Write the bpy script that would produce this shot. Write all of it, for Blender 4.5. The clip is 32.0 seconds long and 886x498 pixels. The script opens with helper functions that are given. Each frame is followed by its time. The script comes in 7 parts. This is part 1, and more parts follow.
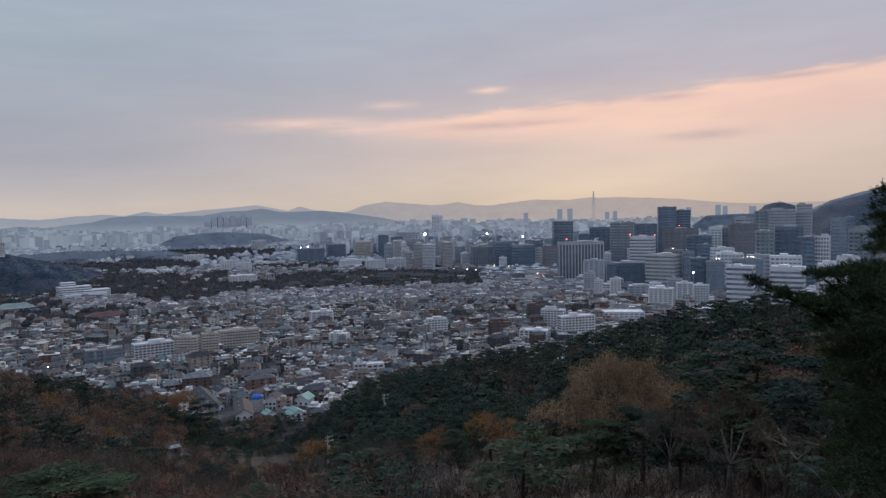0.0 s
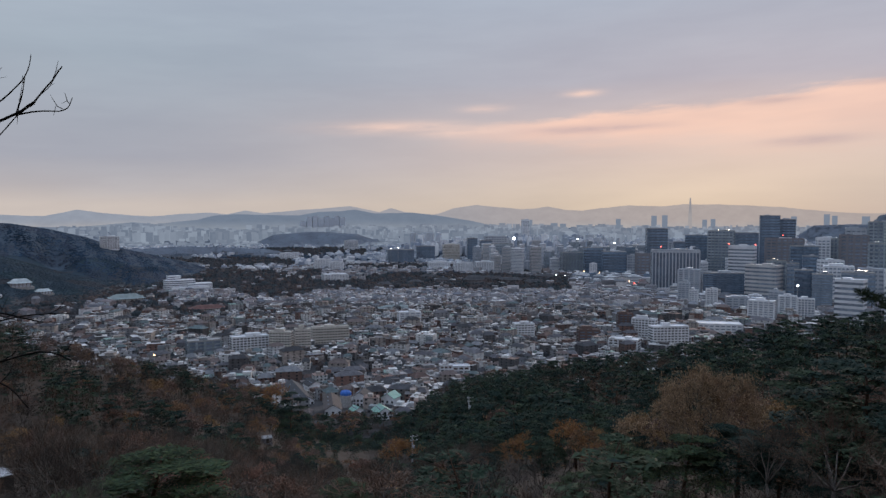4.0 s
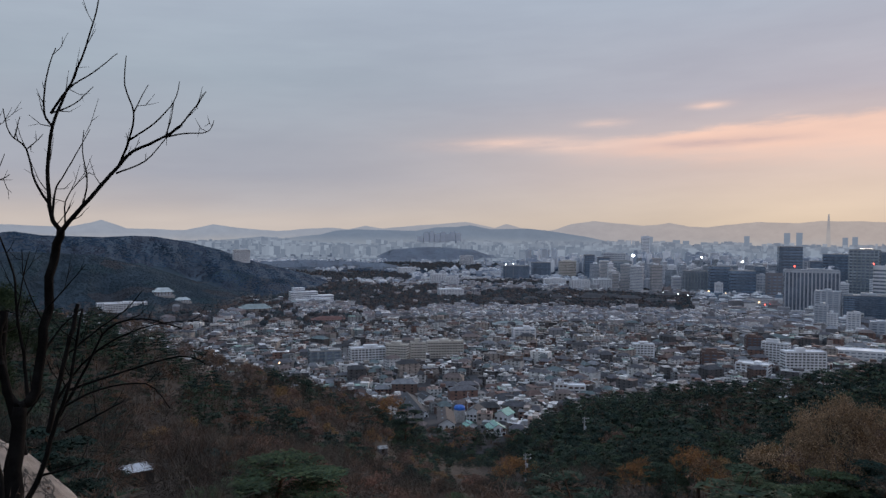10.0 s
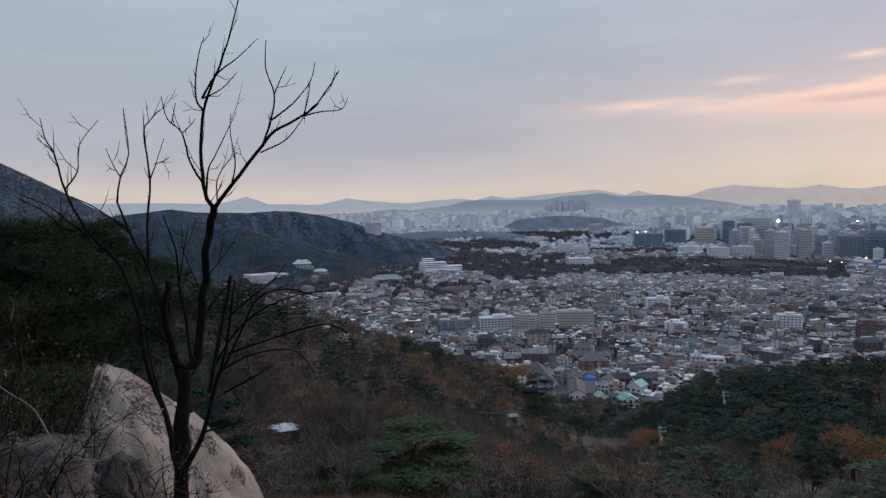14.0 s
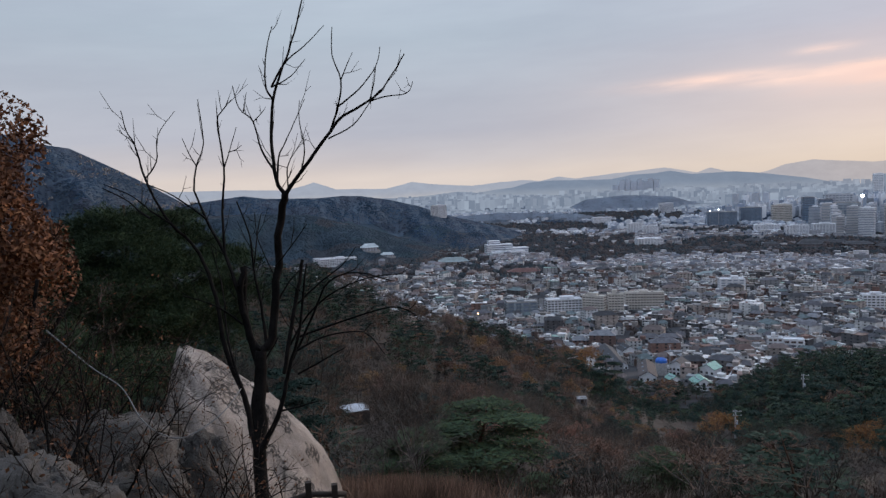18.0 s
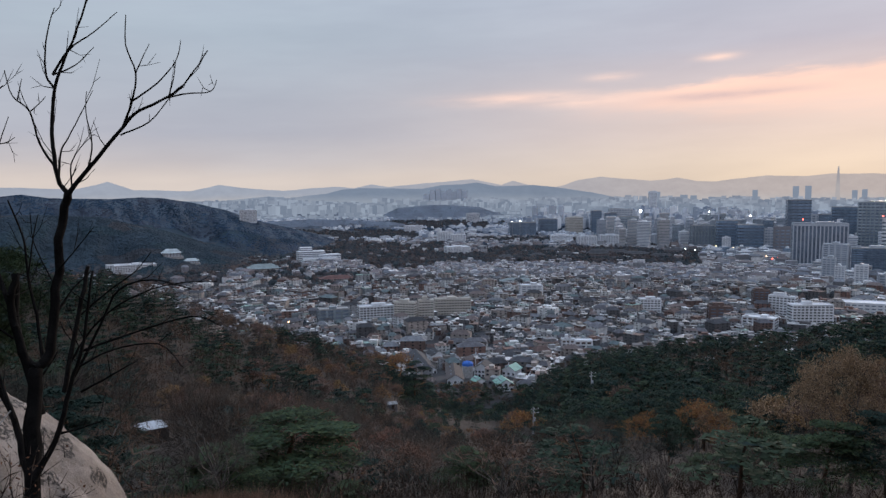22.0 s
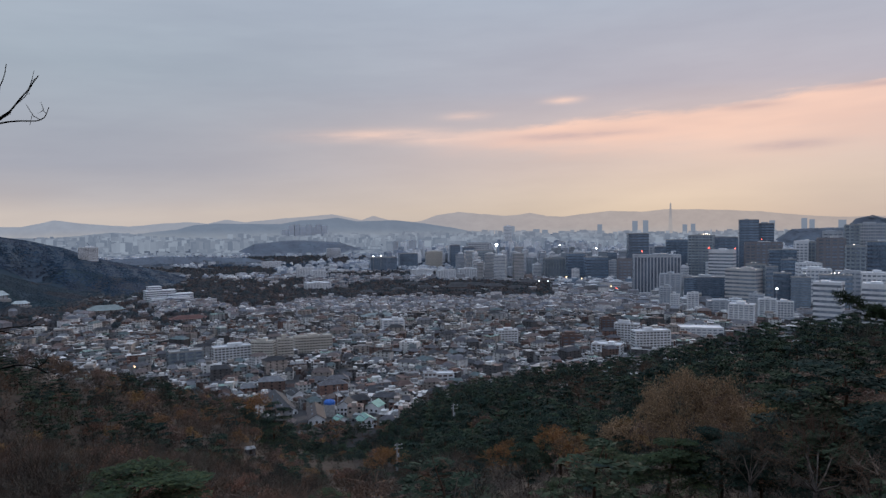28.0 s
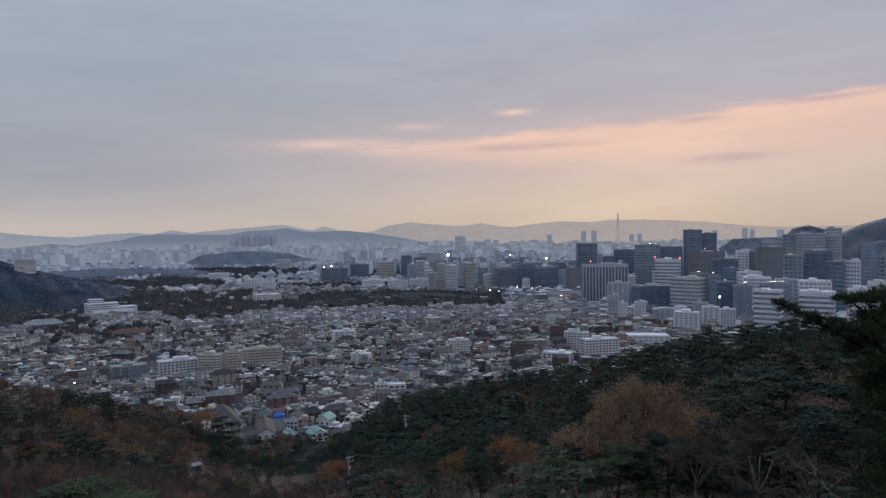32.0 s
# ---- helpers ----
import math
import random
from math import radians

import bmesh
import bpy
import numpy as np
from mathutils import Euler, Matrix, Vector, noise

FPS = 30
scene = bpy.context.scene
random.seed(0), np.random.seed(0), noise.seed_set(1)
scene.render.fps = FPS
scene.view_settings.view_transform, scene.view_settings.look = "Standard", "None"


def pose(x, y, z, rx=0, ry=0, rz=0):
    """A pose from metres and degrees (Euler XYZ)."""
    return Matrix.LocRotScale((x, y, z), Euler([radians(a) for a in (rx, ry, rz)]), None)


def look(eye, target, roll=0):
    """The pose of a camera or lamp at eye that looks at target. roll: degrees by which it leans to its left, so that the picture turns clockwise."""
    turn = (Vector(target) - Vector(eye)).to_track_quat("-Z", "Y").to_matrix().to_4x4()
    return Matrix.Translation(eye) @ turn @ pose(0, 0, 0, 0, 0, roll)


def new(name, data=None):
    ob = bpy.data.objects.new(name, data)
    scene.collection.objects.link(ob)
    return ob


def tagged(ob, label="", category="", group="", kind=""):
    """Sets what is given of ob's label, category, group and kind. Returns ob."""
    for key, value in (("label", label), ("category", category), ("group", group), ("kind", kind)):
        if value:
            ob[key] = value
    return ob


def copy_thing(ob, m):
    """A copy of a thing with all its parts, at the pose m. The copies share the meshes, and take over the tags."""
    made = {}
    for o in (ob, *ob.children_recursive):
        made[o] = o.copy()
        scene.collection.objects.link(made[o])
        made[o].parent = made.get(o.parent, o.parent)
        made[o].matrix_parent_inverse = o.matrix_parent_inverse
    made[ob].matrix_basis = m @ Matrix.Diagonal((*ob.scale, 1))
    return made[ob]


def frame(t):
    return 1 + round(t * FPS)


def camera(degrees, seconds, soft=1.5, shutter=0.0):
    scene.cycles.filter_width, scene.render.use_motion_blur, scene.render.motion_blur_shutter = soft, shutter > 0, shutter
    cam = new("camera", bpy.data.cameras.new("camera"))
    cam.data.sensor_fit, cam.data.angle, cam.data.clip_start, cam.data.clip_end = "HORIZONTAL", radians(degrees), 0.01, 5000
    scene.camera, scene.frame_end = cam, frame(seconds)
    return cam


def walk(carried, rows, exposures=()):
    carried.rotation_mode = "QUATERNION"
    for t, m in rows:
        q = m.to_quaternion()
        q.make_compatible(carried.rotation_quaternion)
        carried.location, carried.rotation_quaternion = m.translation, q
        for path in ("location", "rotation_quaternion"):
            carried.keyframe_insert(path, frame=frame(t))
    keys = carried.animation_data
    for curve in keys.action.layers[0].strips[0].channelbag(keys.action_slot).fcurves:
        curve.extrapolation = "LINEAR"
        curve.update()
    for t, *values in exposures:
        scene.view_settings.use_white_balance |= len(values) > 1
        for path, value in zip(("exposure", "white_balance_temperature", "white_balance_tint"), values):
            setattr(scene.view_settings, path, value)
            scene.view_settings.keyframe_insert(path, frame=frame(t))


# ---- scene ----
# ---------------------------------------------------------------- camera
H = 155.0  # height of the eye over the plain of the town


def sight(t, yaw, pitch, roll):
    """One row of the path: the phone turns about a body 0.15 m behind it."""
    y, p = radians(yaw), radians(pitch)
    eye = Vector((-0.15 * math.sin(y), 0.15 * math.cos(y), H))
    way = Vector((-math.sin(y) * math.cos(p), math.cos(y) * math.cos(p), math.sin(p)))
    return t, look(eye, eye + way * 100, roll)


ROWS = [
    (0.0, -1.45, -2.72, -1.00), (0.5, -0.49, -2.82, -0.44), (1.0, 0.94, -2.93, 0.08), (1.5, 2.21, -2.93, 0.11),
    (2.0, 2.87, -2.84, 0.02), (2.5, 3.49, -2.72, -0.02), (3.0, 4.29, -2.64, -0.05), (3.5, 5.00, -2.50, -0.07),
    (5.5, 7.95, -2.10, 1.46), (6.0, 8.50, -1.90, 1.67), (6.5, 9.20, -1.69, 1.68), (7.0, 9.85, -1.45, 1.74),
    (7.5, 10.53, -1.27, 1.74), (8.0, 11.20, -1.16, 1.58), (8.5, 12.05, -1.06, 1.43), (9.0, 12.90, -1.06, 1.16),
    (9.5, 13.85, -1.08, 0.89), (10.0, 15.12, -1.16, 0.52), (10.5, 15.97, -1.30, 0.54), (11.0, 16.63, -1.54, 0.60),
    (11.5, 17.60, -1.83, 0.51), (12.0, 18.79, -2.19, 0.39), (12.5, 20.53, -2.65, 0.19), (13.0, 22.88, -2.96, -0.12),
    (13.5, 24.34, -3.30, -0.50), (14.0, 25.47, -3.57, -0.83), (14.5, 26.52, -3.85, -1.09), (15.0, 27.64, -4.10, -1.41),
    (15.5, 28.75, -4.24, -1.62), (17.5, 31.16, -4.78, -2.24), (18.0, 30.85, -4.87, -2.00), (18.5, 29.71, -4.87, -1.78),
    (19.0, 28.51, -4.90, -1.55), (19.5, 26.89, -5.07, -1.38), (20.0, 24.90, -5.07, -1.06), (20.5, 22.46, -4.97, -0.81),
    (21.0, 19.77, -4.87, -0.54), (21.5, 17.53, -4.75, -0.41), (22.0, 15.65, -4.59, -0.23), (22.5, 14.11, -4.33, -0.08),
    (23.0, 12.62, -3.99, 0.03), (23.5, 11.55, -3.57, 0.10), (24.0, 10.50, -3.12, 0.17), (24.5, 9.45, -2.80, 0.10),
    (25.0, 8.41, -2.57, 0.04), (25.5, 7.26, -2.45, -0.08), (27.5, 4.82, -1.95, -0.42), (28.0, 4.35, -1.81, -0.41),
    (28.5, 4.06, -1.68, -0.41), (29.0, 3.71, -1.53, -0.45), (29.5, 3.13, -1.40, -0.44), (30.0, 2.71, -1.27, -0.44),
    (30.5, 2.29, -1.21, -0.46), (31.0, 1.53, -1.07, -0.48), (31.5, 0.90, -1.01, -0.42), (32.0, 0.40, -1.00, -0.51),
]
cam = camera(64.33, 32.0, soft=1.4)
walk(cam, [sight(*row) for row in ROWS], exposures=[(0.0, 0.06), (9.0, 0.04), (14.0, 0.22), (18.0, 0.36), (20.0, 0.36), (22.0, 0.3), (24.0, 0.17), (26.0, 0.1), (29.0, 0.02), (31.0, -0.06), (32.0, -0.04)])

# ---------------------------------------------------------------- sky and light


def srgb(r, g, b):
    """Linear colour from 0-255 values."""
    return tuple(((c / 255 + 0.055) / 1.055) ** 2.4 if c > 10 else c / 255 / 12.92 for c in (r, g, b)) + (1.0,)


class Nodes:
    """Short writing of node trees."""

    def __init__(self, tree):
        self.tree = tree
        tree.nodes.clear()

    def add(self, kind, ins=None):
        n = self.tree.nodes.new(kind)
        for key, value in (ins or {}).items():
            self.put(n.inputs[key], value)
        return n

    def put(self, socket, value):
        if isinstance(value, bpy.types.NodeSocket):
            self.tree.links.new(value, socket)
        elif isinstance(value, bpy.types.Node):
            self.tree.links.new(value.outputs[0], socket)
        else:
            socket.default_value = value

    def math(self, op, a, b=0.0, c=0.0, clamp=False):
        n = self.add("ShaderNodeMath", {0: a, 1: b, 2: c})
        n.operation, n.use_clamp = op, clamp
        return n.outputs[0]

    def rng(self, v, a, b, c=0.0, d=1.0, smooth=True):
        n = self.add("ShaderNodeMapRange", {"Value": v, "From Min": a, "From Max": b, "To Min": c, "To Max": d})
        n.interpolation_type = "SMOOTHSTEP" if smooth else "LINEAR"
        return n.outputs[0]

    def ramp(self, v, stops, mode="LINEAR"):
        n = self.add("ShaderNodeValToRGB", {0: v})
        n.color_ramp.interpolation = mode
        while len(n.color_ramp.elements) < len(stops):
            n.color_ramp.elements.new(0.5)
        for e, (p, c) in zip(n.color_ramp.elements, stops):
            e.position, e.color = p, c
        return n.outputs[0]

    def mix(self, f, a, b, mode="MIX"):
        n = self.add("ShaderNodeMix")
        n.data_type, n.blend_type = "RGBA", mode
        self.put(n.inputs[0], f)
        self.put(n.inputs[6], a)
        self.put(n.inputs[7], b)
        return n.outputs[2]

    def noise(self, vec, scale, detail=3.0, rough=0.55):
        return self.add("ShaderNodeTexNoise", {"Vector": vec, "Scale": scale, "Detail": detail, "Roughness": rough}).outputs[0]


def make_world():
    """Dawn overcast: grey-blue cloud, a peach gap low over the south-east, cream at the horizon."""
    world = bpy.data.worlds.new("dawn_sky")
    scene.world = world
    world.use_nodes = True
    n = Nodes(world.node_tree)
    way = n.add("ShaderNodeTexCoord").outputs["Generated"]
    sep = n.add("ShaderNodeSeparateXYZ", {0: way})
    x, y, z = sep.outputs
    el = n.math("MULTIPLY", n.math("ARCSINE", z), 57.2958)
    az = n.math("MULTIPLY", n.math("ARCTAN2", n.math("MULTIPLY", x, -1.0), y), 57.2958)
    flat = n.add("ShaderNodeCombineXYZ", {0: n.math("MULTIPLY", az, 0.035), 1: n.math("MULTIPLY", n.math("ADD", el, n.math("MULTIPLY", az, 0.04)), 0.2), 2: 0.0})
    broad = n.noise(flat, 1.1, 4.0)
    fine = n.noise(flat, 3.2, 6.0, 0.6)
    wob = n.math("MULTIPLY", n.math("SUBTRACT", broad, 0.5), 5.0)
    # overcast gradient from horizon to zenith, cooler to the north-east, warmer to the south-east
    e = n.math("DIVIDE", n.math("ADD", el, n.math("MULTIPLY", wob, 0.3)), 60.0, clamp=True)
    cool = n.ramp(e, [(0.0, srgb(201, 190, 183)), (0.018, srgb(200, 189, 183)), (0.04, srgb(182, 177, 180)), (0.075, srgb(167, 169, 180)), (0.2, srgb(161, 172, 185)), (0.3, srgb(169, 180, 195)), (0.8, (0.69, 0.815, 1.06, 1.0))])
    warm = n.ramp(e, [(0.0, srgb(196, 181, 166)), (0.02, srgb(208, 190, 172)), (0.04, srgb(220, 200, 182)), (0.075, srgb(217, 195, 184)), (0.125, srgb(209, 188, 184)), (0.18, srgb(182, 177, 188)), (0.3, srgb(170, 178, 194)), (0.8, (0.69, 0.815, 1.06, 1.0))])
    side = n.rng(az, 34.0, -22.0)
    base = n.mix(side, cool, warm)
    dusk = n.math("MULTIPLY", n.rng(az, -9.0, -27.0), n.rng(el, 6.0, 1.5))
    base = n.mix(n.math("MULTIPLY", dusk, 0.75), base, srgb(190, 175, 169))
    # the lit gap in the cloud: a ragged upper edge, fading downwards
    edge = n.math("ADD", 7.95, n.math("MULTIPLY", n.math("SUBTRACT", 0.6, az), 0.078))
    ragged = n.math("MULTIPLY", n.math("SUBTRACT", fine, 0.5), 2.6)
    v = n.math("ADD", n.math("SUBTRACT", edge, el), n.math("ADD", ragged, n.math("MULTIPLY", wob, 0.08)))
    deep = n.rng(az, 5.0, -25.0, 1.7, 3.6)
    gap = n.math("MULTIPLY", n.rng(v, -0.1, 0.75), n.math("SUBTRACT", 1.0, n.rng(n.math("DIVIDE", v, deep), 0.45, 1.55)))
    gap = n.math("MULTIPLY", gap, n.rng(az, 8.0, -6.0))
    gap = n.math("MULTIPLY", gap, n.rng(broad, 0.3, 0.55, 0.7, 1.0))
    base = n.mix(n.math("MULTIPLY", gap, 0.92), base, srgb(246, 205, 187))

    def blob(a0, e0, wa, we):
        da = n.math("DIVIDE", n.math("SUBTRACT", az, a0), wa)
        de = n.math("DIVIDE", n.math("SUBTRACT", n.math("ADD", el, n.math("MULTIPLY", az, 0.03)), e0), we)
        r = n.math("ADD", n.math("MULTIPLY", da, da), n.math("MULTIPLY", de, de))
        return n.math("MULTIPLY", n.math("POWER", 2.718, n.math("MULTIPLY", r, -1.0)), n.rng(fine, 0.3, 0.6, 0.4, 1.0))

    for a0, e0, wa, we, k in ((-5.4, 9.75, 1.3, 0.26, 0.75), (2.2, 8.9, 1.8, 0.3, 0.5), (9.5, 7.65, 5.2, 0.46, 0.68), (4.0, 7.1, 3.5, 0.4, 0.5)):
        base = n.mix(n.math("MULTIPLY", blob(a0, e0, wa, we), k), base, srgb(252, 214, 196))
    for a0, e0, wa, we, k in ((-21.6, 5.1, 2.6, 0.34, 0.85), (-6.3, 6.98, 4.8, 0.3, 0.85), (-19.3, 8.15, 2.2, 0.24, 0.7), (-28.0, 8.75, 3.2, 0.22, 0.65)):
        base = n.mix(n.math("MULTIPLY", blob(a0, e0, wa, we), k), base, srgb(180, 163, 170))
    cloud = n.math("ADD", n.rng(broad, 0.3, 0.7, 0.955, 1.04), n.rng(fine, 0.3, 0.7, -0.02, 0.02))
    grey = n.add("ShaderNodeCombineXYZ", {0: cloud, 1: cloud, 2: n.math("POWER", cloud, 0.8)})
    base = n.mix(1.0, base, grey.outputs[0], "MULTIPLY")
    nishita = n.add("ShaderNodeTexSky")
    nishita.sky_type, nishita.sun_disc, nishita.altitude = "NISHITA", False, 200.0
    nishita.sun_elevation, nishita.sun_rotation = radians(8.0), radians(18.0)
    a = n.add("ShaderNodeBackground", {"Color": base, "Strength": 0.97})
    b = n.add("ShaderNodeBackground", {"Color": nishita.outputs[0], "Strength": 0.0012})
    both = n.add("ShaderNodeAddShader", {0: a.outputs[0], 1: b.outputs[0]})
    n.add("ShaderNodeOutputWorld", {0: both.outputs[0]})


make_world()
sun = new("sun", bpy.data.lights.new("sun", "SUN"))
sun.data.energy, sun.data.angle, sun.data.color = 1.4, radians(16), (1.0, 0.8, 0.66)
sun.matrix_world = look((940, 2850, 560), (0, 0, 155))

# ---------------------------------------------------------------- materials


def stuff(name, color, var=0.25, scale=0.6, fine=9.0, rough=0.85, metal=0.0, bump=0.0, palette=None, hue=0.0, sheen=0.25, cell=0.0):
    """A surface with variation at two scales. palette: colours, one of which each object or loose piece takes, or each patch of the size 1 / cell."""
    m = bpy.data.materials.new(name)
    m.use_nodes = True
    n = Nodes(m.node_tree)
    at = n.add("ShaderNodeTexCoord").outputs["Object"]
    own = n.math("FRACT", n.math("ADD", n.math("MULTIPLY", n.add("ShaderNodeObjectInfo").outputs["Random"], 7.31), n.add("ShaderNodeNewGeometry").outputs["Random Per Island"]))
    if cell:  # whole crowns take one colour
        vor = n.add("ShaderNodeTexVoronoi", {"Vector": n.add("ShaderNodeNewGeometry").outputs["Position"], "Scale": cell})
        pick = n.add("ShaderNodeSeparateXYZ", {0: vor.outputs["Color"]}).outputs[0]
    else:
        pick = own
    if palette:
        col = n.ramp(pick, [(i / len(palette), (*c, 1.0)) for i, c in enumerate(palette)], "CONSTANT")
    else:
        col = n.add("ShaderNodeRGB").outputs[0]
        col.default_value = (*color, 1.0)
    big, small = n.noise(at, scale, 4.0), n.noise(at, scale * fine, 5.0, 0.65)
    k = n.math("ADD", n.rng(big, 0.3, 0.7, 1 - var, 1 + var), n.rng(small, 0.3, 0.7, -var * 0.6, var * 0.6))
    k = n.math("MULTIPLY", k, n.rng(n.math("FRACT", n.math("MULTIPLY", own, 5.77)), 0.0, 1.0, 1 - var * 0.7, 1 + var * 0.7, False))
    tint = n.add("ShaderNodeCombineXYZ", {0: n.math("MULTIPLY", k, n.rng(big, 0.3, 0.7, 1 + hue, 1 - hue)), 1: k, 2: n.math("MULTIPLY", k, n.rng(small, 0.3, 0.7, 1 - hue, 1 + hue))})
    col = n.mix(1.0, col, tint.outputs[0], "MULTIPLY")
    p = n.add("ShaderNodeBsdfPrincipled", {"Base Color": col, "Roughness": n.rng(small, 0.2, 0.8, max(rough - 0.12, 0.03), min(rough + 0.1, 1.0)), "Metallic": metal, "Specular IOR Level": 0.5 if rough < 0.4 else sheen})
    if bump:
        n.put(p.inputs["Normal"], n.add("ShaderNodeBump", {"Height": small, "Strength": 0.8, "Distance": bump}).outputs[0])
    n.add("ShaderNodeOutputMaterial", {0: p.outputs[0]})
    return m


def granite(name, dark, light, lichen_share):
    """Pale granite with rain streaks and dark lichen in ragged patches."""
    m = bpy.data.materials.new(name)
    m.use_nodes = True
    n = Nodes(m.node_tree)
    at = n.add("ShaderNodeTexCoord").outputs["Object"]
    x, y, z = n.add("ShaderNodeSeparateXYZ", {0: at}).outputs
    grain, cloud = n.noise(at, 60.0, 4.0, 0.7), n.noise(at, 1.3, 5.0)
    col = n.mix(n.rng(cloud, 0.35, 0.65), (*dark, 1), (*light, 1))
    runs = n.add("ShaderNodeCombineXYZ", {0: n.math("MULTIPLY", x, 5.0), 1: n.math("MULTIPLY", y, 5.0), 2: n.math("MULTIPLY", z, 0.5)})
    col = n.mix(n.math("MULTIPLY", n.rng(n.noise(runs.outputs[0], 1.0, 3.0), 0.52, 0.74), 0.35), col, (0.1, 0.09, 0.082, 1))
    lichen = n.math("MULTIPLY", n.rng(n.noise(at, 1.9, 3.0), 0.53, 0.58), n.rng(n.noise(at, 19.0, 6.0, 0.75), 0.46, 0.5))
    col = n.mix(n.math("MULTIPLY", lichen, lichen_share), col, (0.02, 0.018, 0.016, 1))
    col = n.mix(1.0, col, n.ramp(grain, [(0.3, (0.75, 0.75, 0.75, 1)), (0.7, (1.2, 1.2, 1.2, 1))]), "MULTIPLY")
    p = n.add("ShaderNodeBsdfPrincipled", {"Base Color": col, "Roughness": 0.92})
    h = n.math("ADD", n.math("MULTIPLY", grain, 0.3), n.noise(at, 14.0, 6.0, 0.7))
    n.put(p.inputs["Normal"], n.add("ShaderNodeBump", {"Height": h, "Strength": 1.0, "Distance": 0.035}).outputs[0])
    n.add("ShaderNodeOutputMaterial", {0: p.outputs[0]})
    return m


def glow(name, color, strength):
    m = bpy.data.materials.new(name)
    m.use_nodes = True
    n = Nodes(m.node_tree)
    n.add("ShaderNodeOutputMaterial", {0: n.add("ShaderNodeEmission", {"Color": (*color, 1.0), "Strength": strength}).outputs[0]})
    return m


def haze_glow(name, left, right, low):
    """Mountains kilometres off: dawn haze painted as a flat glow; paler at the foot."""
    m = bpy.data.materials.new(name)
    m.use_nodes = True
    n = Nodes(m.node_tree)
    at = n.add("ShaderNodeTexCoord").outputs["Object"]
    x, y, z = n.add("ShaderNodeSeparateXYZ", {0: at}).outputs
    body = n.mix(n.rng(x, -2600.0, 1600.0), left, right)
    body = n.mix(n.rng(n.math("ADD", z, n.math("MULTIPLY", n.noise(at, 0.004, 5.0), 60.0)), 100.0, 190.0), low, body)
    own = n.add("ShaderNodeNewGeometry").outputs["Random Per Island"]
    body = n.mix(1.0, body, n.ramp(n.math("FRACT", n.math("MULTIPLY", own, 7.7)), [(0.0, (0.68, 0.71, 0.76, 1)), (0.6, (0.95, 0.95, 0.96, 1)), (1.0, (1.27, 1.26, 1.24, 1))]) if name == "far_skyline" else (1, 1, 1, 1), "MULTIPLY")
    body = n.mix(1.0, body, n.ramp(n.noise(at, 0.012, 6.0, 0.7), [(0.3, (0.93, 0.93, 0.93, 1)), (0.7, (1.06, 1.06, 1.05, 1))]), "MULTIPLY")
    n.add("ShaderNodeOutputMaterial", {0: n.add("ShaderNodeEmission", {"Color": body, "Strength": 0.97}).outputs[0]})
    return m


LITTER = stuff("leaf_litter", (0.031, 0.023, 0.018), 0.4, 0.25, 12, 0.95, bump=0.05, hue=0.1)
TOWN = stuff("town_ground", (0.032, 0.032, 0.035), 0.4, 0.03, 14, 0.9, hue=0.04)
# Bluish to go with GROVE: distance haze put into the colour.
WOODLAND = stuff("hazed_woodland_floor", (0.038, 0.054, 0.074), 0.2, 0.02, 12, 0.95, hue=0.06)
BARK = stuff("bark", (0.085, 0.074, 0.067), 0.4, 3.0, 8, 0.95, bump=0.01)
DARK_BARK = stuff("near_black_bark", (0.009, 0.008, 0.0075), 0.5, 6.0, 9, 0.95, bump=0.006, sheen=0.08)
TWIG = stuff("twigs", (0.068, 0.057, 0.055), 0.22, 0.8, 6, 0.95, sheen=0.1, cell=0.19, palette=[(0.101, 0.0761, 0.0613), (0.0752, 0.0647, 0.0563), (0.125, 0.0803, 0.0584), (0.0616, 0.0522, 0.0456), (0.114, 0.0963, 0.0788), (0.0909, 0.0625, 0.0475), (0.0513, 0.0454, 0.0399)])
BRUSH = stuff("dark_brush", (0.03, 0.025, 0.023), 0.5, 0.8, 6, 0.95, sheen=0.1, palette=[(0.0293, 0.0218, 0.0171), (0.0405, 0.0277, 0.0214), (0.0506, 0.0356, 0.0274)])
TAN_LEAF = stuff("tan_oak_leaves", (0.2, 0.13, 0.08), 0.12, 0.5, 6, 0.9, sheen=0.1, palette=[(0.33, 0.223, 0.133), (0.282, 0.187, 0.116), (0.371, 0.259, 0.164), (0.249, 0.179, 0.121)])
ORANGE_LEAF = stuff("orange_oak_leaves", (0.24, 0.12, 0.05), 0.12, 0.5, 6, 0.9, sheen=0.1, palette=[(0.276, 0.132, 0.054), (0.23, 0.115, 0.0575), (0.31, 0.172, 0.0598), (0.207, 0.109, 0.0621)])
ROSE_LEAF = stuff("rosy_brown_leaves", (0.2, 0.1, 0.07), 0.12, 0.5, 6, 0.9, sheen=0.1, palette=[(0.288, 0.144, 0.0979), (0.245, 0.124, 0.0893), (0.317, 0.166, 0.115), (0.216, 0.122, 0.0979)])
PINE_BARK = stuff("pine_bark", (0.09, 0.055, 0.038), 0.4, 3.0, 8, 0.95, bump=0.02)
# Same kind of pine as NEEDLES, in brighter, greener colours.
NEAR_NEEDLES = stuff("near_pine_needles", (0.05, 0.076, 0.04), 0.4, 0.35, 6, 0.9, sheen=0.1, palette=[(0.0298, 0.0476, 0.026), (0.0394, 0.0571, 0.0292), (0.0317, 0.0507, 0.0298), (0.0482, 0.0615, 0.0273)])
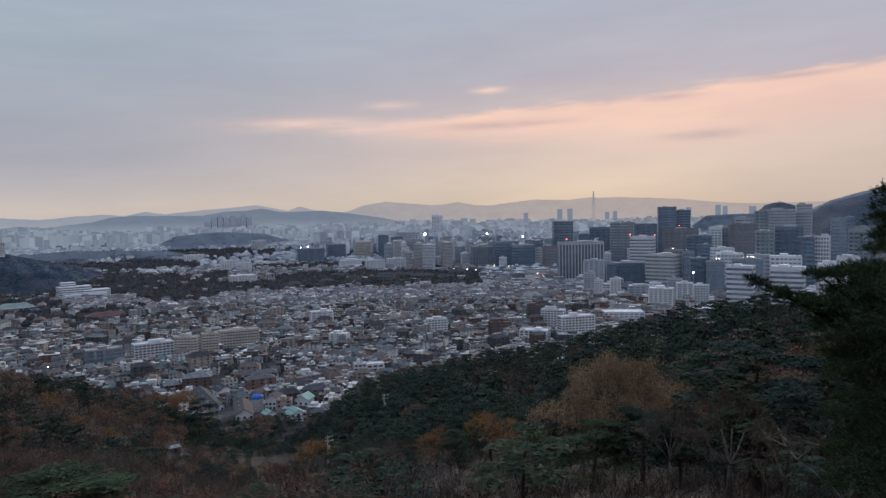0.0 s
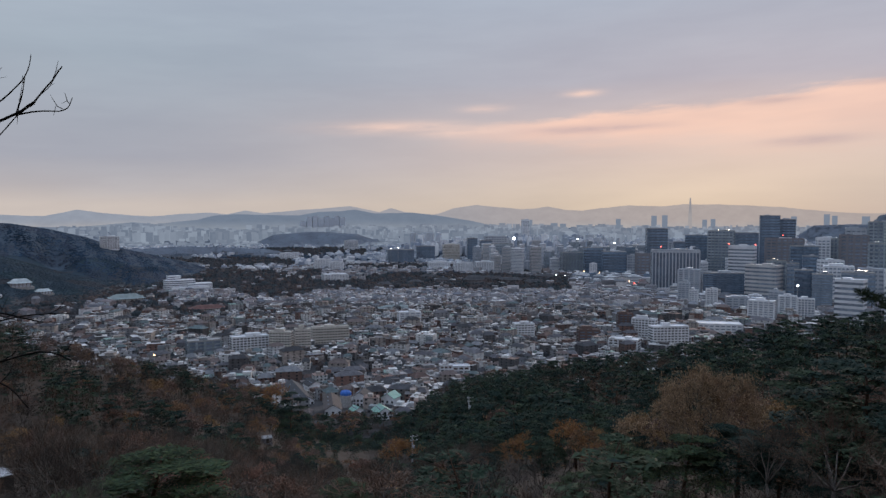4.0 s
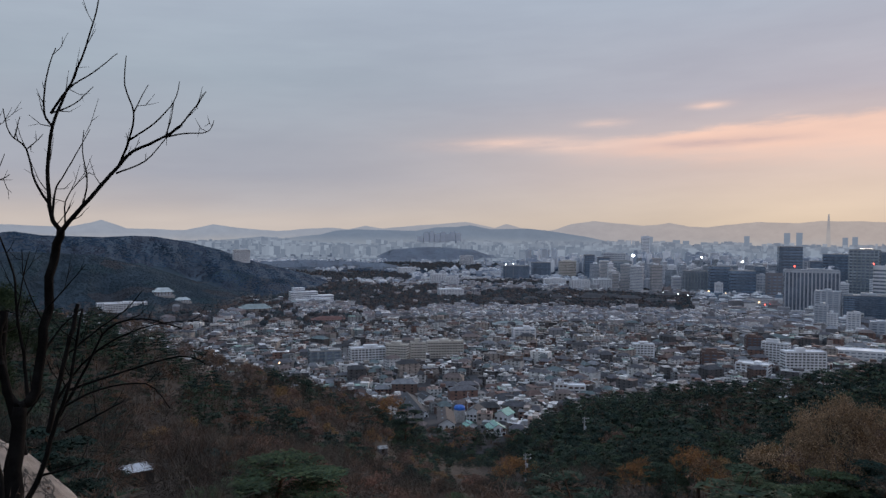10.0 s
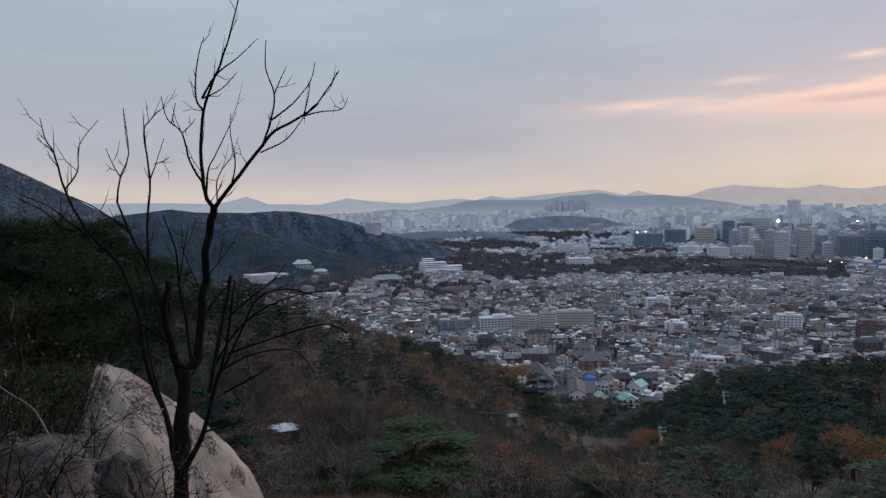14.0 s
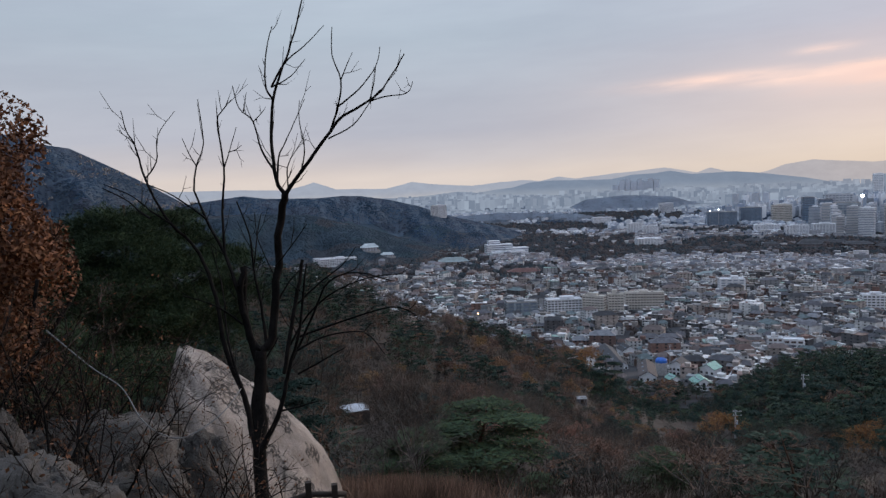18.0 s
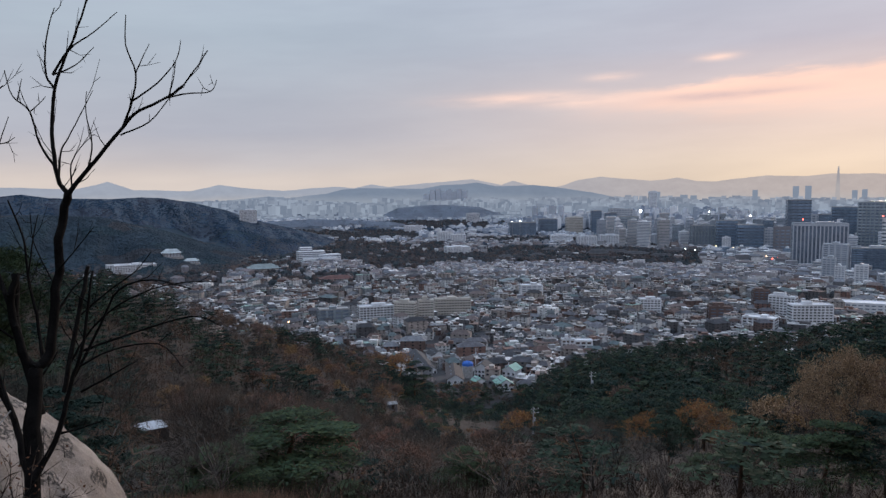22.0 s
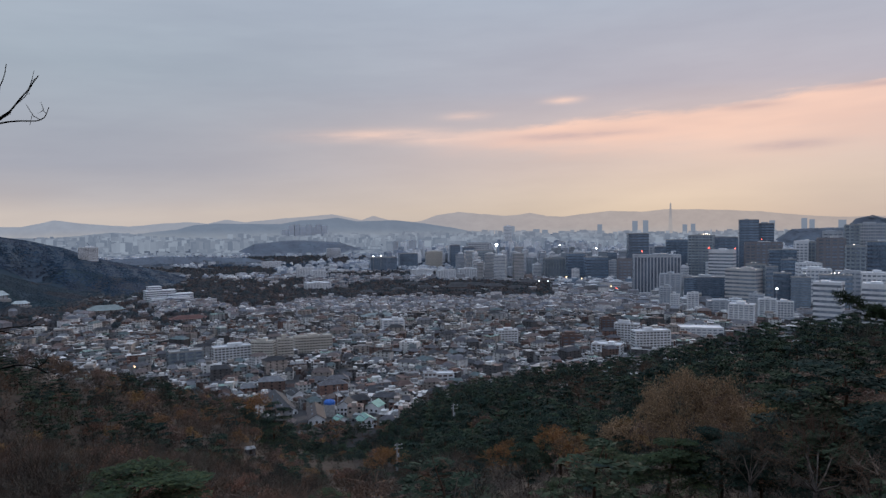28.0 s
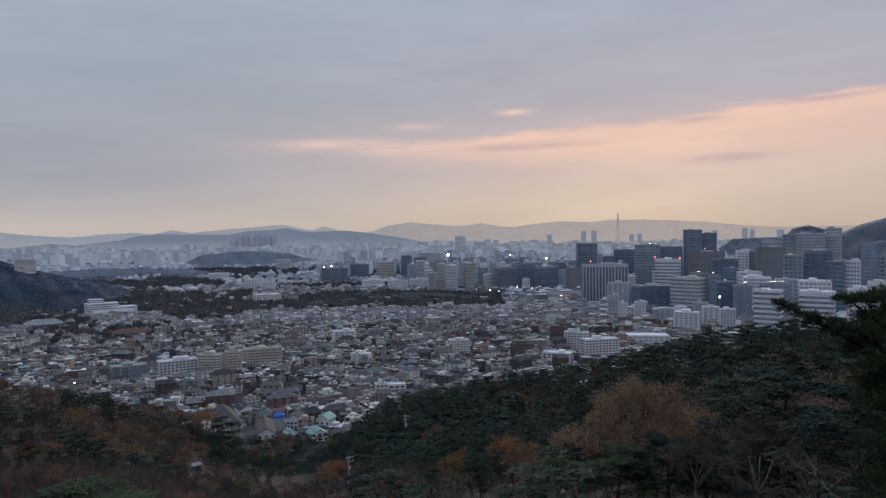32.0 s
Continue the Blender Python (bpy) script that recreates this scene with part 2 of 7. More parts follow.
NEEDLES = stuff("pine_needles", (0.016, 0.026, 0.019), 0.25, 0.35, 6, 0.9, sheen=0.1, cell=0.17, palette=[(0.0188, 0.0338, 0.0273), (0.0301, 0.0489, 0.0338), (0.0226, 0.0376, 0.032), (0.0414, 0.0603, 0.0376), (0.0254, 0.0395, 0.0291)])
RUSSET = stuff("russet_leaves", (0.15, 0.085, 0.05), 0.2, 0.4, 6, 0.9, sheen=0.1, cell=0.19, palette=[(0.168, 0.099, 0.071), (0.208, 0.123, 0.071), (0.15, 0.101, 0.0822), (0.18, 0.129, 0.103), (0.162, 0.109, 0.0921), (0.231, 0.145, 0.071)])
DRY_LEAF = stuff("dry_oak_leaves", (0.11, 0.05, 0.027), 0.4, 0.6, 6, 0.8, palette=[(0.143, 0.06, 0.0287), (0.182, 0.08, 0.0356), (0.104, 0.0475, 0.0264)])
# Woods on the hills, their blue haze painted into the palette.
GROVE = stuff("hazed_winter_woods", (0.07, 0.09, 0.12), 0.2, 0.012, 7, 0.95, sheen=0.05, cell=0.014, palette=[(0.0309, 0.0522, 0.0824), (0.0404, 0.058, 0.0864), (0.0327, 0.0551, 0.0848), (0.0463, 0.058, 0.0816), (0.0279, 0.0493, 0.0778), (0.0368, 0.058, 0.0864)])
# Town ground farther off: paler and bluer, distance haze painted in.
MID_TOWN = stuff("hazed_mid_ground", (0.06, 0.068, 0.08), 0.3, 0.02, 12, 0.95)
FAR_TOWN = stuff("hazed_far_ground", (0.12, 0.14, 0.17), 0.15, 0.01, 9, 0.95)
# Skyline towers: haze painted into pale bluish walls.
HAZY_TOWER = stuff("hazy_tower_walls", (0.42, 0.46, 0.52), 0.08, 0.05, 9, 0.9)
# Nearer hill's woods and floor: darker copy with less haze painted in.
FRONT_WOODS = stuff("less_hazed_woods", (0.036, 0.055, 0.07), 0.15, 0.012, 7, 0.95, sheen=0.05, cell=0.012, palette=[(0.0289, 0.0467, 0.0587), (0.0331, 0.0485, 0.062), (0.0298, 0.045, 0.0595), (0.0442, 0.0493, 0.0578)])
# Farthest woods: palest blue-grey, most haze painted in.
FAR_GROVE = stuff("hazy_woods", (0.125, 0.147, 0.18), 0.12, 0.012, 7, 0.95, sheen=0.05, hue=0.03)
PARK = stuff("park_woods", (0.06, 0.058, 0.06), 0.25, 0.04, 7, 0.95, sheen=0.05, cell=0.07, palette=[(0.0343, 0.0452, 0.0515), (0.0585, 0.0499, 0.0499), (0.0437, 0.0476, 0.0538), (0.0741, 0.0585, 0.0546), (0.0328, 0.0429, 0.0491), (0.0546, 0.0523, 0.0562)])
WALLS = stuff("house_walls", (0.2, 0.2, 0.2), 0.25, 0.3, 7, 0.9, palette=[(0.277, 0.284, 0.295), (0.148, 0.138, 0.134), (0.462, 0.463, 0.459), (0.12, 0.0851, 0.0764), (0.231, 0.213, 0.201), (0.554, 0.568, 0.573), (0.184, 0.189, 0.201), (0.0785, 0.0785, 0.0831), (0.332, 0.308, 0.287), (0.157, 0.0993, 0.086), (0.388, 0.397, 0.411), (0.102, 0.0993, 0.103), (0.268, 0.237, 0.22), (0.203, 0.232, 0.249), (0.508, 0.516, 0.516)])
# Walls and roofs of distant houses: paler, bluer copies with haze painted in.
FAR_HOUSE = stuff("hazed_house_walls", (0.3, 0.32, 0.36), 0.2, 0.3, 7, 0.9, palette=[(0.329, 0.337, 0.363), (0.22, 0.221, 0.242), (0.505, 0.505, 0.524), (0.187, 0.168, 0.171), (0.307, 0.295, 0.302), (0.604, 0.6, 0.605), (0.263, 0.273, 0.302), (0.395, 0.379, 0.383), (0.165, 0.168, 0.181), (0.242, 0.211, 0.206)])
FAR_ROOFS = stuff("hazed_roofs", (0.4, 0.42, 0.45), 0.25, 0.25, 7, 0.9, palette=[(0.448, 0.455, 0.481), (0.213, 0.217, 0.24), (0.597, 0.6, 0.62), (0.15, 0.155, 0.171), (0.299, 0.352, 0.351), (0.661, 0.662, 0.671), (0.32, 0.32, 0.34), (0.202, 0.176, 0.175), (0.533, 0.538, 0.561), (0.182, 0.186, 0.2), (0.384, 0.393, 0.41), (0.266, 0.268, 0.29)])
ROOFS = stuff("roofs", (0.4, 0.4, 0.41), 0.3, 0.25, 7, 0.85, palette=[(0.389, 0.393, 0.397), (0.146, 0.146, 0.152), (0.535, 0.532, 0.535), (0.0778, 0.0767, 0.0814), (0.194, 0.278, 0.251), (0.583, 0.576, 0.572), (0.253, 0.25, 0.255), (0.136, 0.0959, 0.087), (0.467, 0.465, 0.473), (0.107, 0.106, 0.11), (0.33, 0.34, 0.341), (0.194, 0.187, 0.189), (0.505, 0.494, 0.483), (0.194, 0.14, 0.123), (0.408, 0.393, 0.383), (0.165, 0.172, 0.185)])
# Roof tiles of distant houses, lightened and blued with painted haze.
HAZED_TILES = stuff("hazed_tiled_roofs", (0.14, 0.15, 0.17), 0.25, 0.3, 9, 0.9, palette=[(0.13, 0.14, 0.165), (0.17, 0.18, 0.2), (0.16, 0.14, 0.145), (0.11, 0.12, 0.14)])
TILE_ROOF = stuff("tiled_roof", (0.1, 0.1, 0.11), 0.25, 0.3, 9, 0.8, palette=[(0.06, 0.0622, 0.0713), (0.0975, 0.0975, 0.109), (0.09, 0.0615, 0.0555), (0.075, 0.075, 0.0863), (0.0975, 0.128, 0.135), (0.045, 0.0465, 0.0525), (0.12, 0.0975, 0.0938), (0.15, 0.158, 0.173)])
PANE = stuff("window_glass", (0.03, 0.035, 0.042), 0.5, 0.2, 5, 0.18)
# Concrete of the far city: haze painted in as pale blue-greys.
FAR_WALLS = stuff("hazed_concrete", (0.42, 0.43, 0.45), 0.12, 0.02, 9, 0.9, palette=[(0.47, 0.508, 0.564), (0.627, 0.655, 0.69), (0.336, 0.384, 0.448), (0.538, 0.565, 0.609), (0.224, 0.271, 0.345), (0.694, 0.712, 0.736), (0.403, 0.429, 0.471), (0.291, 0.339, 0.414)])
WHITE = stuff("white_cladding", (0.6, 0.62, 0.65), 0.12, 0.05, 9, 0.75)
PALE = stuff("pale_cladding", (0.37, 0.4, 0.44), 0.12, 0.05, 9, 0.75)
BEIGE = stuff("beige_cladding", (0.42, 0.415, 0.41), 0.12, 0.05, 9, 0.8)
CREAM = stuff("cream_render", (0.46, 0.44, 0.405), 0.15, 0.1, 9, 0.85)
# Brown greyed towards blue: haze over the towers put into the colour.
BROWN = stuff("brown_cladding", (0.19, 0.185, 0.2), 0.12, 0.05, 9, 0.7)
BRICK = stuff("red_brick", (0.125, 0.09, 0.083), 0.15, 0.2, 9, 0.9)
# Tower glass lifted bluer and paler, imitating haze by colour.
DARKG = stuff("dark_glass", (0.095, 0.122, 0.165), 0.25, 0.03, 9, 0.3)
BLUEG = stuff("blue_glass", (0.125, 0.18, 0.245), 0.25, 0.03, 9, 0.3)
HAZEG = stuff("hazed_glass", (0.15, 0.18, 0.225), 0.25, 0.03, 9, 0.3)
GREYG = stuff("grey_green_glass", (0.22, 0.26, 0.29), 0.25, 0.03, 9, 0.25)
SKYG = stuff("pale_blue_glass", (0.22, 0.26, 0.31), 0.15, 0.03, 9, 0.25)
GRANITE = granite("weathered_granite", (0.19, 0.157, 0.133), (0.36, 0.305, 0.262), 0.9)
# Darker copy of GRANITE: tree shade put into the colour, plus more lichen.
SHADED_GRANITE = granite("shaded_mossy_granite", (0.036, 0.032, 0.028), (0.125, 0.113, 0.1), 0.95)
ROPE = stuff("pale_hose", (0.13, 0.13, 0.13), 0.15, 4, 6, 0.5)
TIMBER = stuff("dark_timber", (0.04, 0.032, 0.027), 0.3, 3, 8, 0.85, bump=0.004)
CONCRETE = stuff("grey_concrete", (0.3, 0.3, 0.3), 0.2, 0.8, 8, 0.9)
GRASS = stuff("dry_grass", (0.15, 0.095, 0.065), 0.4, 0.8, 6, 0.95, palette=[(0.15, 0.092, 0.062), (0.19, 0.12, 0.083), (0.11, 0.07, 0.05), (0.17, 0.1, 0.07)])
TARP = stuff("blue_tarpaulin", (0.03, 0.12, 0.42), 0.15, 0.6, 6, 0.6)
GREEN = stuff("green_metal_roof", (0.2, 0.36, 0.31), 0.15, 0.5, 6, 0.6)
WHITE_LAMP = glow("white_lamp", (0.9, 0.95, 1.0), 9.0)
WARM_LAMP = glow("warm_lamp", (1.0, 0.62, 0.32), 6.0)
RED_LAMP = glow("red_lamp", (1.0, 0.12, 0.08), 5.0)
# Ranges, skyline and spire glow in haze colours; no air is modelled.
FAR_RANGE = haze_glow("far_range", srgb(146, 153, 167), srgb(174, 163, 160), srgb(170, 168, 170))
SKYLINE = haze_glow("far_skyline", srgb(126, 137, 154), srgb(140, 144, 155), srgb(125, 136, 152))
SPIRE = haze_glow("far_spire", srgb(140, 143, 152), srgb(147, 143, 147), srgb(160, 156, 158))
MID_RANGE = haze_glow("near_range", srgb(112, 125, 144), srgb(118, 128, 144), srgb(140, 148, 160))

# ---------------------------------------------------------------- builders


def mesh(name, v, f, mats=(), slots=None):
    me = bpy.data.meshes.new(name)
    v, f = np.asarray(v, np.float32), [tuple(int(i) for i in q) for q in f] if not isinstance(f, np.ndarray) else f
    if isinstance(f, np.ndarray):
        me.vertices.add(len(v))
        me.vertices.foreach_set("co", v.ravel())
        k = f.shape[1]
        me.loops.add(f.size)
        me.loops.foreach_set("vertex_index", f.astype(np.int32).ravel())
        me.polygons.add(len(f))
        me.polygons.foreach_set("loop_start", np.arange(0, f.size, k, dtype=np.int32))
        me.update(calc_edges=True)
    else:
        me.from_pydata(v.tolist(), [], f)
    for m in mats:
        me.materials.append(m)
    if slots is not None:
        me.polygons.foreach_set("material_index", np.asarray(slots, np.int32))
    return me


def part(name, me, parent, label="", at=None):
    ob = new(name, me)
    ob.parent = parent
    if at is not None:
        ob.matrix_basis = at
    return tagged(ob, label)


def spot(az, d, z=0.0):
    """The place d metres off at a bearing to the left of north."""
    a = radians(az)
    return Vector((-math.sin(a) * d, math.cos(a) * d, z))


def sphere_point(az, el, d):
    return spot(az, d * math.cos(radians(el)), H + d * math.sin(radians(el)))


class Pile:
    """Gathers many small solids into one mesh."""

    def __init__(self):
        self.v, self.f, self.s = [], [], []

    def solid(self, pts, faces, slot):
        b = len(self.v)
        self.v += pts
        self.f += [tuple(b + i for i in q) for q in faces]
        self.s += [slot] * len(faces)

    def box(self, x, y, z, w, d, h, turn=0.0, slot=0, bottom=False, taper=1.0):
        c, s = math.cos(turn), math.sin(turn)
        pts = []
        for k, zz in ((1.0, z), (taper, z + h)):
            for px, py in ((-w / 2, -d / 2), (w / 2, -d / 2), (w / 2, d / 2), (-w / 2, d / 2)):
                px, py = px * k, py * k
                pts.append((x + c * px - s * py, y + s * px + c * py, zz))
        faces = [(0, 1, 5, 4), (1, 2, 6, 5), (2, 3, 7, 6), (3, 0, 4, 7), (4, 5, 6, 7)] + ([(3, 2, 1, 0)] if bottom else [])
        self.solid(pts, faces, slot)

    def gable(self, x, y, z, w, d, h, turn=0.0, slot=0, hip=0.25):
        c, s = math.cos(turn), math.sin(turn)
        loc = [(-w / 2, -d / 2, 0), (w / 2, -d / 2, 0), (w / 2, d / 2, 0), (-w / 2, d / 2, 0), (-w / 2 + w * hip, 0, h), (w / 2 - w * hip, 0, h)]
        pts = [(x + c * px - s * py, y + s * px + c * py, z + pz) for px, py, pz in loc]
        self.solid(pts, [(0, 1, 5, 4), (2, 3, 4, 5), (1, 2, 5), (3, 0, 4), (3, 2, 1, 0)], slot)

    def mesh(self, name, mats):
        return mesh(name, self.v, self.f, mats, self.s)


def tube(pts, radii, n=6, spin=0.0):
    """Vertices and triangles of a tapered tube along pts."""
    pts = [Vector(p) for p in pts]
    v, f = [], []
    for i, p in enumerate(pts):
        way = (pts[min(i + 1, len(pts) - 1)] - pts[max(i - 1, 0)]).normalized()
        side = way.cross(Vector((0.31, 0.83, 0.46))).normalized()
        up = way.cross(side)
        for k in range(n):
            a = spin + 2 * math.pi * k / n
            v.append(p + (side * math.cos(a) + up * math.sin(a)) * radii[i])
    for i in range(len(pts) - 1):
        for k in range(n):
            a, b = i * n + k, i * n + (k + 1) % n
            f += [(a, b, b + n), (a, b + n, a + n)]
    v.append(pts[-1])
    f += [((len(pts) - 1) * n + k, (len(pts) - 1) * n + (k + 1) % n, len(v) - 1) for k in range(n)]
    return np.array([tuple(q) for q in v]), np.array(f)


def merged(items):
    """One vertex and one triangle array from several."""
    vs, fs, base = [], [], 0
    for v, f in items:
        vs.append(v)
        fs.append(f + base)
        base += len(v)
    return np.concatenate(vs), np.concatenate(fs)


def blades(rs, centres, ways, length, width, lift=0.0):
    """Thin pointed triangles from each centre along its way: needles, twigs, leaves."""
    n = len(centres)
    ways = ways / (np.linalg.norm(ways, axis=1, keepdims=True) + 1e-9)
    side = np.cross(ways, rs.normal(size=(n, 3)))
    side /= np.linalg.norm(side, axis=1, keepdims=True) + 1e-9
    ln = length * rs.uniform(0.6, 1.3, (n, 1))
    v = np.stack([centres - side * width / 2, centres + side * width / 2, centres + ways * ln], 1).reshape(-1, 3)
    return v, np.arange(3 * n).reshape(-1, 3)


def leaves(rs, centres, size):
    """Four-cornered leaves turned at random, as two triangles each."""
    n = len(centres)
    a = rs.normal(size=(n, 3))
    a /= np.linalg.norm(a, axis=1, keepdims=True)
    b = np.cross(a, rs.normal(size=(n, 3)))
    b /= np.linalg.norm(b, axis=1, keepdims=True)
    k = size * rs.uniform(0.6, 1.3, (n, 1))
    v = np.stack([centres - a * k, centres + b * k * 0.55, centres + a * k, centres - b * k * 0.55], 1).reshape(-1, 3)
    q = np.arange(n)[:, None] * 4
    return v, np.concatenate([q + [0, 1, 2], q + [0, 2, 3]])


# ---------------------------------------------------------------- the lie of the land
RIDGE_AZ = [-90, -45, -31, -24, -17.8, -11.2, -4.8, 0, 5.4, 7.2, 9.8, 11.6, 14.8, 18.4, 20.3, 24, 27.7, 31.4, 34.5, 37.5, 41, 46.7, 52, 60, 90]
RIDGE_EL = [-4, -4.5, -5.3, -6.3, -7.9, -9.9, -10.9, -11.8, -12.9, -14.3, -16.3, -17.0, -16.7, -15.2, -12.9, -12, -10.6, -9.9, -8.6, -6.8, -5.6, -5.2, -5.5, -5, -3]
RIDGE_D = [110, 120, 135, 160, 190, 230, 270, 310, 350, 380, 400, 405, 405, 400, 385, 370, 350, 330, 310, 295, 280, 250, 200, 150, 110]
SLOPE_AZ = [-90, -45, -30, -25, 0, 10, 20, 30, 38, 45, 60, 90]
SLOPE_50 = [-18, -19, -19.5, -20, -22.5, -24, -24, -24, -23.5, -23, -22, -20]
SLOPE_MID = [-12, -13, -14.5, -15.5, -18.6, -19.7, -19.6, -18.4, -17, -14.5, -12, -8]

HILLS = []  # distance, breadth, then bearings and elevations of the crest
HILLS.append((2300, 260, [24, 27.5, 29.8, 31.4, 32.7, 35, 37.3, 38.7, 40.9, 44.8, 46.5, 48.6, 51, 60, 75, 90], [-3.86, -2.9, -2.35, -1.85, -1.35, -0.77, -0.37, -0.3, -0.42, -0.32, -0.05, -0.3, -0.6, -0.9, -1.1, -3.8]))
HILLS.append((1900, 235, [28, 31.3, 34.4, 37.6, 41.7, 45.4, 48.8, 54, 70, 85], [-4.66, -4.4, -3.84, -2.73, -1.72, -1.52, -1.5, -1.2, -1.1, -4.6]))
HILLS.append((2700, 520, [47, 49.5, 51, 52.6, 54.1, 56.7, 58.4, 60.2, 61.1, 66, 72, 85, 100], [-3.3, -1.2, -0.4, 0.61, 1.49, 2.9, 3.73, 4.05, 4.51, 5.4, 4.9, 1, -3.3]))
HILLS.append((3000, 430, [-48, -41, -37, -33.6, -32, -30.3, -28.9, -27.8, -26], [-2.9, 1, 1.9, 1.45, 1.1, 0.6, -0.1, -0.5, -2.95]))
HILLS.append((3500, 190, [8, 11.0, 12.7, 14.8, 16.5, 19.3, 22], [-2.5, -1.75, -1.2, -1.05, -1.0, -1.25, -2.5]))
HILLS.append((3000, 120, [17, 19.8, 23, 26.2, 30, 33], [-2.9, -2.35, -2.2, -2.1, -2.3, -2.9]))
HILLS.append((3500, 160, [-28, -26, -24.5, -22, -20], [-1.8, -0.3, -0.25, -0.35, -1.8]))
HILLS.append((3900, 150, [-29.5, -28, -27, -26, -25], [-1.0, 0.3, 0.6, 0.35, -1.0]))


def tan(a):
    return np.tan(np.radians(a))


def plain(d):
    """The town's ground: it climbs to the foot of the near hill and, far off, to the horizon."""
    d = np.asarray(d, float)
    return np.where(d > 2600, 114 * (np.clip(d - 2600, 0, None) / 2100) ** 1.2, 0.0) + 30 * np.clip((700 - d) / 270, 0, 1) ** 1.5


def flank(az, d, dist, w):
    """Height of a hill's side as a share of its crest: spurs run down from it with hollows between."""
    spur = 1 + 0.2 * np.sin(az * 0.55 + dist * 0.01) + 0.12 * np.sin(az * 1.3 + d * 0.008 + dist) + 0.05 * np.sin(az * 2.3 - d * 0.012)
    return 0.5 + 0.5 * np.cos(np.pi * np.clip(np.abs(d - dist) / (w * 2.1 * spur), 0, 1))


def hills(az, d):
    z = np.zeros(np.broadcast(az, d).shape)
    for dist, w, a, e in HILLS:
        top = np.clip(H + dist * tan(np.interp(az, a, e)), 0, None) * ((az > a[0]) & (az < a[-1]))
        z = np.maximum(z, top * flank(az, d, dist, w))
    return z


def slope(az, d):
    """The near hillside."""
    dr = np.interp(az, RIDGE_AZ, RIDGE_D)
    r = dr * tan(np.interp(az, RIDGE_AZ, RIDGE_EL)) - 7.0
    h50, hm = 50 * tan(np.interp(az, SLOPE_AZ, SLOPE_50)), 0.5 * dr * tan(np.interp(az, SLOPE_AZ, SLOPE_MID))
    z = -1.75 - np.clip((d - 1.5) / 10.5, 0, 1) * 4.1
    z = np.where(d > 12, -5.85 + (h50 + 5.85) * np.clip((d - 12) / 38, 0, 1), z)
    z = np.where(d > 50, h50 + (hm - h50) * np.clip((d - 50) / (0.5 * dr - 50), 0, 1), z)
    z = np.where(d > 0.5 * dr, hm + (r - hm) * np.clip((d - 0.5 * dr) / (0.5 * dr), 0, 1), z)
    z = np.where(d > dr, r - (d - dr) * 0.45, z)
    behind = np.clip((np.abs(az - 15) - 62) / 45, 0, 1)
    rise = -1.75 + np.clip(d - 2.5, 0, 170) * 0.62 - np.clip(d - 172, 0, None) * 0.5
    return H + np.where(d < 600, z * (1 - behind) + np.maximum(rise, -H) * behind, z)


def ground(az, d):
    az, d = np.asarray(az, float), np.asarray(d, float)
    return np.maximum(slope(az, d), np.maximum(plain(d), hills(az, d)))


def build_ground():
    az = np.concatenate([np.arange(-180, -42, 6.0), np.arange(-42, 70, 0.4), np.arange(70, 180, 6.0)])
    d = np.concatenate([[0.05], np.geomspace(1.5, 1500, 150), np.arange(1535, 4960, 35.0)])
    A, D = np.meshgrid(az, d, indexing="ij")
    Z = ground(A, D)
    ripple = np.sin(A * 1.7 + D * 0.11) * np.sin(A * 0.9 - D * 0.17) * np.clip((D - 10) / 40, 0, 1) * (D < 600) * 0.5
    wild = hills(A, D) > plain(D) + 6
    rough = (np.sin(A * 5.1) * np.sin(D * 0.013 + A) + np.sin(A * 11.7 + D * 0.021)) * 0.6 * wild
    Z = Z + ripple + rough
    X, Y = -np.sin(np.radians(A)) * D, np.cos(np.radians(A)) * D
    na, nd = A.shape
    idx = np.arange(na * nd).reshape(na, nd)
    nxt = np.roll(idx, -1, axis=0)
    f = np.stack([idx[:, :-1], nxt[:, :-1], nxt[:, 1:], idx[:, 1:]], -1).reshape(-1, 4)[:, ::-1]
    near = slope(A, D) >= np.maximum(plain(D), hills(A, D))
    # Ground changes colour with distance, to painted haze tones.
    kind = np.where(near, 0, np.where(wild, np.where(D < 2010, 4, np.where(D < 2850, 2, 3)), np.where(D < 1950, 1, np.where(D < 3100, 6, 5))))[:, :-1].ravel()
    me = mesh("ground", np.stack([X, Y, Z], -1).reshape(-1, 3), f, [LITTER, TOWN, WOODLAND, FAR_GROVE, FRONT_WOODS, FAR_TOWN, MID_TOWN], kind)
    me.polygons.foreach_set("use_smooth", np.ones(len(f), bool))
    tagged(new("ground", me), "leaf-littered hillside falling to a grey town plain", "ground", kind="structure")


build_ground()


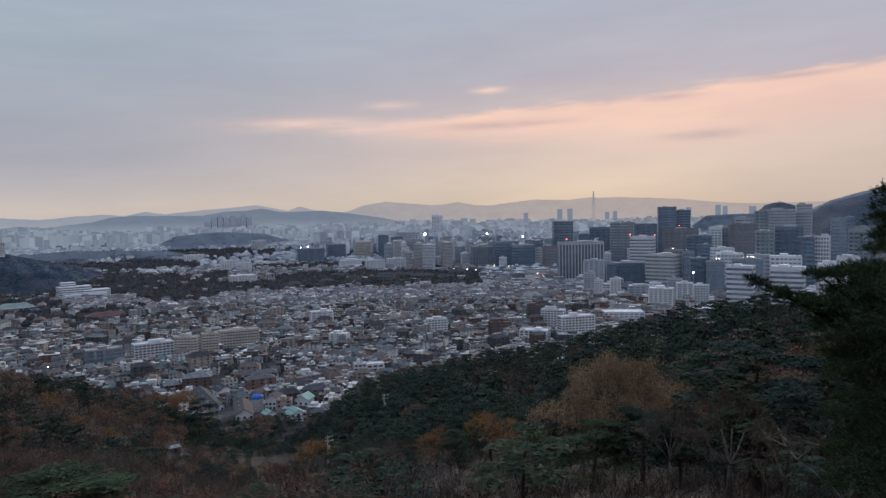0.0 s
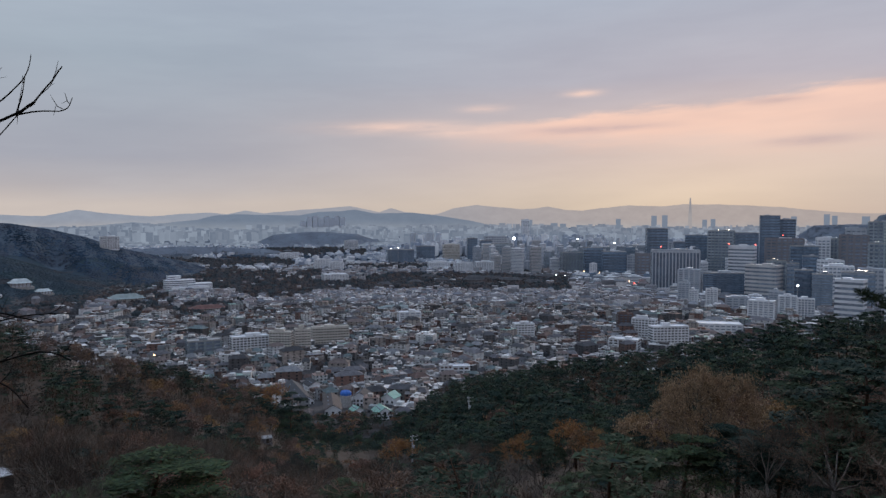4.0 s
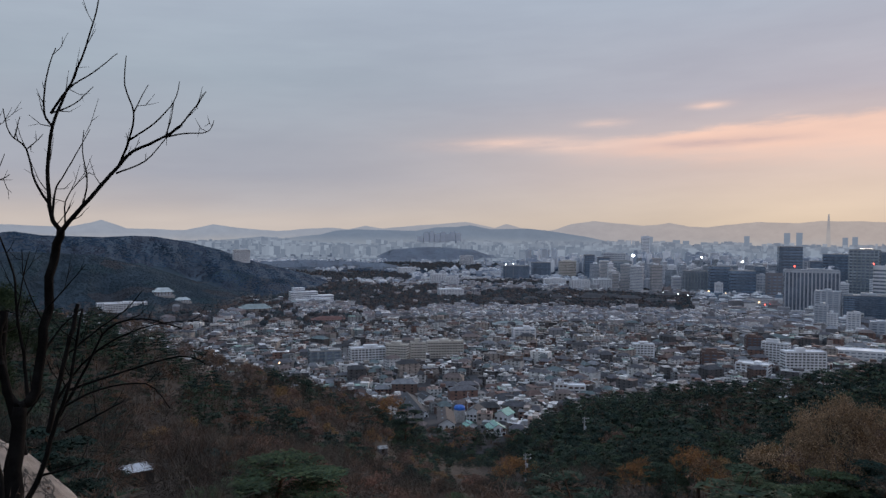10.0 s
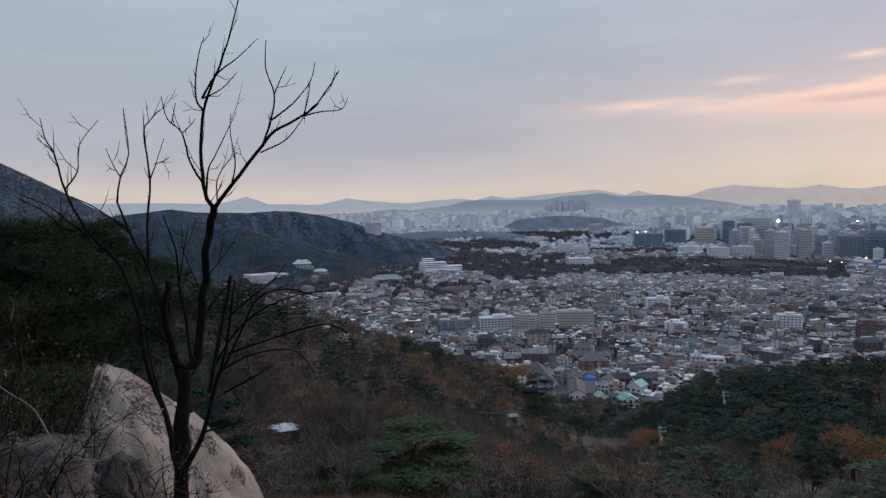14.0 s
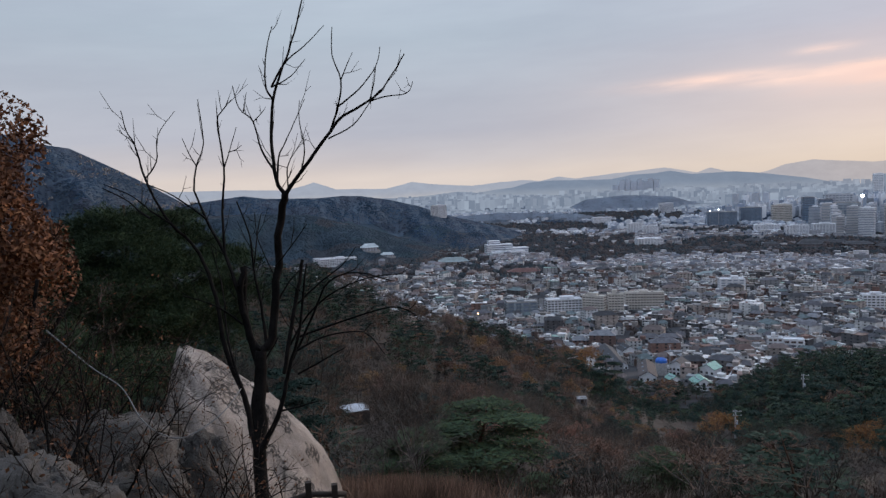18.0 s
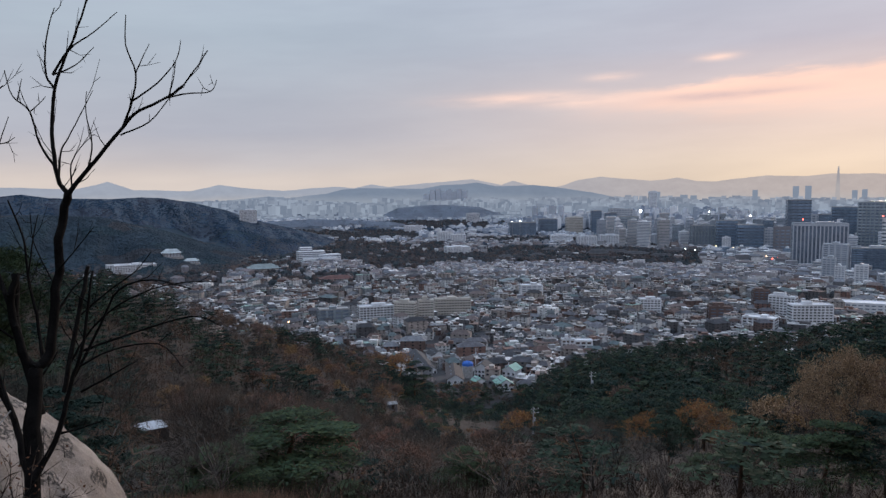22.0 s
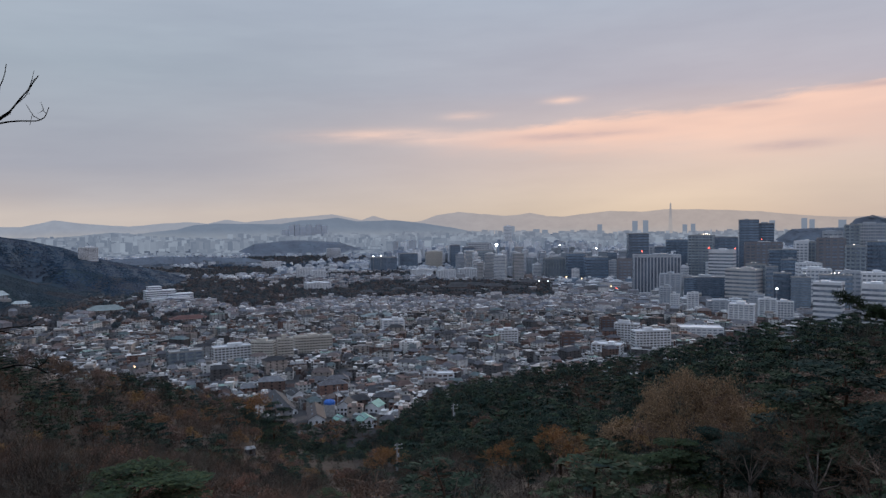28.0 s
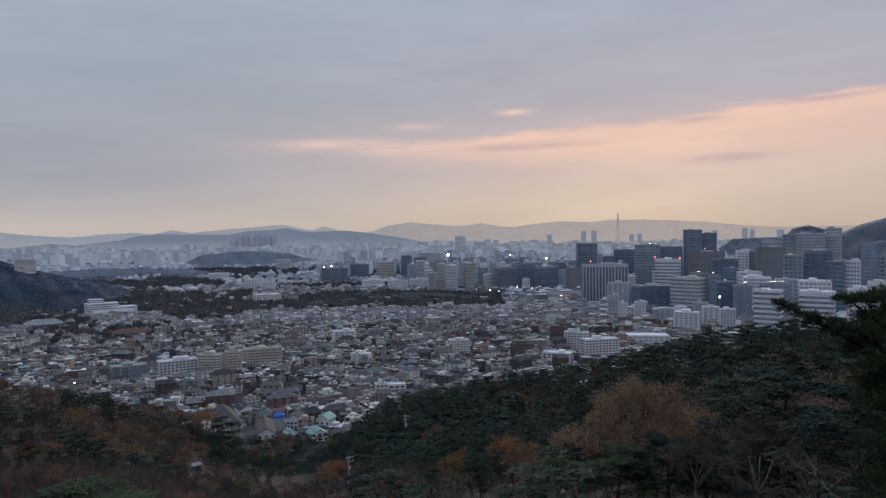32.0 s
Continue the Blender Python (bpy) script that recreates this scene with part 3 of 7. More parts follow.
def mountain_range(name, label, dist, az, el, mat, seed, rough):
    """A ridge with a front slope and a back slope, its haze painted by mat."""
    rs = np.random.RandomState(seed)
    a = np.arange(az[0], az[-1], 0.12)
    e = np.interp(a, az, el)
    for k in (0.8, 1.7, 3.6, 7.9):
        e = e + rough * 0.5 / k**0.8 * np.sin(a * k * 2.1 + rs.uniform(0, 6)) * np.sin(a * k * 1.3 + rs.uniform(0, 6)) * 0.35
    rows = []
    for back, share in ((-260, 0.0), (-170, 0.45), (-80, 0.8), (0, 1.0), (60, 0.6)):
        d = dist + back
        zc = H + dist * tan(e)
        z = 60 + (zc - 60) * share + (rs.normal(size=len(a)) * 2 if share < 1 else 0)
        rows.append(np.stack([-np.sin(np.radians(a)) * d, np.cos(np.radians(a)) * d, z], -1))
    v = np.concatenate(rows)
    n = len(a)
    i = np.arange(n - 1)
    f = np.concatenate([np.stack([r * n + i, r * n + i + 1, (r + 1) * n + i + 1, (r + 1) * n + i], -1) for r in range(4)])
    me = mesh(name, v, f, [mat])
    me.polygons.foreach_set("use_smooth", np.ones(len(f), bool))
    tagged(new(name, me), label, "mountains", kind="structure")


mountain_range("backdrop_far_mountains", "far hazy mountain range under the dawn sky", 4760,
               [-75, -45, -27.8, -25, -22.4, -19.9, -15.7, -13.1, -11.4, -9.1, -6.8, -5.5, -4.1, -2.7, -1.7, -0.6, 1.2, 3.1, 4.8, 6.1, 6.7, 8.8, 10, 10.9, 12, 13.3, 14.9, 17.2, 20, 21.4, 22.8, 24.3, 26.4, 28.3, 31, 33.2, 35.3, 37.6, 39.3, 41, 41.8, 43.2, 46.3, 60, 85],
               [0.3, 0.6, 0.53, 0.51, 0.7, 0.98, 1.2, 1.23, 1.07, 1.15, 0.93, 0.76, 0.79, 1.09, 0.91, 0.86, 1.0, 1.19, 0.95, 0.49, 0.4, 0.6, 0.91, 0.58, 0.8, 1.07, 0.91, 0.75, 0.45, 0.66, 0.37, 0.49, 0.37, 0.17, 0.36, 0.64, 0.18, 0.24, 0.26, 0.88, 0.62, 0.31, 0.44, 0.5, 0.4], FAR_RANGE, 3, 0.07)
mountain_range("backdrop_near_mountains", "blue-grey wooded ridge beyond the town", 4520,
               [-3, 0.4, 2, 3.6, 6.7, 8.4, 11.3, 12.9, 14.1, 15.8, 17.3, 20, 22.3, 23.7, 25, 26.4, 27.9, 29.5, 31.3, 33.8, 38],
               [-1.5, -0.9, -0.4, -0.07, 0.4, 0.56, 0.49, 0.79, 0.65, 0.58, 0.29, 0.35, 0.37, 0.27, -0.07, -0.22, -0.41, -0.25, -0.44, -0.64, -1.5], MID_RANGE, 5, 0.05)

# ---------------------------------------------------------------- trees


def skeleton_tree(rs, h, levels, spread=0.62, split=3):
    """A branching frame: stout limbs, thin branches and tips, from z = 0 to about h."""
    stout, thin, tips = [], [], []

    def grow(p, way, ln, r, level):
        q = p + way * ln + Vector(rs.normal(size=3)) * ln * 0.06
        (stout if level >= levels - 2 else thin).append((p, q, r, r * 0.68))
        if level == 0:
            tips.append((q, way))
            return
        for _ in range(split if level > 1 else split + 1):
            turn = (way + Vector(rs.normal(size=3)) * spread + Vector((0, 0, 0.12))).normalized()
            grow(p.lerp(q, rs.uniform(0.65, 1.0)), turn, ln * rs.uniform(0.6, 0.85), r * 0.58, level - 1)

    grow(Vector((0, 0, -0.6)), Vector((rs.normal() * 0.08, rs.normal() * 0.08, 1)).normalized(), h * 0.24 + 0.6, h * 0.017, levels)
    top = max(t[0].z for t in tips)
    k = h / top
    return [[(a * k, b * k, r, s) for a, b, r, s in part_] for part_ in (stout, thin)] + [[(q * k, w) for q, w in tips]]


def bare_arrays(seed, h=8.0, levels=5, twigs=4, leaf=0, leaf_size=0.16, sides=4, fine=1.0):
    """Trunk, twig and leaf arrays of a leafless or half-leafless tree."""
    rs = np.random.RandomState(seed)
    stout, thin, tips = skeleton_tree(rs, h, levels)
    trunk = merged([tube([a, b], [r, s], sides) for a, b, r, s in stout])
    c, w = np.array([tuple(a) for a, b, r, s in thin]), np.array([tuple(b - a) for a, b, r, s in thin])
    ln = np.linalg.norm(w, axis=1, keepdims=True)
    boughs = [blades(rs, c, w, 1.0, 0.085 * fine)]
    boughs[0][0][2::3] = c + w * 1.05
    tp, tw = np.repeat(np.array([tuple(p) for p, _ in tips]), twigs, 0), np.repeat(np.array([tuple(v) for _, v in tips]), twigs, 0)
    tp = tp - tw * rs.uniform(0, 0.8, (len(tp), 1))
    boughs.append(blades(rs, tp, tw + rs.normal(size=tw.shape) * 0.6, 0.75 * fine, 0.035 * fine))
    fol = None
    if leaf:
        pick = rs.randint(0, len(tp), leaf)
        fol = leaves(rs, tp[pick] + rs.normal(size=(leaf, 3)) * 0.32, leaf_size)
    return trunk, merged(boughs), fol


def dome_arrays(seed, h=8.0, r=3.3, limbs=7, subs=5, tips=5, twigs=7, leaf=0, leaf_size=0.12, thick=0.03, sides=5, low=0.34):
    """A broad-leaved tree with a domed crown: limbs fan out from a short trunk and end in tufts of twigs on the dome."""
    rs = np.random.RandomState(seed)
    fork = Vector((rs.normal() * 0.25, rs.normal() * 0.25, h * rs.uniform(low - 0.06, low + 0.04)))
    wood = [tube([(0, 0, -0.6), fork * 0.5 + Vector((rs.normal() * 0.08, rs.normal() * 0.08, 0)), fork], [h * 0.02, h * 0.016, h * 0.014], sides)]
    c, w, tp, tw = [], [], [], []
    lump = rs.uniform(0, 6.28, 3)
    for i in range(limbs):
        a = 6.283 * (i + rs.uniform(-0.3, 0.3)) / limbs
        tilt = 0.2 if i == 0 else rs.uniform(0.55, 1.0)
        reach = r * (1 + 0.18 * math.sin(2 * a + lump[0]))
        hub = Vector((math.cos(a) * reach * 0.55 * tilt, math.sin(a) * reach * 0.55 * tilt, h * (0.76 - 0.22 * tilt)))
        bend = fork.lerp(hub, 0.5) + Vector((rs.normal() * 0.15, rs.normal() * 0.15, -0.1 * tilt))
        wood.append(tube([fork, bend, hub], [h * 0.009, h * 0.0065, h * 0.0045], max(3, sides - 1)))
        for _ in range(subs):
            b = a + rs.normal() * 0.5
            e = rs.uniform(0.05, 1.45)
            rr = reach * (0.9 + 0.14 * math.sin(3 * b + lump[1]) + 0.1 * math.sin(5 * e + lump[2]))
            q = Vector((math.cos(b) * math.cos(e) * rr, math.sin(b) * math.cos(e) * rr, h * 0.56 + math.sin(e) * h * 0.4 * rr / reach))
            mid = hub.lerp(q, 0.6) + Vector(rs.normal(size=3)) * 0.12
            c.append(tuple(hub))
            w.append(tuple(mid - hub))
            for _ in range(tips):
                t = q + Vector(rs.normal(size=3)) * 0.42
                c.append(tuple(mid))
                w.append(tuple(t - mid))
                for _ in range(twigs):
                    tp.append(tuple(mid.lerp(t, rs.uniform(0.45, 1.0))))
                    tw.append(tuple((t - mid).normalized() + Vector(rs.normal(size=3)) * 0.55 + Vector((0, 0, 0.3))))
    c, w, tp, tw = map(np.array, (c, w, tp, tw))
    boughs = blades(rs, c, w, 1.0, thick * 1.6)
    boughs[0][2::3] = c + w * 1.05
    twig = blades(rs, tp, tw, 0.72, thick)
    fol = None
    if leaf:
        pick = rs.randint(0, len(tp), leaf)
        ends = twig[0][2::3]
        fol = leaves(rs, ends[pick] * 0.6 + tp[pick] * 0.4 + rs.normal(size=(leaf, 3)) * 0.17, leaf_size)
    return merged(wood), merged([boughs, twig]), fol


def flakes(rs, centres, size, tilt=0.5):
    """Small three-cornered needle sprays lying nearly level."""
    n = len(centres)
    up = np.stack([rs.normal(size=n) * tilt, rs.normal(size=n) * tilt, np.ones(n)], -1)
    up /= np.linalg.norm(up, axis=1, keepdims=True)
    s = np.cross(up, rs.normal(size=(n, 3)))
    s /= np.linalg.norm(s, axis=1, keepdims=True)
    t = np.cross(up, s)
    k = size * rs.uniform(0.6, 1.4, (n, 1))
    v = np.stack([centres + s * k, centres - s * k * 0.5 + t * k * 0.38, centres - s * k * 0.5 - t * k * 0.38], 1).reshape(-1, 3)
    return v, np.arange(3 * n).reshape(-1, 3)


def pine_arrays(seed, h=9.0, pads=18, tufts=80, size=0.32, radius=3.0, sides=5):
    """A red pine: bare leaning trunk, flat uneven pads of needle tufts."""
    rs = np.random.RandomState(seed)
    lean = rs.normal(size=2) * 0.06
    spine = [Vector((lean[0] * z * z / h + math.sin(z * 0.7 + seed) * 0.14, lean[1] * z * z / h, z)) for z in np.linspace(-0.6, h * 0.96, 7)]
    wood = [tube(spine, list(np.linspace(h * 0.02, 0.03, 7)), sides)]
    cs = []
    for i in range(pads):
        u = 0.3 + 0.68 * (i + rs.uniform(0, 0.8)) / pads
        base = spine[min(int(u * 6), 5)].lerp(spine[min(int(u * 6) + 1, 6)], u * 6 % 1.0)
        a = i * 2.4 + rs.uniform(-0.5, 0.5)
        reach = radius * math.sqrt(max(0.08, 1 - ((u - 0.42) / 0.6) ** 2)) * rs.uniform(0.45, 1.0)
        end = base + Vector((math.cos(a) * reach, math.sin(a) * reach, reach * rs.uniform(0.0, 0.35)))
        wood.append(tube([base, base.lerp(end, 0.5) + Vector((0, 0, 0.1)), end], [0.05, 0.035, 0.015], 3))
        r = (0.65 + 0.75 * (1 - u)) * rs.uniform(0.8, 1.25) * radius / 3.0 * 1.15
        n = int(tufts * rs.uniform(0.7, 1.3))
        ang, rad = rs.uniform(0, 6.283, n), np.sqrt(rs.uniform(0, 1, n)) * r * (1 + 0.25 * np.sin(rs.uniform(0, 6.28) + 3 * rs.uniform(0, 6.28, n)))
        mid = np.array(base.lerp(end, 0.85))
        c = np.stack([mid[0] + np.cos(ang) * rad, mid[1] + np.sin(ang) * rad, mid[2] + 0.16 * r * (1 - (rad / r) ** 2) + rs.normal(size=n) * 0.045 * r], -1)
        cs.append(c)
    return merged(wood), flakes(rs, np.concatenate(cs), size), None


KINDS = {  # name, label, category, wood, foliage
    "pine": ("pine_tree", "dark green red pine with flat needle pads on the hillside", "tree", PINE_BARK, NEEDLES),
    "bare": ("bare_tree", "leafless grey-brown winter tree on the hillside", "tree", BARK, TWIG),
    "oak": ("autumn_tree", "oak with russet withered leaves on the hillside", "tree", BARK, RUSSET),
}
BIG_OAK = dome_arrays(61, 8.0, 4.7, 9, 9, 7, 7, 26000, 0.06, 0.016, 8, 0.3)
FINE = {"pine": [pine_arrays(10 + i, pads=20, tufts=420, size=0.16, sides=7) for i in range(5)], "bare": [dome_arrays(30 + i, twigs=8, tips=6, thick=0.02) for i in range(5)], "oak": [dome_arrays(50 + i, twigs=4, leaf=3000, leaf_size=0.11, thick=0.018) for i in range(5)]}
MEDIUM = {"pine": [pine_arrays(110 + i, pads=19, tufts=130, size=0.26) for i in range(5)], "bare": [dome_arrays(130 + i, twigs=7, thick=0.03) for i in range(5)], "oak": [dome_arrays(150 + i, twigs=3, leaf=1300, leaf_size=0.18) for i in range(5)]}
PLAIN = {"pine": [pine_arrays(70 + i, pads=16, tufts=48, size=0.46, sides=3) for i in range(4)], "bare": [dome_arrays(80 + i, limbs=5, subs=4, tips=3, twigs=7, thick=0.06, sides=3) for i in range(4)], "oak": [dome_arrays(90 + i, limbs=5, subs=4, tips=3, twigs=1, leaf=420, leaf_size=0.34, sides=3) for i in range(4)]}
SAPLING = {"pine": [pine_arrays(170 + i, pads=9, tufts=60, size=0.36, sides=3) for i in range(4)], "bare": [dome_arrays(180 + i, limbs=4, subs=3, tips=3, twigs=6, thick=0.05, sides=3, low=0.2) for i in range(4)], "oak": [dome_arrays(190 + i, limbs=4, subs=3, tips=3, twigs=1, leaf=240, leaf_size=0.2, sides=3, low=0.2) for i in range(4)]}


def tree_thing(kind, arrays, h, leaf=None):
    """An empty at the foot with a trunk and a crown."""
    name, label, category, wood, foliage = KINDS[kind]
    root = tagged(new(name), label, category, "trees of the hillside")
    part("trunk", mesh("trunk", *arrays[0], [wood]), root)
    if kind == "oak":
        part("bough_frame", mesh("bough_frame", *arrays[1], [TWIG]), root)
        part("crown", mesh("crown", *arrays[2], [leaf or foliage]), root, "russet leaves")
    else:
        part("crown", mesh("crown", *arrays[1], [leaf or foliage]), root)
    return root


def upright(az, d, z, scale, turn, wide=1.0):
    return Matrix.Translation(spot(az, d, z)) @ Matrix.Rotation(turn, 4, "Z") @ Matrix.Diagonal((scale * wide, scale * wide, scale, 1))


def bearing(x, y):
    return math.degrees(math.atan2(-x, y)), math.hypot(x, y)


OPEN = [(-15.0, 52, 4.8), (-4.6, 78, 1.9), (-0.6, 80, 1.5), (9.3, 120, 1.2), (28.6, 46, 3.5), (-21.0, 37, 4.5), (8.2, 200, 1.0), (38.6, 105, 1.6), (13.7, 48, 2.4), (23.6, 40, 3.0), (19.9, 250, 0.8)]  # bearings kept clear before single trees and poles


def plant_forest():
    rs = np.random.RandomState(7)
    spots = {"pine": [], "bare": [], "oak": []}
    step = 6.6
    for gx in np.arange(-420, 330, step):
        for gy in np.arange(-20, 460, step):
            x, y = gx + rs.uniform(-2.7, 2.7), gy + rs.uniform(-2.7, 2.7)
            az, d = bearing(x, y)
            dr = float(np.interp(az, RIDGE_AZ, RIDGE_D))
            if not (-40 < az < 67) or d < 27 or d > dr + 10:
                continue
            if abs(az - 8) < 5 and 150 < d < 200 and rs.rand() < 0.3:
                continue
            z = float(ground(az, d))
            patch = noise.noise(Vector((x * 0.018, y * 0.018, 3.1)))
            patch2 = noise.noise(Vector((x * 0.03, y * 0.03, 9.7)))
            if az < 9 and d > 85:
                p, o = 0.93 + patch * 0.4, 0.03
            elif az < 9:
                p, o = 0.4 + patch * 1.0, 0.45 + patch2 * 0.6
            elif d > dr * 0.8 and az < 20:
                p, o = 0.75, 0.12
            elif az > 40:
                p, o = 0.62 + patch, 0.1
            else:
                p, o = 0.2 + patch * 1.3, 0.3 + patch2 * 0.9
            u = rs.rand()
            o = 0.02 if az > 30 and d < 110 else o
            kind = "pine" if u < p else "oak" if u < p + (1 - p) * o * 1.3 else "bare"
            h = {"pine": rs.uniform(6.5, 10), "bare": rs.uniform(6, 9.5), "oak": rs.uniform(5, 8.5)}[kind]
            top = float(np.interp(az, RIDGE_AZ, RIDGE_EL))
            if any(abs(az - a) < w and e - 62 < d < e + 5 for a, e, w in OPEN):
                continue
            crest = np.interp(d, [27, 60, 0.5 * dr + 10, 0.85 * dr, dr], [max(top - 9, -21.2), max(top - 6, -19.4), top - 2.2, top - 0.6, top])
            lid = H + d * tan(float(crest)) - z + rs.uniform(-0.6, 0.9)
            h = min(h, lid)
            if h < 2.2:
                continue
            spots[kind].append((d, az, z, h, rs.uniform(0, 6.28), rs.randint(0, 60)))
    for _ in range(420):  # saplings and low growth on the nearest slope
        az, d = rs.uniform(-38, 47), 24 + 70 * rs.uniform(0, 1) ** 0.8
        z = float(ground(az, d))
        if any(abs(az - a) < w and e - 45 < d < e + 3 for a, e, w in OPEN):
            continue
        u = rs.rand()
        kind = "pine" if u < (0.3 if az < 5 else 0.22) else "oak" if u < 0.4 and az < 30 else "bare"
        h = min(rs.uniform(1.8, 3.8), H + d * tan(max(float(np.interp(az, RIDGE_AZ, RIDGE_EL)) - 7, -20.8)) - z + rs.uniform(0, 1.0))
        if h > 1.2:
            spots[kind].append((900 + d, az, z, h, rs.uniform(0, 6.28), rs.randint(0, 60)))  # kept with the joined rest
    base = {"pine": 9.0, "bare": 8.0, "oak": 8.0}
    for kind, rows in spots.items():
        rows.sort()
        firsts = [None] * 10
        single = [r for r in rows if r[0] < 900][:190]
        for i, (d, az, z, h, turn, k) in enumerate(single):
            k = k % 5 + (0 if i < 50 else 5)
            m = upright(az, d, z, h / base[kind], turn, 1.1)
            if firsts[k] is None:
                firsts[k] = tree_thing(kind, (FINE if k < 5 else MEDIUM)[kind][k % 5], h)
                firsts[k].matrix_basis = m
            else:
                copy_thing(firsts[k], Matrix.Identity(4)).matrix_basis = m
        wood, leaf, third = [], [], []
        for d, az, z, h, turn, k in rows[len(single):]:
            m = np.array(upright(az, d % 900, z, h / base[kind], turn, 1.15 if h > 4 else 1.7))
            for src, out in zip((SAPLING if d > 900 else PLAIN)[kind][k % 4], (wood, leaf, third)):
                if src is not None:
                    out.append((src[0] @ m[:3, :3].T + m[:3, 3], src[1]))
        name = {"pine": "pine_forest", "bare": "bare_woodland", "oak": "autumn_woodland"}[kind]
        label = {"pine": "dark green pine forest on the far slope", "bare": "leafless brown woodland on the far slope", "oak": "russet autumn woodland on the far slope"}[kind]
        if not wood:
            continue
        root = tagged(new(name), label, "forest", kind="stuff")
        tagged(part("trunks", mesh("trunks", *merged(wood), [KINDS[kind][3]]), root), kind="stuff")
        tagged(part("crowns", mesh("crowns", *merged(leaf), [TWIG if kind == "oak" else KINDS[kind][4]]), root), kind="stuff")
        if third:
            tagged(part("leaves", mesh("leaves", *merged(third), [RUSSET]), root), kind="stuff")


plant_forest()

# single trees that stand out on the slope: kind, bearing, distance, elevation of the top, breadth, form, leaves
for kind, az, d, el, wide, k, leaf in [("oak", -15.0, 52, -11.3, 0.62, 9, TAN_LEAF), ("oak", -12.6, 60, -12.9, 0.6, 2, TAN_LEAF), ("oak", -9.6, 62, -15.2, 0.9, 1, TAN_LEAF), ("oak", -4.6, 78, -15.9, 1.0, 2, ORANGE_LEAF), ("oak", -0.6, 80, -17.1, 0.9, 3, ORANGE_LEAF), ("oak", 9.3, 120, -17.5, 1.1, 4, ORANGE_LEAF), ("oak", 1.5, 92, -17.9, 1.0, 0, ORANGE_LEAF),
                                       ("pine", 29.2, 46, -17.3, 2.5, 0, NEAR_NEEDLES), ("pine", 13.7, 46, -20.5, 2.0, 1, NEAR_NEEDLES), ("pine", 34.4, 40, -19.6, 2.6, 2, NEAR_NEEDLES), ("pine", 23.6, 38, -22.4, 2.4, 4, NEAR_NEEDLES), ("pine", 5.5, 50, -21.4, 2.0, 3, NEAR_NEEDLES), ("pine", 33.5, 70, -16.0, 1.4, 3, NEEDLES), ("pine", 18.0, 300, -13.6, 1.2, 2, NEEDLES),
                                       ("bare", -23.5, 34, -13.5, 1.2, 2, TWIG), ("bare", -19.5, 40, -14.5, 1.0, 3, TWIG), ("oak", 24.0, 62, -19.2, 1.0, 1, ROSE_LEAF), ("oak", 26.6, 66, -17.9, 1.0, 3, ROSE_LEAF), ("oak", 20.8, 54, -20.6, 1.0, 0, ROSE_LEAF), ("bare", 17.2, 46, -19.8, 1.3, 1, TWIG), ("bare", 35.6, 58, -16.2, 1.2, 4, TWIG), ("bare", 27.0, 110, -15.6, 1.1, 0, TWIG),
                                       ("pine", -25.5, 46, -9.6, 1.5, 2, NEEDLES), ("pine", -29.5, 40, -9.8, 1.5, 3, NEEDLES), ("pine", -21.5, 70, -9.9, 1.4, 4, NEEDLES), ("pine", -8.6, 46, -17.4, 1.9, 0, NEAR_NEEDLES), ("pine", -13.4, 46, -15.9, 1.7, 3, NEAR_NEEDLES), ("pine", -17.2, 47, -15.2, 1.7, 1, NEEDLES), ("pine", -4.8, 50, -19.4, 1.7, 4, NEAR_NEEDLES), ("oak", 20.5, 75, -18.8, 1.0, 2, ROSE_LEAF), ("oak", 6.0, 96, -19.4, 1.1, 3, ROSE_LEAF), ("oak", 3.2, 84, -19.4, 1.2, 0, ORANGE_LEAF), ("oak", -6.8, 66, -17.4, 1.0, 4, ORANGE_LEAF), ("oak", 12.5, 110, -19.0, 1.1, 2, ROSE_LEAF), ("oak", 26.0, 85, -17.4, 1.1, 0, ROSE_LEAF), ("oak", 19.2, 330, -13.0, 1.0, 1, ORANGE_LEAF)]:
    z = float(ground(az, d))
    h = H + d * float(tan(el)) - z
    thing = tree_thing(kind, BIG_OAK if k == 9 else FINE[kind][k], h, leaf)
    thing.matrix_basis = upright(az, d, z, h / (9.0 if kind == "pine" else 8.0), k * 1.3, wide)


def clump_arrays(seed, n=6):
    """The uneven crown of a tree far off, as a lumpy cap."""
    rs = np.random.RandomState(seed)
    v, f = [], []
    for r, z in ((4.3, -0.9), (2.7, 1.5)):
        for k in range(n):
            a = 6.283 * (k + 0.5 * (z > 1) + rs.uniform(-0.25, 0.25)) / n
            g = r * rs.uniform(0.7, 1.25)
            v.append((math.cos(a) * g, math.sin(a) * g, z + rs.uniform(-0.4, 0.4)))
    v.append((rs.uniform(-0.6, 0.6), rs.uniform(-0.6, 0.6), 2.5 + rs.uniform(-0.3, 0.5)))
    for k in range(n):
        p, q = k, (k + 1) % n
        f += [(p, q, q + n), (p, q + n, p + n), (n + p, n + q, 2 * n)]
    return np.array(v), np.array(f)


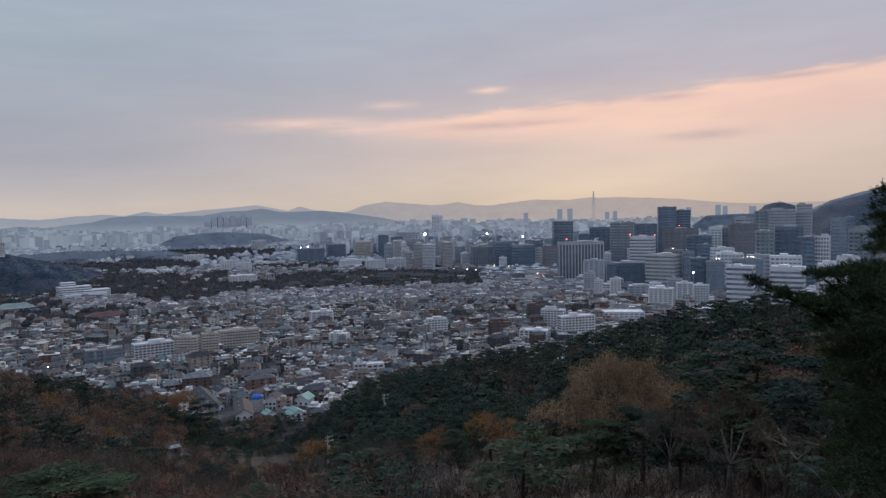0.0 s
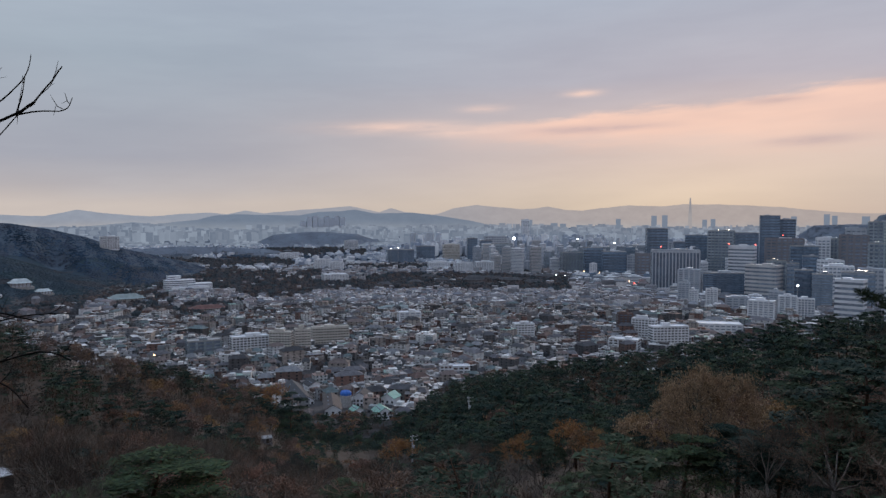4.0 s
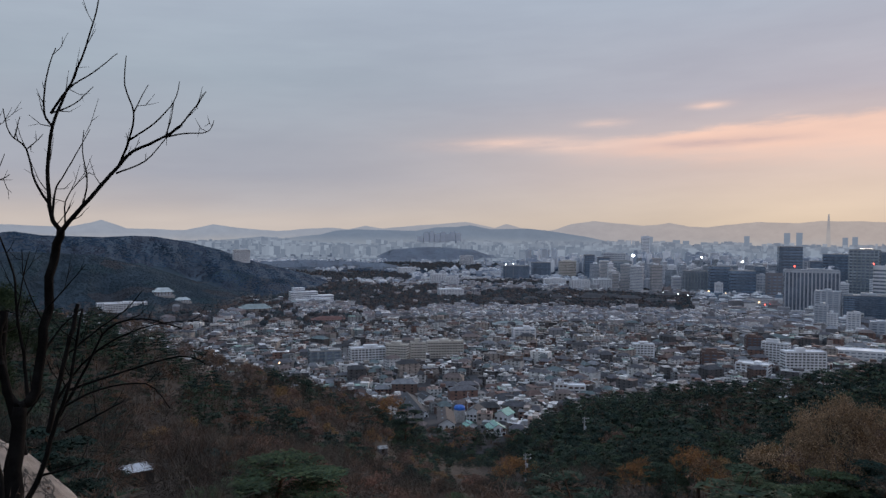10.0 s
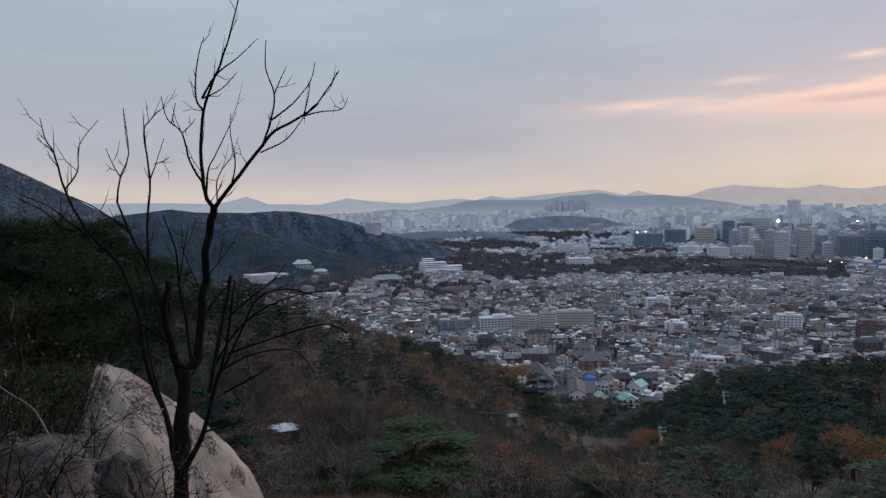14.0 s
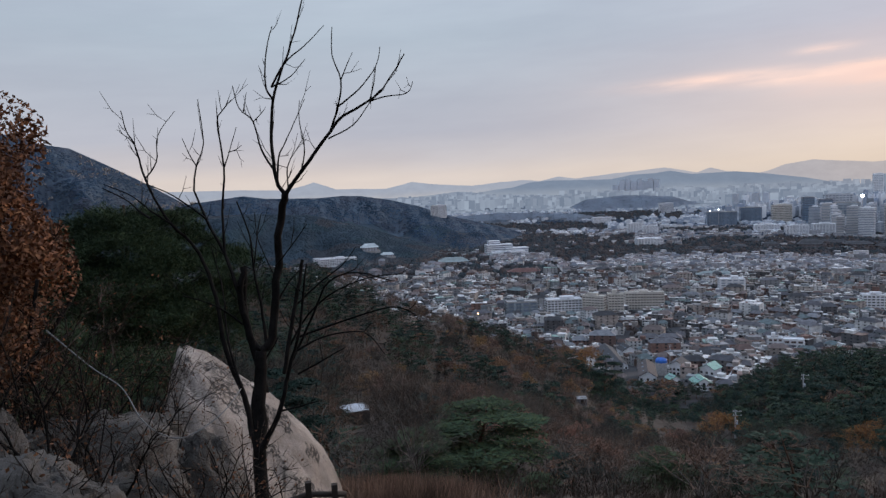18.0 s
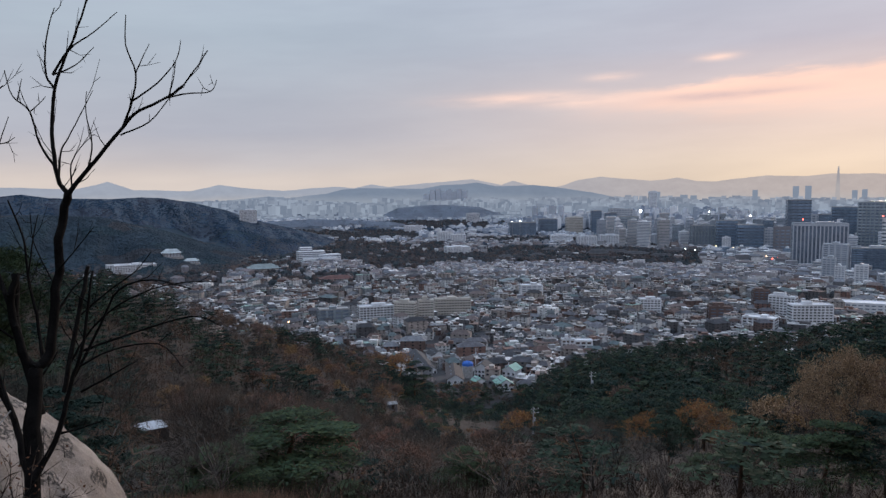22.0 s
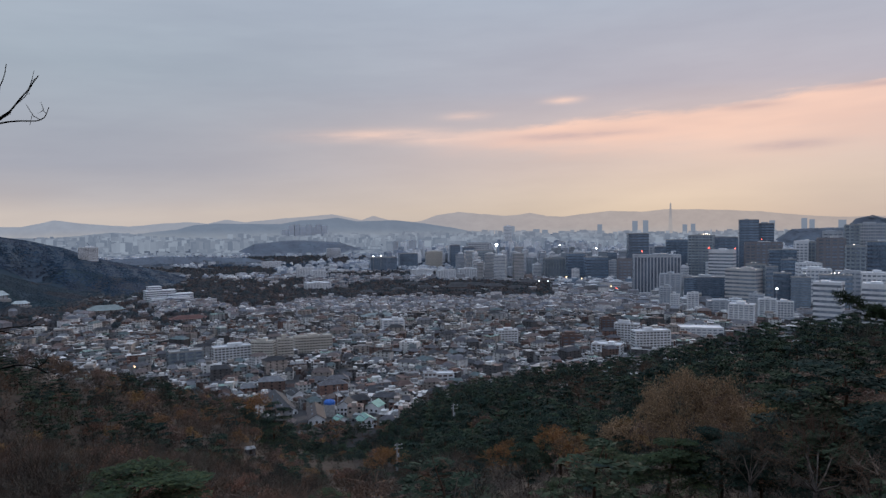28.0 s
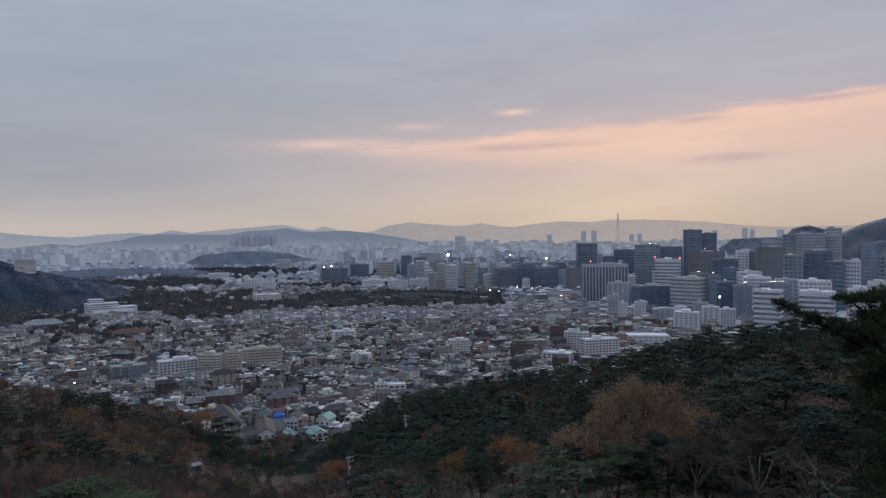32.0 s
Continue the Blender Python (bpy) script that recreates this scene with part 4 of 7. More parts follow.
def plant_brush():
    """Leafless undergrowth between the trees."""
    rs = np.random.RandomState(4)
    n = 5200
    az, d = rs.uniform(-38, 62, n), 24 + rs.uniform(0, 1, n) ** 1.4 * 190
    az, d = np.repeat(az, 22), np.repeat(d, 22)
    a = np.radians(az)
    c = np.stack([-np.sin(a) * d, np.cos(a) * d, ground(az, d)], -1) + rs.normal(size=(len(a), 3)) * [0.7, 0.7, 0.5]
    w = rs.normal(size=c.shape) * 0.55 + [0, 0, 1.0]
    keep = d < np.interp(az, RIDGE_AZ, RIDGE_D)
    c, w = c[keep], w[keep]
    me = mesh("undergrowth", *blades(rs, c, w, 0.7, 0.022), [BRUSH])
    tagged(new("undergrowth", me), "leafless brown undergrowth between the trees", "undergrowth", kind="stuff")


plant_brush()
CLUMPS = [clump_arrays(i) for i in range(12)]


def woods(name, label, rows, mat, tall=1.0):
    rs = np.random.RandomState(len(rows))
    out = []
    for x, y, z, k in rows:
        v, f = CLUMPS[rs.randint(12)]
        a = rs.uniform(0, 6.28)
        c, s = math.cos(a) * k, math.sin(a) * k
        out.append((v @ np.array([[c, s, 0], [-s, c, 0], [0, 0, k * tall]]) + [x, y, z], f))
    tagged(new(name, mesh(name, *merged(out), [mat])), label, "woods", kind="stuff")


PARKS = [  # bearing from, to, distance from, to: groves among the houses
    (27, 47, 1340, 1960), (22, 28, 1640, 2300), (15.5, 22.6, 1430, 2150), (9, 16, 1540, 1800), (-4.5, 11.5, 1530, 1990), (33, 48, 1230, 1720), (-3, 5, 2100, 2200), (11, 20, 2900, 3200), (17, 33, 2350, 2800), (-25, -15, 900, 1060), (22, 30, 1200, 1350), (-30, -22, 800, 1150), (4, 14, 2250, 2420), (-14, -6, 1130, 1190), (13, 19, 700, 760),
]


def in_park(az, d):
    a2, d2 = az + 1.6 * noise.noise(Vector((az * 0.9, d * 0.006, 5.0))), d + 130 * noise.noise(Vector((az * 0.7, d * 0.004, 8.0)))
    return any(a < a2 < b and c < d2 < e for a, b, c, e in PARKS)


def plant_woods():
    rs = np.random.RandomState(11)
    hill_rows, front_rows, far_rows, park_rows, street_rows = [], [], [], list(GARDENS), []
    for dist, w, a, e in HILLS:  # the faces turned to the town
        for _ in range(26000 if dist < 2800 else 5000):
            az, d = rs.uniform(max(a[0], -40), min(a[-1], 66)), dist + w * rs.uniform(-2.2, 0.12)
            z = float(hills(np.array(az), np.array(d)))
            top = H + dist * tan(float(np.interp(az, a, e)))
            own = max(top, 0) * float(flank(az, d, dist, w))
            if z > float(plain(d)) + 5 and z < own + 0.5:
                x, y, _ = spot(az, d)
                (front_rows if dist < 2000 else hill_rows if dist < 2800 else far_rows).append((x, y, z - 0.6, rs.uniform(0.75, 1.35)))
    hill_rows, far_rows = rs.permutation(np.array(hill_rows))[:24000], rs.permutation(np.array(far_rows))[:6000]
    for _ in range(70000):
        az, d = rs.uniform(-40, 66), math.sqrt(rs.uniform(700**2, 3600**2))
        hz, pz = float(hills(np.array(az), np.array(d))), float(plain(d))
        x, y, z = spot(az, d)
        if hz > pz + 5:
            continue
        elif in_park(az, d):
            continue
        elif az > 3 and 1850 < d < 3350 and rs.rand() < 0.42 + 0.5 * noise.noise(Vector((x * 0.004, y * 0.004, 6.0))):
            street_rows.append((x, y, pz - 0.5, rs.uniform(0.9, 2.1)))
        elif rs.rand() < 0.055 + (0.15 if 1250 < d < 1900 and az > -4 else 0.0) and d < 2400:
            park_rows.append((x, y, pz - 0.5, rs.uniform(0.5, 1.0)))
    for a0, a1, d0, d1 in PARKS:
        area = radians(a1 - a0) * (d1**2 - d0**2) / 2
        for _ in range(min(int(area / 55), 4600)):
            az, d = rs.uniform(a0 - 1, a1 + 1), rs.uniform(d0 - 60, d1 + 60)
            x, y, _ = spot(az, d)
            if in_park(az, d) and noise.noise(Vector((x * 0.012, y * 0.012, 1.0))) > -0.45 and float(hills(np.array(az), np.array(d))) < float(plain(d)) + 6 and free(x, y, 4):
                park_rows.append((x, y, float(plain(d)) - 0.5, rs.uniform(0.8, 1.8)))
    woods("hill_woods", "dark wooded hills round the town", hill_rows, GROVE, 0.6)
    woods("pine_woods", "dark woods on the nearer hill above the town", front_rows[:17000], FRONT_WOODS, 0.7)
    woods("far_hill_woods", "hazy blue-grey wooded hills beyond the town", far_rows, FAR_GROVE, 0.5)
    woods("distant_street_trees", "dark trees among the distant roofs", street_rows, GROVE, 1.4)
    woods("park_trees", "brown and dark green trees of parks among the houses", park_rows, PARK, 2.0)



# ---------------------------------------------------------------- the town
TAKEN = [(*spot(a, d)[:2], r) for a, d, r in ((17.0, 553, 12), (17.43, 573, 12), (17.9, 595, 12), (14.75, 482, 9), (14.75, 502, 9), (13.7, 522, 8), (13.7, 500, 6), (12.34, 533, 9), (16.3, 612, 10), (19.4, 585, 14), (10.7, 455, 9), (10.0, 520, 9), (12.78, 478, 6), (15.9, 520, 7), (13.2, 455, 9), (16.2, 500, 8), (12.2, 500, 6), (11.8, 450, 6))]
STYLES = {  # wall, glass, storey, share of window in the storey, piers a metre, name, label
    "fins": (PALE, DARKG, 3.9, 0.0, 0.14, "office_tower", "broad office tower with pale vertical fins over dark glass"),
    "stripe": (PALE, HAZEG, 3.8, 0.5, 0.2, "office_tower", "white office tower with close vertical ribs"),
    "dark": (DARKG, BLUEG, 4.0, 0.55, 0.0, "office_tower", "tall dark glass office tower"),
    "blue": (BLUEG, DARKG, 4.0, 0.5, 0.0, "office_tower", "blue-grey glass office block"),
    "sky": (SKYG, BLUEG, 4.0, 0.35, 0.0, "office_tower", "pale blue glass office tower"),
    "glass": (GREYG, DARKG, 3.9, 0.5, 0.12, "office_tower", "grey-green glass office tower"),
    "white": (WHITE, HAZEG, 3.4, 0.42, 0.14, "office_block", "white rendered block with dark windows"),
    "pale": (PALE, HAZEG, 3.6, 0.45, 0.1, "office_block", "pale grey block with window bands"),
    "bands": (WHITE, HAZEG, 3.8, 0.48, 0.0, "office_block", "white office block with long dark window bands"),
    "beige": (BEIGE, HAZEG, 3.7, 0.46, 0.0, "office_block", "beige office block with dark window bands"),
    "brown": (BROWN, HAZEG, 3.8, 0.5, 0.08, "office_tower", "brown stone office tower"),
    "brick": (BRICK, DARKG, 3.3, 0.4, 0.14, "brick_building", "red-brown brick building with small dark windows"),
    "grid": (WHITE, HAZEG, 3.6, 0.6, 0.24, "office_block", "block with a white grid facade over dark glass"),
    "slab": (CREAM, PANE, 2.9, 0.38, 0.3, "apartment_block", "beige apartment block with rows of windows"),
    "slabw": (WHITE, PANE, 3.0, 0.45, 0.24, "apartment_block", "white apartment block with rows of windows"),
    "redband": (WHITE, PANE, 3.2, 0.5, 0.18, "shop_building", "low white building with a red-brown band"),
}


def ring(w, d, z, h):
    """A closed box, open below and above by a hair, for a storey's glazing."""
    p = Pile()
    p.box(0, 0, z, w, d, h, 0, 0, True)
    return p


def landmark(az, dist, w, dep, h, turn, style):
    wall, glass, storey, share, piers, name, label = STYLES[style]
    root = tagged(new(name), label, "building")
    z0 = float(ground(az, dist))
    TAKEN.append((*spot(az, dist)[:2], 0.5 * max(w, dep) + 1))
    root.matrix_basis = Matrix.Translation(spot(az, dist, z0)) @ Matrix.Rotation(radians(az + turn), 4, "Z")
    body = Pile()
    core = glass if piers and share == 0.0 else wall
    body.box(0, 0, -3, w, dep, h + 3)
    part("wall", body.mesh("wall", [core]), root)
    cap = Pile()
    cap.box(0, 0, h, w + 0.5, dep + 0.5, 0.5, 0, 0, True)
    for sx, sy, ww, dd in ((0, -1, w + 0.5, 0.4), (0, 1, w + 0.5, 0.4), (-1, 0, 0.4, dep - 0.3), (1, 0, 0.4, dep - 0.3)):
        cap.box(sx * (w / 2 + 0.05), sy * (dep / 2 + 0.05), h + 0.504, ww, dd, 1.0)
    part("roof", cap.mesh("roof", [CONCRETE if wall in (DARKG, BLUEG, SKYG, GREYG) else wall]), root)
    rs = random.Random(int(az * 100) + int(dist))
    if h > 12:
        pl = Pile()
        pl.box(rs.uniform(-0.15, 0.15) * w, 0, h + 0.504, w * rs.uniform(0.2, 0.5), dep * rs.uniform(0.35, 0.6), rs.uniform(2.5, 5))
        part("plant_room", pl.mesh("plant_room", [PALE if style in ("dark", "blue", "brown") else wall]), root)
        for _ in range(rs.randint(1, 3)):
            u = Pile()
            u.box(rs.uniform(-0.38, 0.38) * w, rs.choice((-0.34, 0.34)) * dep, h + 0.504, rs.uniform(1.5, 4), rs.uniform(1.5, 3), rs.uniform(1, 2.4))
            part("roof_unit", u.mesh("roof_unit", [CONCRETE]), root)
    n = max(1, int(h / storey))
    if share:
        every = 1 if n < 16 else 2
        band = ring(w + 0.16, dep + 0.16, 0, storey * share * every).mesh("window_band", [glass])
        for i in range(0, n - (every - 1), every):
            part("window_band", band, root, at=Matrix.Translation((0, 0, i * storey * (h / (n * storey)) + storey * 0.35)))
    if piers:
        m = max(3, min(16, int(w * piers)))
        p = Pile()
        p.box(0, 0, 0, w / m * (0.36 if style == "fins" else 0.3), 0.5, h - 0.4)
        pier = p.mesh("pier", [wall])
        for i in range(m + 1):
            for s in (-1, 1):
                part("pier", pier, root, at=Matrix.Translation((-w / 2 + 0.3 + i * (w - 0.6) / m, s * (dep / 2 + 0.15), 0)))
        if style == "fins":
            k = Pile()
            k.box(0, 0, h - 5, w + 1.2, dep + 1.2, 4.6, 0, 0, True)
            part("parapet_band", k.mesh("parapet_band", [wall]), root)
    if style == "redband":
        k = Pile()
        k.box(0, 0, h - 1.6, w + 0.3, dep + 0.3, 1.2, 0, 0, True)
        part("fascia", k.mesh("fascia", [BRICK]), root, "red-brown fascia")
    return root


# bearing, distance, width, depth, height, turn, style
landmark(-12.5, 1658, 101, 30, 88, 8, 'fins')
landmark(-11.1, 2150, 58, 35, 130, 10, 'dark')
landmark(-17.3, 1760, 54, 32, 96, -14, 'bands')
landmark(-19.1, 2350, 55, 44, 169, 4, 'dark')
landmark(-20.3, 2400, 43, 26, 158, 4, 'dark')
landmark(-18.8, 1500, 59, 35, 68, -22, 'beige')
landmark(-10.1, 1923, 36, 22, 67, 5, 'brown')
landmark(-6.3, 2056, 49, 29, 76, 14, 'blue')
landmark(-7.9, 1987, 62, 31, 68, 12, 'blue')
landmark(-4.6, 2116, 60, 30, 59, 10, 'glass')
landmark(-6.3, 1974, 18, 14, 35, 10, 'white')
landmark(-9.2, 2005, 22, 18, 58, 10, 'pale')
landmark(-22.9, 2150, 40, 24, 109, 10, 'bands')
landmark(-28.6, 2200, 38, 23, 131, 6, 'stripe')
landmark(-31.5, 1850, 19, 17, 135, 3, 'blue')
landmark(-32.4, 1800, 41, 20, 114, 6, 'glass')
landmark(-31.4, 1250, 27, 16, 81, 12, 'white')
landmark(-15.8, 2080, 65, 34, 126, -8, 'glass')
landmark(-17.5, 2200, 65, 34, 119, 4, 'dark')
landmark(-20.1, 2020, 88, 34, 108, 4, 'brown')
landmark(-22.6, 1900, 27, 16, 114, 14, 'white')
landmark(-23.4, 1930, 24, 14, 111, 4, 'glass')
landmark(-24.5, 1850, 55, 33, 122, 4, 'brown')
landmark(-24.6, 2050, 43, 26, 136, 4, 'pale')
landmark(-25.8, 2000, 31, 19, 152, 4, 'glass')
landmark(-27.1, 2050, 67, 34, 152, 4, 'stripe')
landmark(-28.6, 2080, 36, 22, 132, -8, 'stripe')
landmark(-26.0, 1620, 34, 20, 110, 4, 'glass')
landmark(-27.6, 1680, 53, 32, 118, 4, 'blue')
landmark(-28.8, 1500, 26, 16, 102, -8, 'dark')
landmark(-29.8, 1510, 24, 14, 103, -8, 'grid')
landmark(-30.8, 1800, 31, 19, 133, 4, 'sky')
landmark(-32.0, 1600, 34, 20, 114, 4, 'glass')
landmark(-21.4, 1400, 29, 18, 67, 4, 'blue')
landmark(-22.6, 1380, 31, 19, 62, 4, 'sky')
landmark(-24.4, 1180, 37, 22, 69, -14, 'bands')
landmark(-27.6, 1230, 47, 28, 65, -8, 'bands')
landmark(-19.6, 1560, 35, 21, 74, 4, 'glass')
landmark(-20.7, 1500, 21, 13, 73, 4, 'sky')
landmark(-13.9, 1290, 14, 9, 34, -8, 'white')
landmark(-15.2, 1300, 18, 11, 36, 4, 'white')
landmark(-13.2, 1340, 19, 11, 42, -8, 'pale')
landmark(-18.7, 1180, 37, 22, 32, -8, 'white')
landmark(-19.7, 1270, 22, 13, 39, -8, 'pale')
landmark(-21.6, 1210, 23, 14, 35, 4, 'grid')
landmark(-20.4, 1250, 26, 16, 34, 4, 'white')
landmark(-13.6, 1480, 41, 25, 57, -8, 'pale')
landmark(-14.9, 1470, 18, 11, 51, 4, 'dark')
landmark(-16.2, 1560, 63, 34, 47, 10, 'blue')
landmark(-23.6, 1540, 50, 34, 68, 4, 'white')
landmark(-25.6, 1490, 40, 26, 68, 4, 'pale')
landmark(-24.8, 1400, 50, 24, 66, 4, 'sky')
landmark(-27.4, 1410, 50, 34, 71, 4, 'white')
landmark(-17.5, 1330, 60, 34, 21, 4, 'pale')
landmark(-21.8, 1800, 31, 19, 74, 4, 'dark')
landmark(-23.1, 1700, 45, 27, 71, 14, 'white')
landmark(-21.4, 1900, 60, 34, 93, 4, 'blue')
landmark(-30.4, 1250, 39, 24, 69, 4, 'white')
landmark(-12.8, 2150, 30, 18, 92, 4, 'dark')
landmark(-14.0, 2250, 63, 34, 110, 4, 'blue')
landmark(-11.8, 2300, 56, 34, 87, 6, 'pale')

landmark(5.1, 2650, 61, 25, 59, 10, 'slab')
landmark(7.2, 2629, 67, 33, 55, 12, 'dark')
landmark(9.2, 2548, 93, 46, 46, 6, 'blue')
landmark(-0.4, 2303, 22, 18, 46, 8, 'dark')
landmark(-0.9, 3500, 34, 28, 114, 10, 'white')
landmark(3.4, 2650, 36, 24, 84, 12, 'dark')
landmark(4.1, 2105, 55, 27, 25, 10, 'white')
landmark(2.3, 2131, 60, 30, 27, 10, 'white')
landmark(6.1, 2228, 66, 33, 20, 8, 'white')
landmark(15.5, 2228, 49, 24, 29, 10, 'white')
landmark(14.4, 2178, 42, 25, 24, 8, 'white')
landmark(13.2, 3140, 60, 24, 39, 10, 'bands')
landmark(18.1, 2743, 65, 39, 21, 6, 'white')
landmark(14.5, 1789, 59, 41, 17, 12, 'white')
landmark(-8.8, 993, 19, 13, 27, 10, 'brick')
landmark(-10.3, 975, 31, 12, 23, -15, 'slabw')
landmark(-12.1, 896, 45, 14, 26, 25, 'slabw')
landmark(-8.8, 865, 34, 20, 13, -12, 'redband')
landmark(-15.7, 1046, 58, 29, 12, 10, 'white')
landmark(-6.0, 908, 26, 16, 16, 8, 'brick')
landmark(-0.8, 924, 26, 13, 19, 14, 'slabw')
landmark(18.75, 836, 25, 11, 24, -18, 'slab')
landmark(17.1, 845, 18, 12, 25, 6, 'slab')
landmark(14.9, 890, 46, 11, 20, 8, 'slab')
landmark(21.2, 850, 42, 15, 18, 12, 'slabw')
landmark(24.6, 849, 36, 18, 16, 8, 'glass')
landmark(8.5, 1047, 32, 16, 17, 10, 'white')
landmark(1.8, 2450, 83, 42, 27, 8, 'white')
landmark(5.5, 678, 12, 7, 13, 6, 'redband')
landmark(4.3, 692, 17, 10, 10, 8, 'redband')
landmark(-1.3, 2190, 66, 33, 26, 8, 'pale')
landmark(1.5, 2700, 81, 48, 89, 8, 'pale')
landmark(2.3, 2650, 43, 26, 76, 8, 'dark')
landmark(-2.7, 2390, 39, 27, 61, 8, 'white')
landmark(0.9, 2500, 66, 33, 70, 8, 'glass')

landmark(33.5, 2853, 53, 32, 20, 5, 'white')
landmark(39.4, 1470, 74, 24, 13, 8, 'slabw')
landmark(40.2, 1540, 60, 22, 12, 8, 'slabw')
landmark(5.0, 2779, 61, 30, 55, 0, 'slabw')
landmark(6.9, 2763, 47, 28, 45, 4, 'grid')


def free(x, y, r):
    """No landmark stands within r of the place."""
    return all((x - a) ** 2 + (y - b) ** 2 > (r + c) ** 2 for a, b, c in TAKEN)




def house_parts(rs, w, d, floors, style):
    """Offsets of one house's boxes: wall, roof, extras, windows, as calls on piles."""
    h = floors * 2.9 - 0.2
    calls = [("wall", "box", (0, 0, -2.5, w, d, h + 2.5))]
    if style == "hip":
        calls.append(("tiles", "gable", (0, 0, h, w + 1.0, d + 1.0, 1.6 + d * 0.14)))
    else:
        calls.append(("roof", "box", (0, 0, h, w + 0.3, d + 0.3, 0.3)))
        calls.append(("wall", "box", (rs.uniform(-0.25, 0.25) * w, rs.uniform(-0.2, 0.2) * d, h + 0.304, w * rs.uniform(0.28, 0.6), d * rs.uniform(0.35, 0.7), rs.uniform(2.2, 2.8))))
        if floors > 1 and rs.random() < 0.5:  # a lower wing set forward, with its own roof terrace
            calls.append(("wall", "box", (rs.choice((-0.3, 0.3)) * w, -0.5 * d - 1.2, -2.5, w * 0.4, 2.5, h + 2.5 - rs.uniform(0.8, 2.6))))
        if rs.random() < 0.5:
            calls.append(("roof", "box", (rs.uniform(-0.35, 0.35) * w, -0.3 * d, h + 0.304, 1.8, 1.6, 1.5)))
        if rs.random() < 0.4:
            calls.append(("roof", "box", (rs.uniform(-0.35, 0.35) * w, 0.3 * d, h + 0.304, 2.6, 1.2, 0.9)))
    wins = []
    for fl in range(floors):
        for i in range(2 if w < 12 else 3):
            wins.append((-w * 0.3 + i * (w * 0.6 / (1 if w < 12 else 2)), fl * 2.9 + 1.0))
    return h, calls, wins


GARDENS = []  # vacant lots where trees stand


def build_houses():
    rs = random.Random(5)
    lots = []
    d = 410.0
    while d < 2500:
        gap = (11.8 if d < 1000 else 13.6 if d < 1500 else 18.0) * (1 + max(0, d - 1500) / 4000)
        span = math.degrees(gap / d)
        az = -36.0 + rs.uniform(0, span)
        while az < 46:
            a, dd = az + rs.uniform(-0.22, 0.22) * span, d + rs.uniform(-0.25, 0.25) * gap
            az += span * rs.uniform(0.86, 1.1)
            x, y, _ = spot(a, dd)
            street = abs((x * 0.8 + y * 0.6) % 92 - 46) < 3.5
            if street or (in_park(a, dd) and rs.random() < 0.95):
                continue
            s, c, hl = float(slope(a, dd)), float(plain(dd)), float(hills(np.array(a), np.array(dd)))
            if 9.2 < a < 20.2 and dd < 470:
                continue
            if s > c + 1.0 or hl > c + 4 or not free(x, y, 6):
                continue
            if rs.random() < 0.2 + 0.22 * noise.noise(Vector((x * 0.01, y * 0.01, 4.0))):
                GARDENS.append((x, y, c - 0.5, rs.uniform(0.75, 1.35)))
                continue
            if a < -7 and dd > 930 and rs.random() < 0.4:
                continue
            lots.append((dd, a, x, y, c))
        d += gap * 0.93
    lots.sort()
    walls_mats = [WALLS, ROOFS, TILE_ROOF, PANE]
    slot = {"wall": 0, "roof": 1, "tiles": 2}
    protos = []
    for i in range(10):
        w, dp, fl = rs.uniform(7.5, 11.5), rs.uniform(6.8, 9.5), rs.choice((1, 1, 2, 2, 3))
        style = "hip" if i % 3 == 0 else "flat"
        h, calls, wins = house_parts(rs, w, dp, fl, style)
        label = f"{'tile-roofed' if style == 'hip' else 'flat-roofed'} {('one', 'two', 'three')[fl - 1]}-storey town house with small windows"
        root = tagged(new("house"), label, "house", "houses of the near quarter")
        names = {"wall": ("wall", "stair_house"), "roof": ("roof", "water_tank", "roof_unit"), "tiles": ("roof",)}
        count = {"wall": 0, "roof": 0, "tiles": 0}
        for key, op, args in calls:
            p = Pile()
            (p.box if op == "box" else p.gable)(*args)
            part(names[key][min(count[key], len(names[key]) - 1)], p.mesh("house_" + key, [walls_mats[slot[key]]]), root)
            count[key] += 1
        wn = Pile()
        wn.box(0, 0, 0, 1.7, 0.12, 1.3, 0, 0, True)
        wm = wn.mesh("window", [PANE])
        for wx, wz in wins[-4:]:
            part("window", wm, root, at=Matrix.Translation((wx, -dp / 2 - 0.03, wz)))
        protos.append(root)
    used = [False] * 10
    near, far = Pile(), Pile()
    for i, (dd, a, x, y, z) in enumerate(lots):
        turn = radians(a) + noise.noise(Vector((x * 0.006, y * 0.006, 0))) * 1.6 + rs.uniform(-0.2, 0.2)
        if i < 270:
            k = rs.randrange(10)
            m = Matrix.Translation((x, y, z)) @ Matrix.Rotation(turn, 4, "Z")
            if used[k]:
                copy_thing(protos[k], m)
            else:
                protos[k].matrix_basis, used[k] = m, True
            continue
        big = rs.random()
        w, dp = rs.uniform(7.5, 14.5), rs.uniform(7, 12)
        floors = rs.choice((1, 1, 2, 2, 2, 3, 3)) if dd < 1500 else rs.choice((1, 2, 2, 3))
        if big < 0.07:
            w, dp, floors = w * 1.7, dp * 1.3, floors + 2
        if a < -7 and dd > 930 and rs.random() < 0.6:  # shops and offices under the towers
            w, dp, floors = rs.uniform(14, 30), rs.uniform(11, 18), rs.choice((2, 3, 3, 4, 5))
        if 4 < a < 30 and dd > 1300:
            floors = min(floors, 3)
        style = "hip" if rs.random() < (0.46 if dd < 760 else 0.34 if dd < 1500 else 0.2) else "flat"
        h, calls, wins = house_parts(rs, w, dp, floors, style)
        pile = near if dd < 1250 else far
        c, s = math.cos(turn), math.sin(turn)
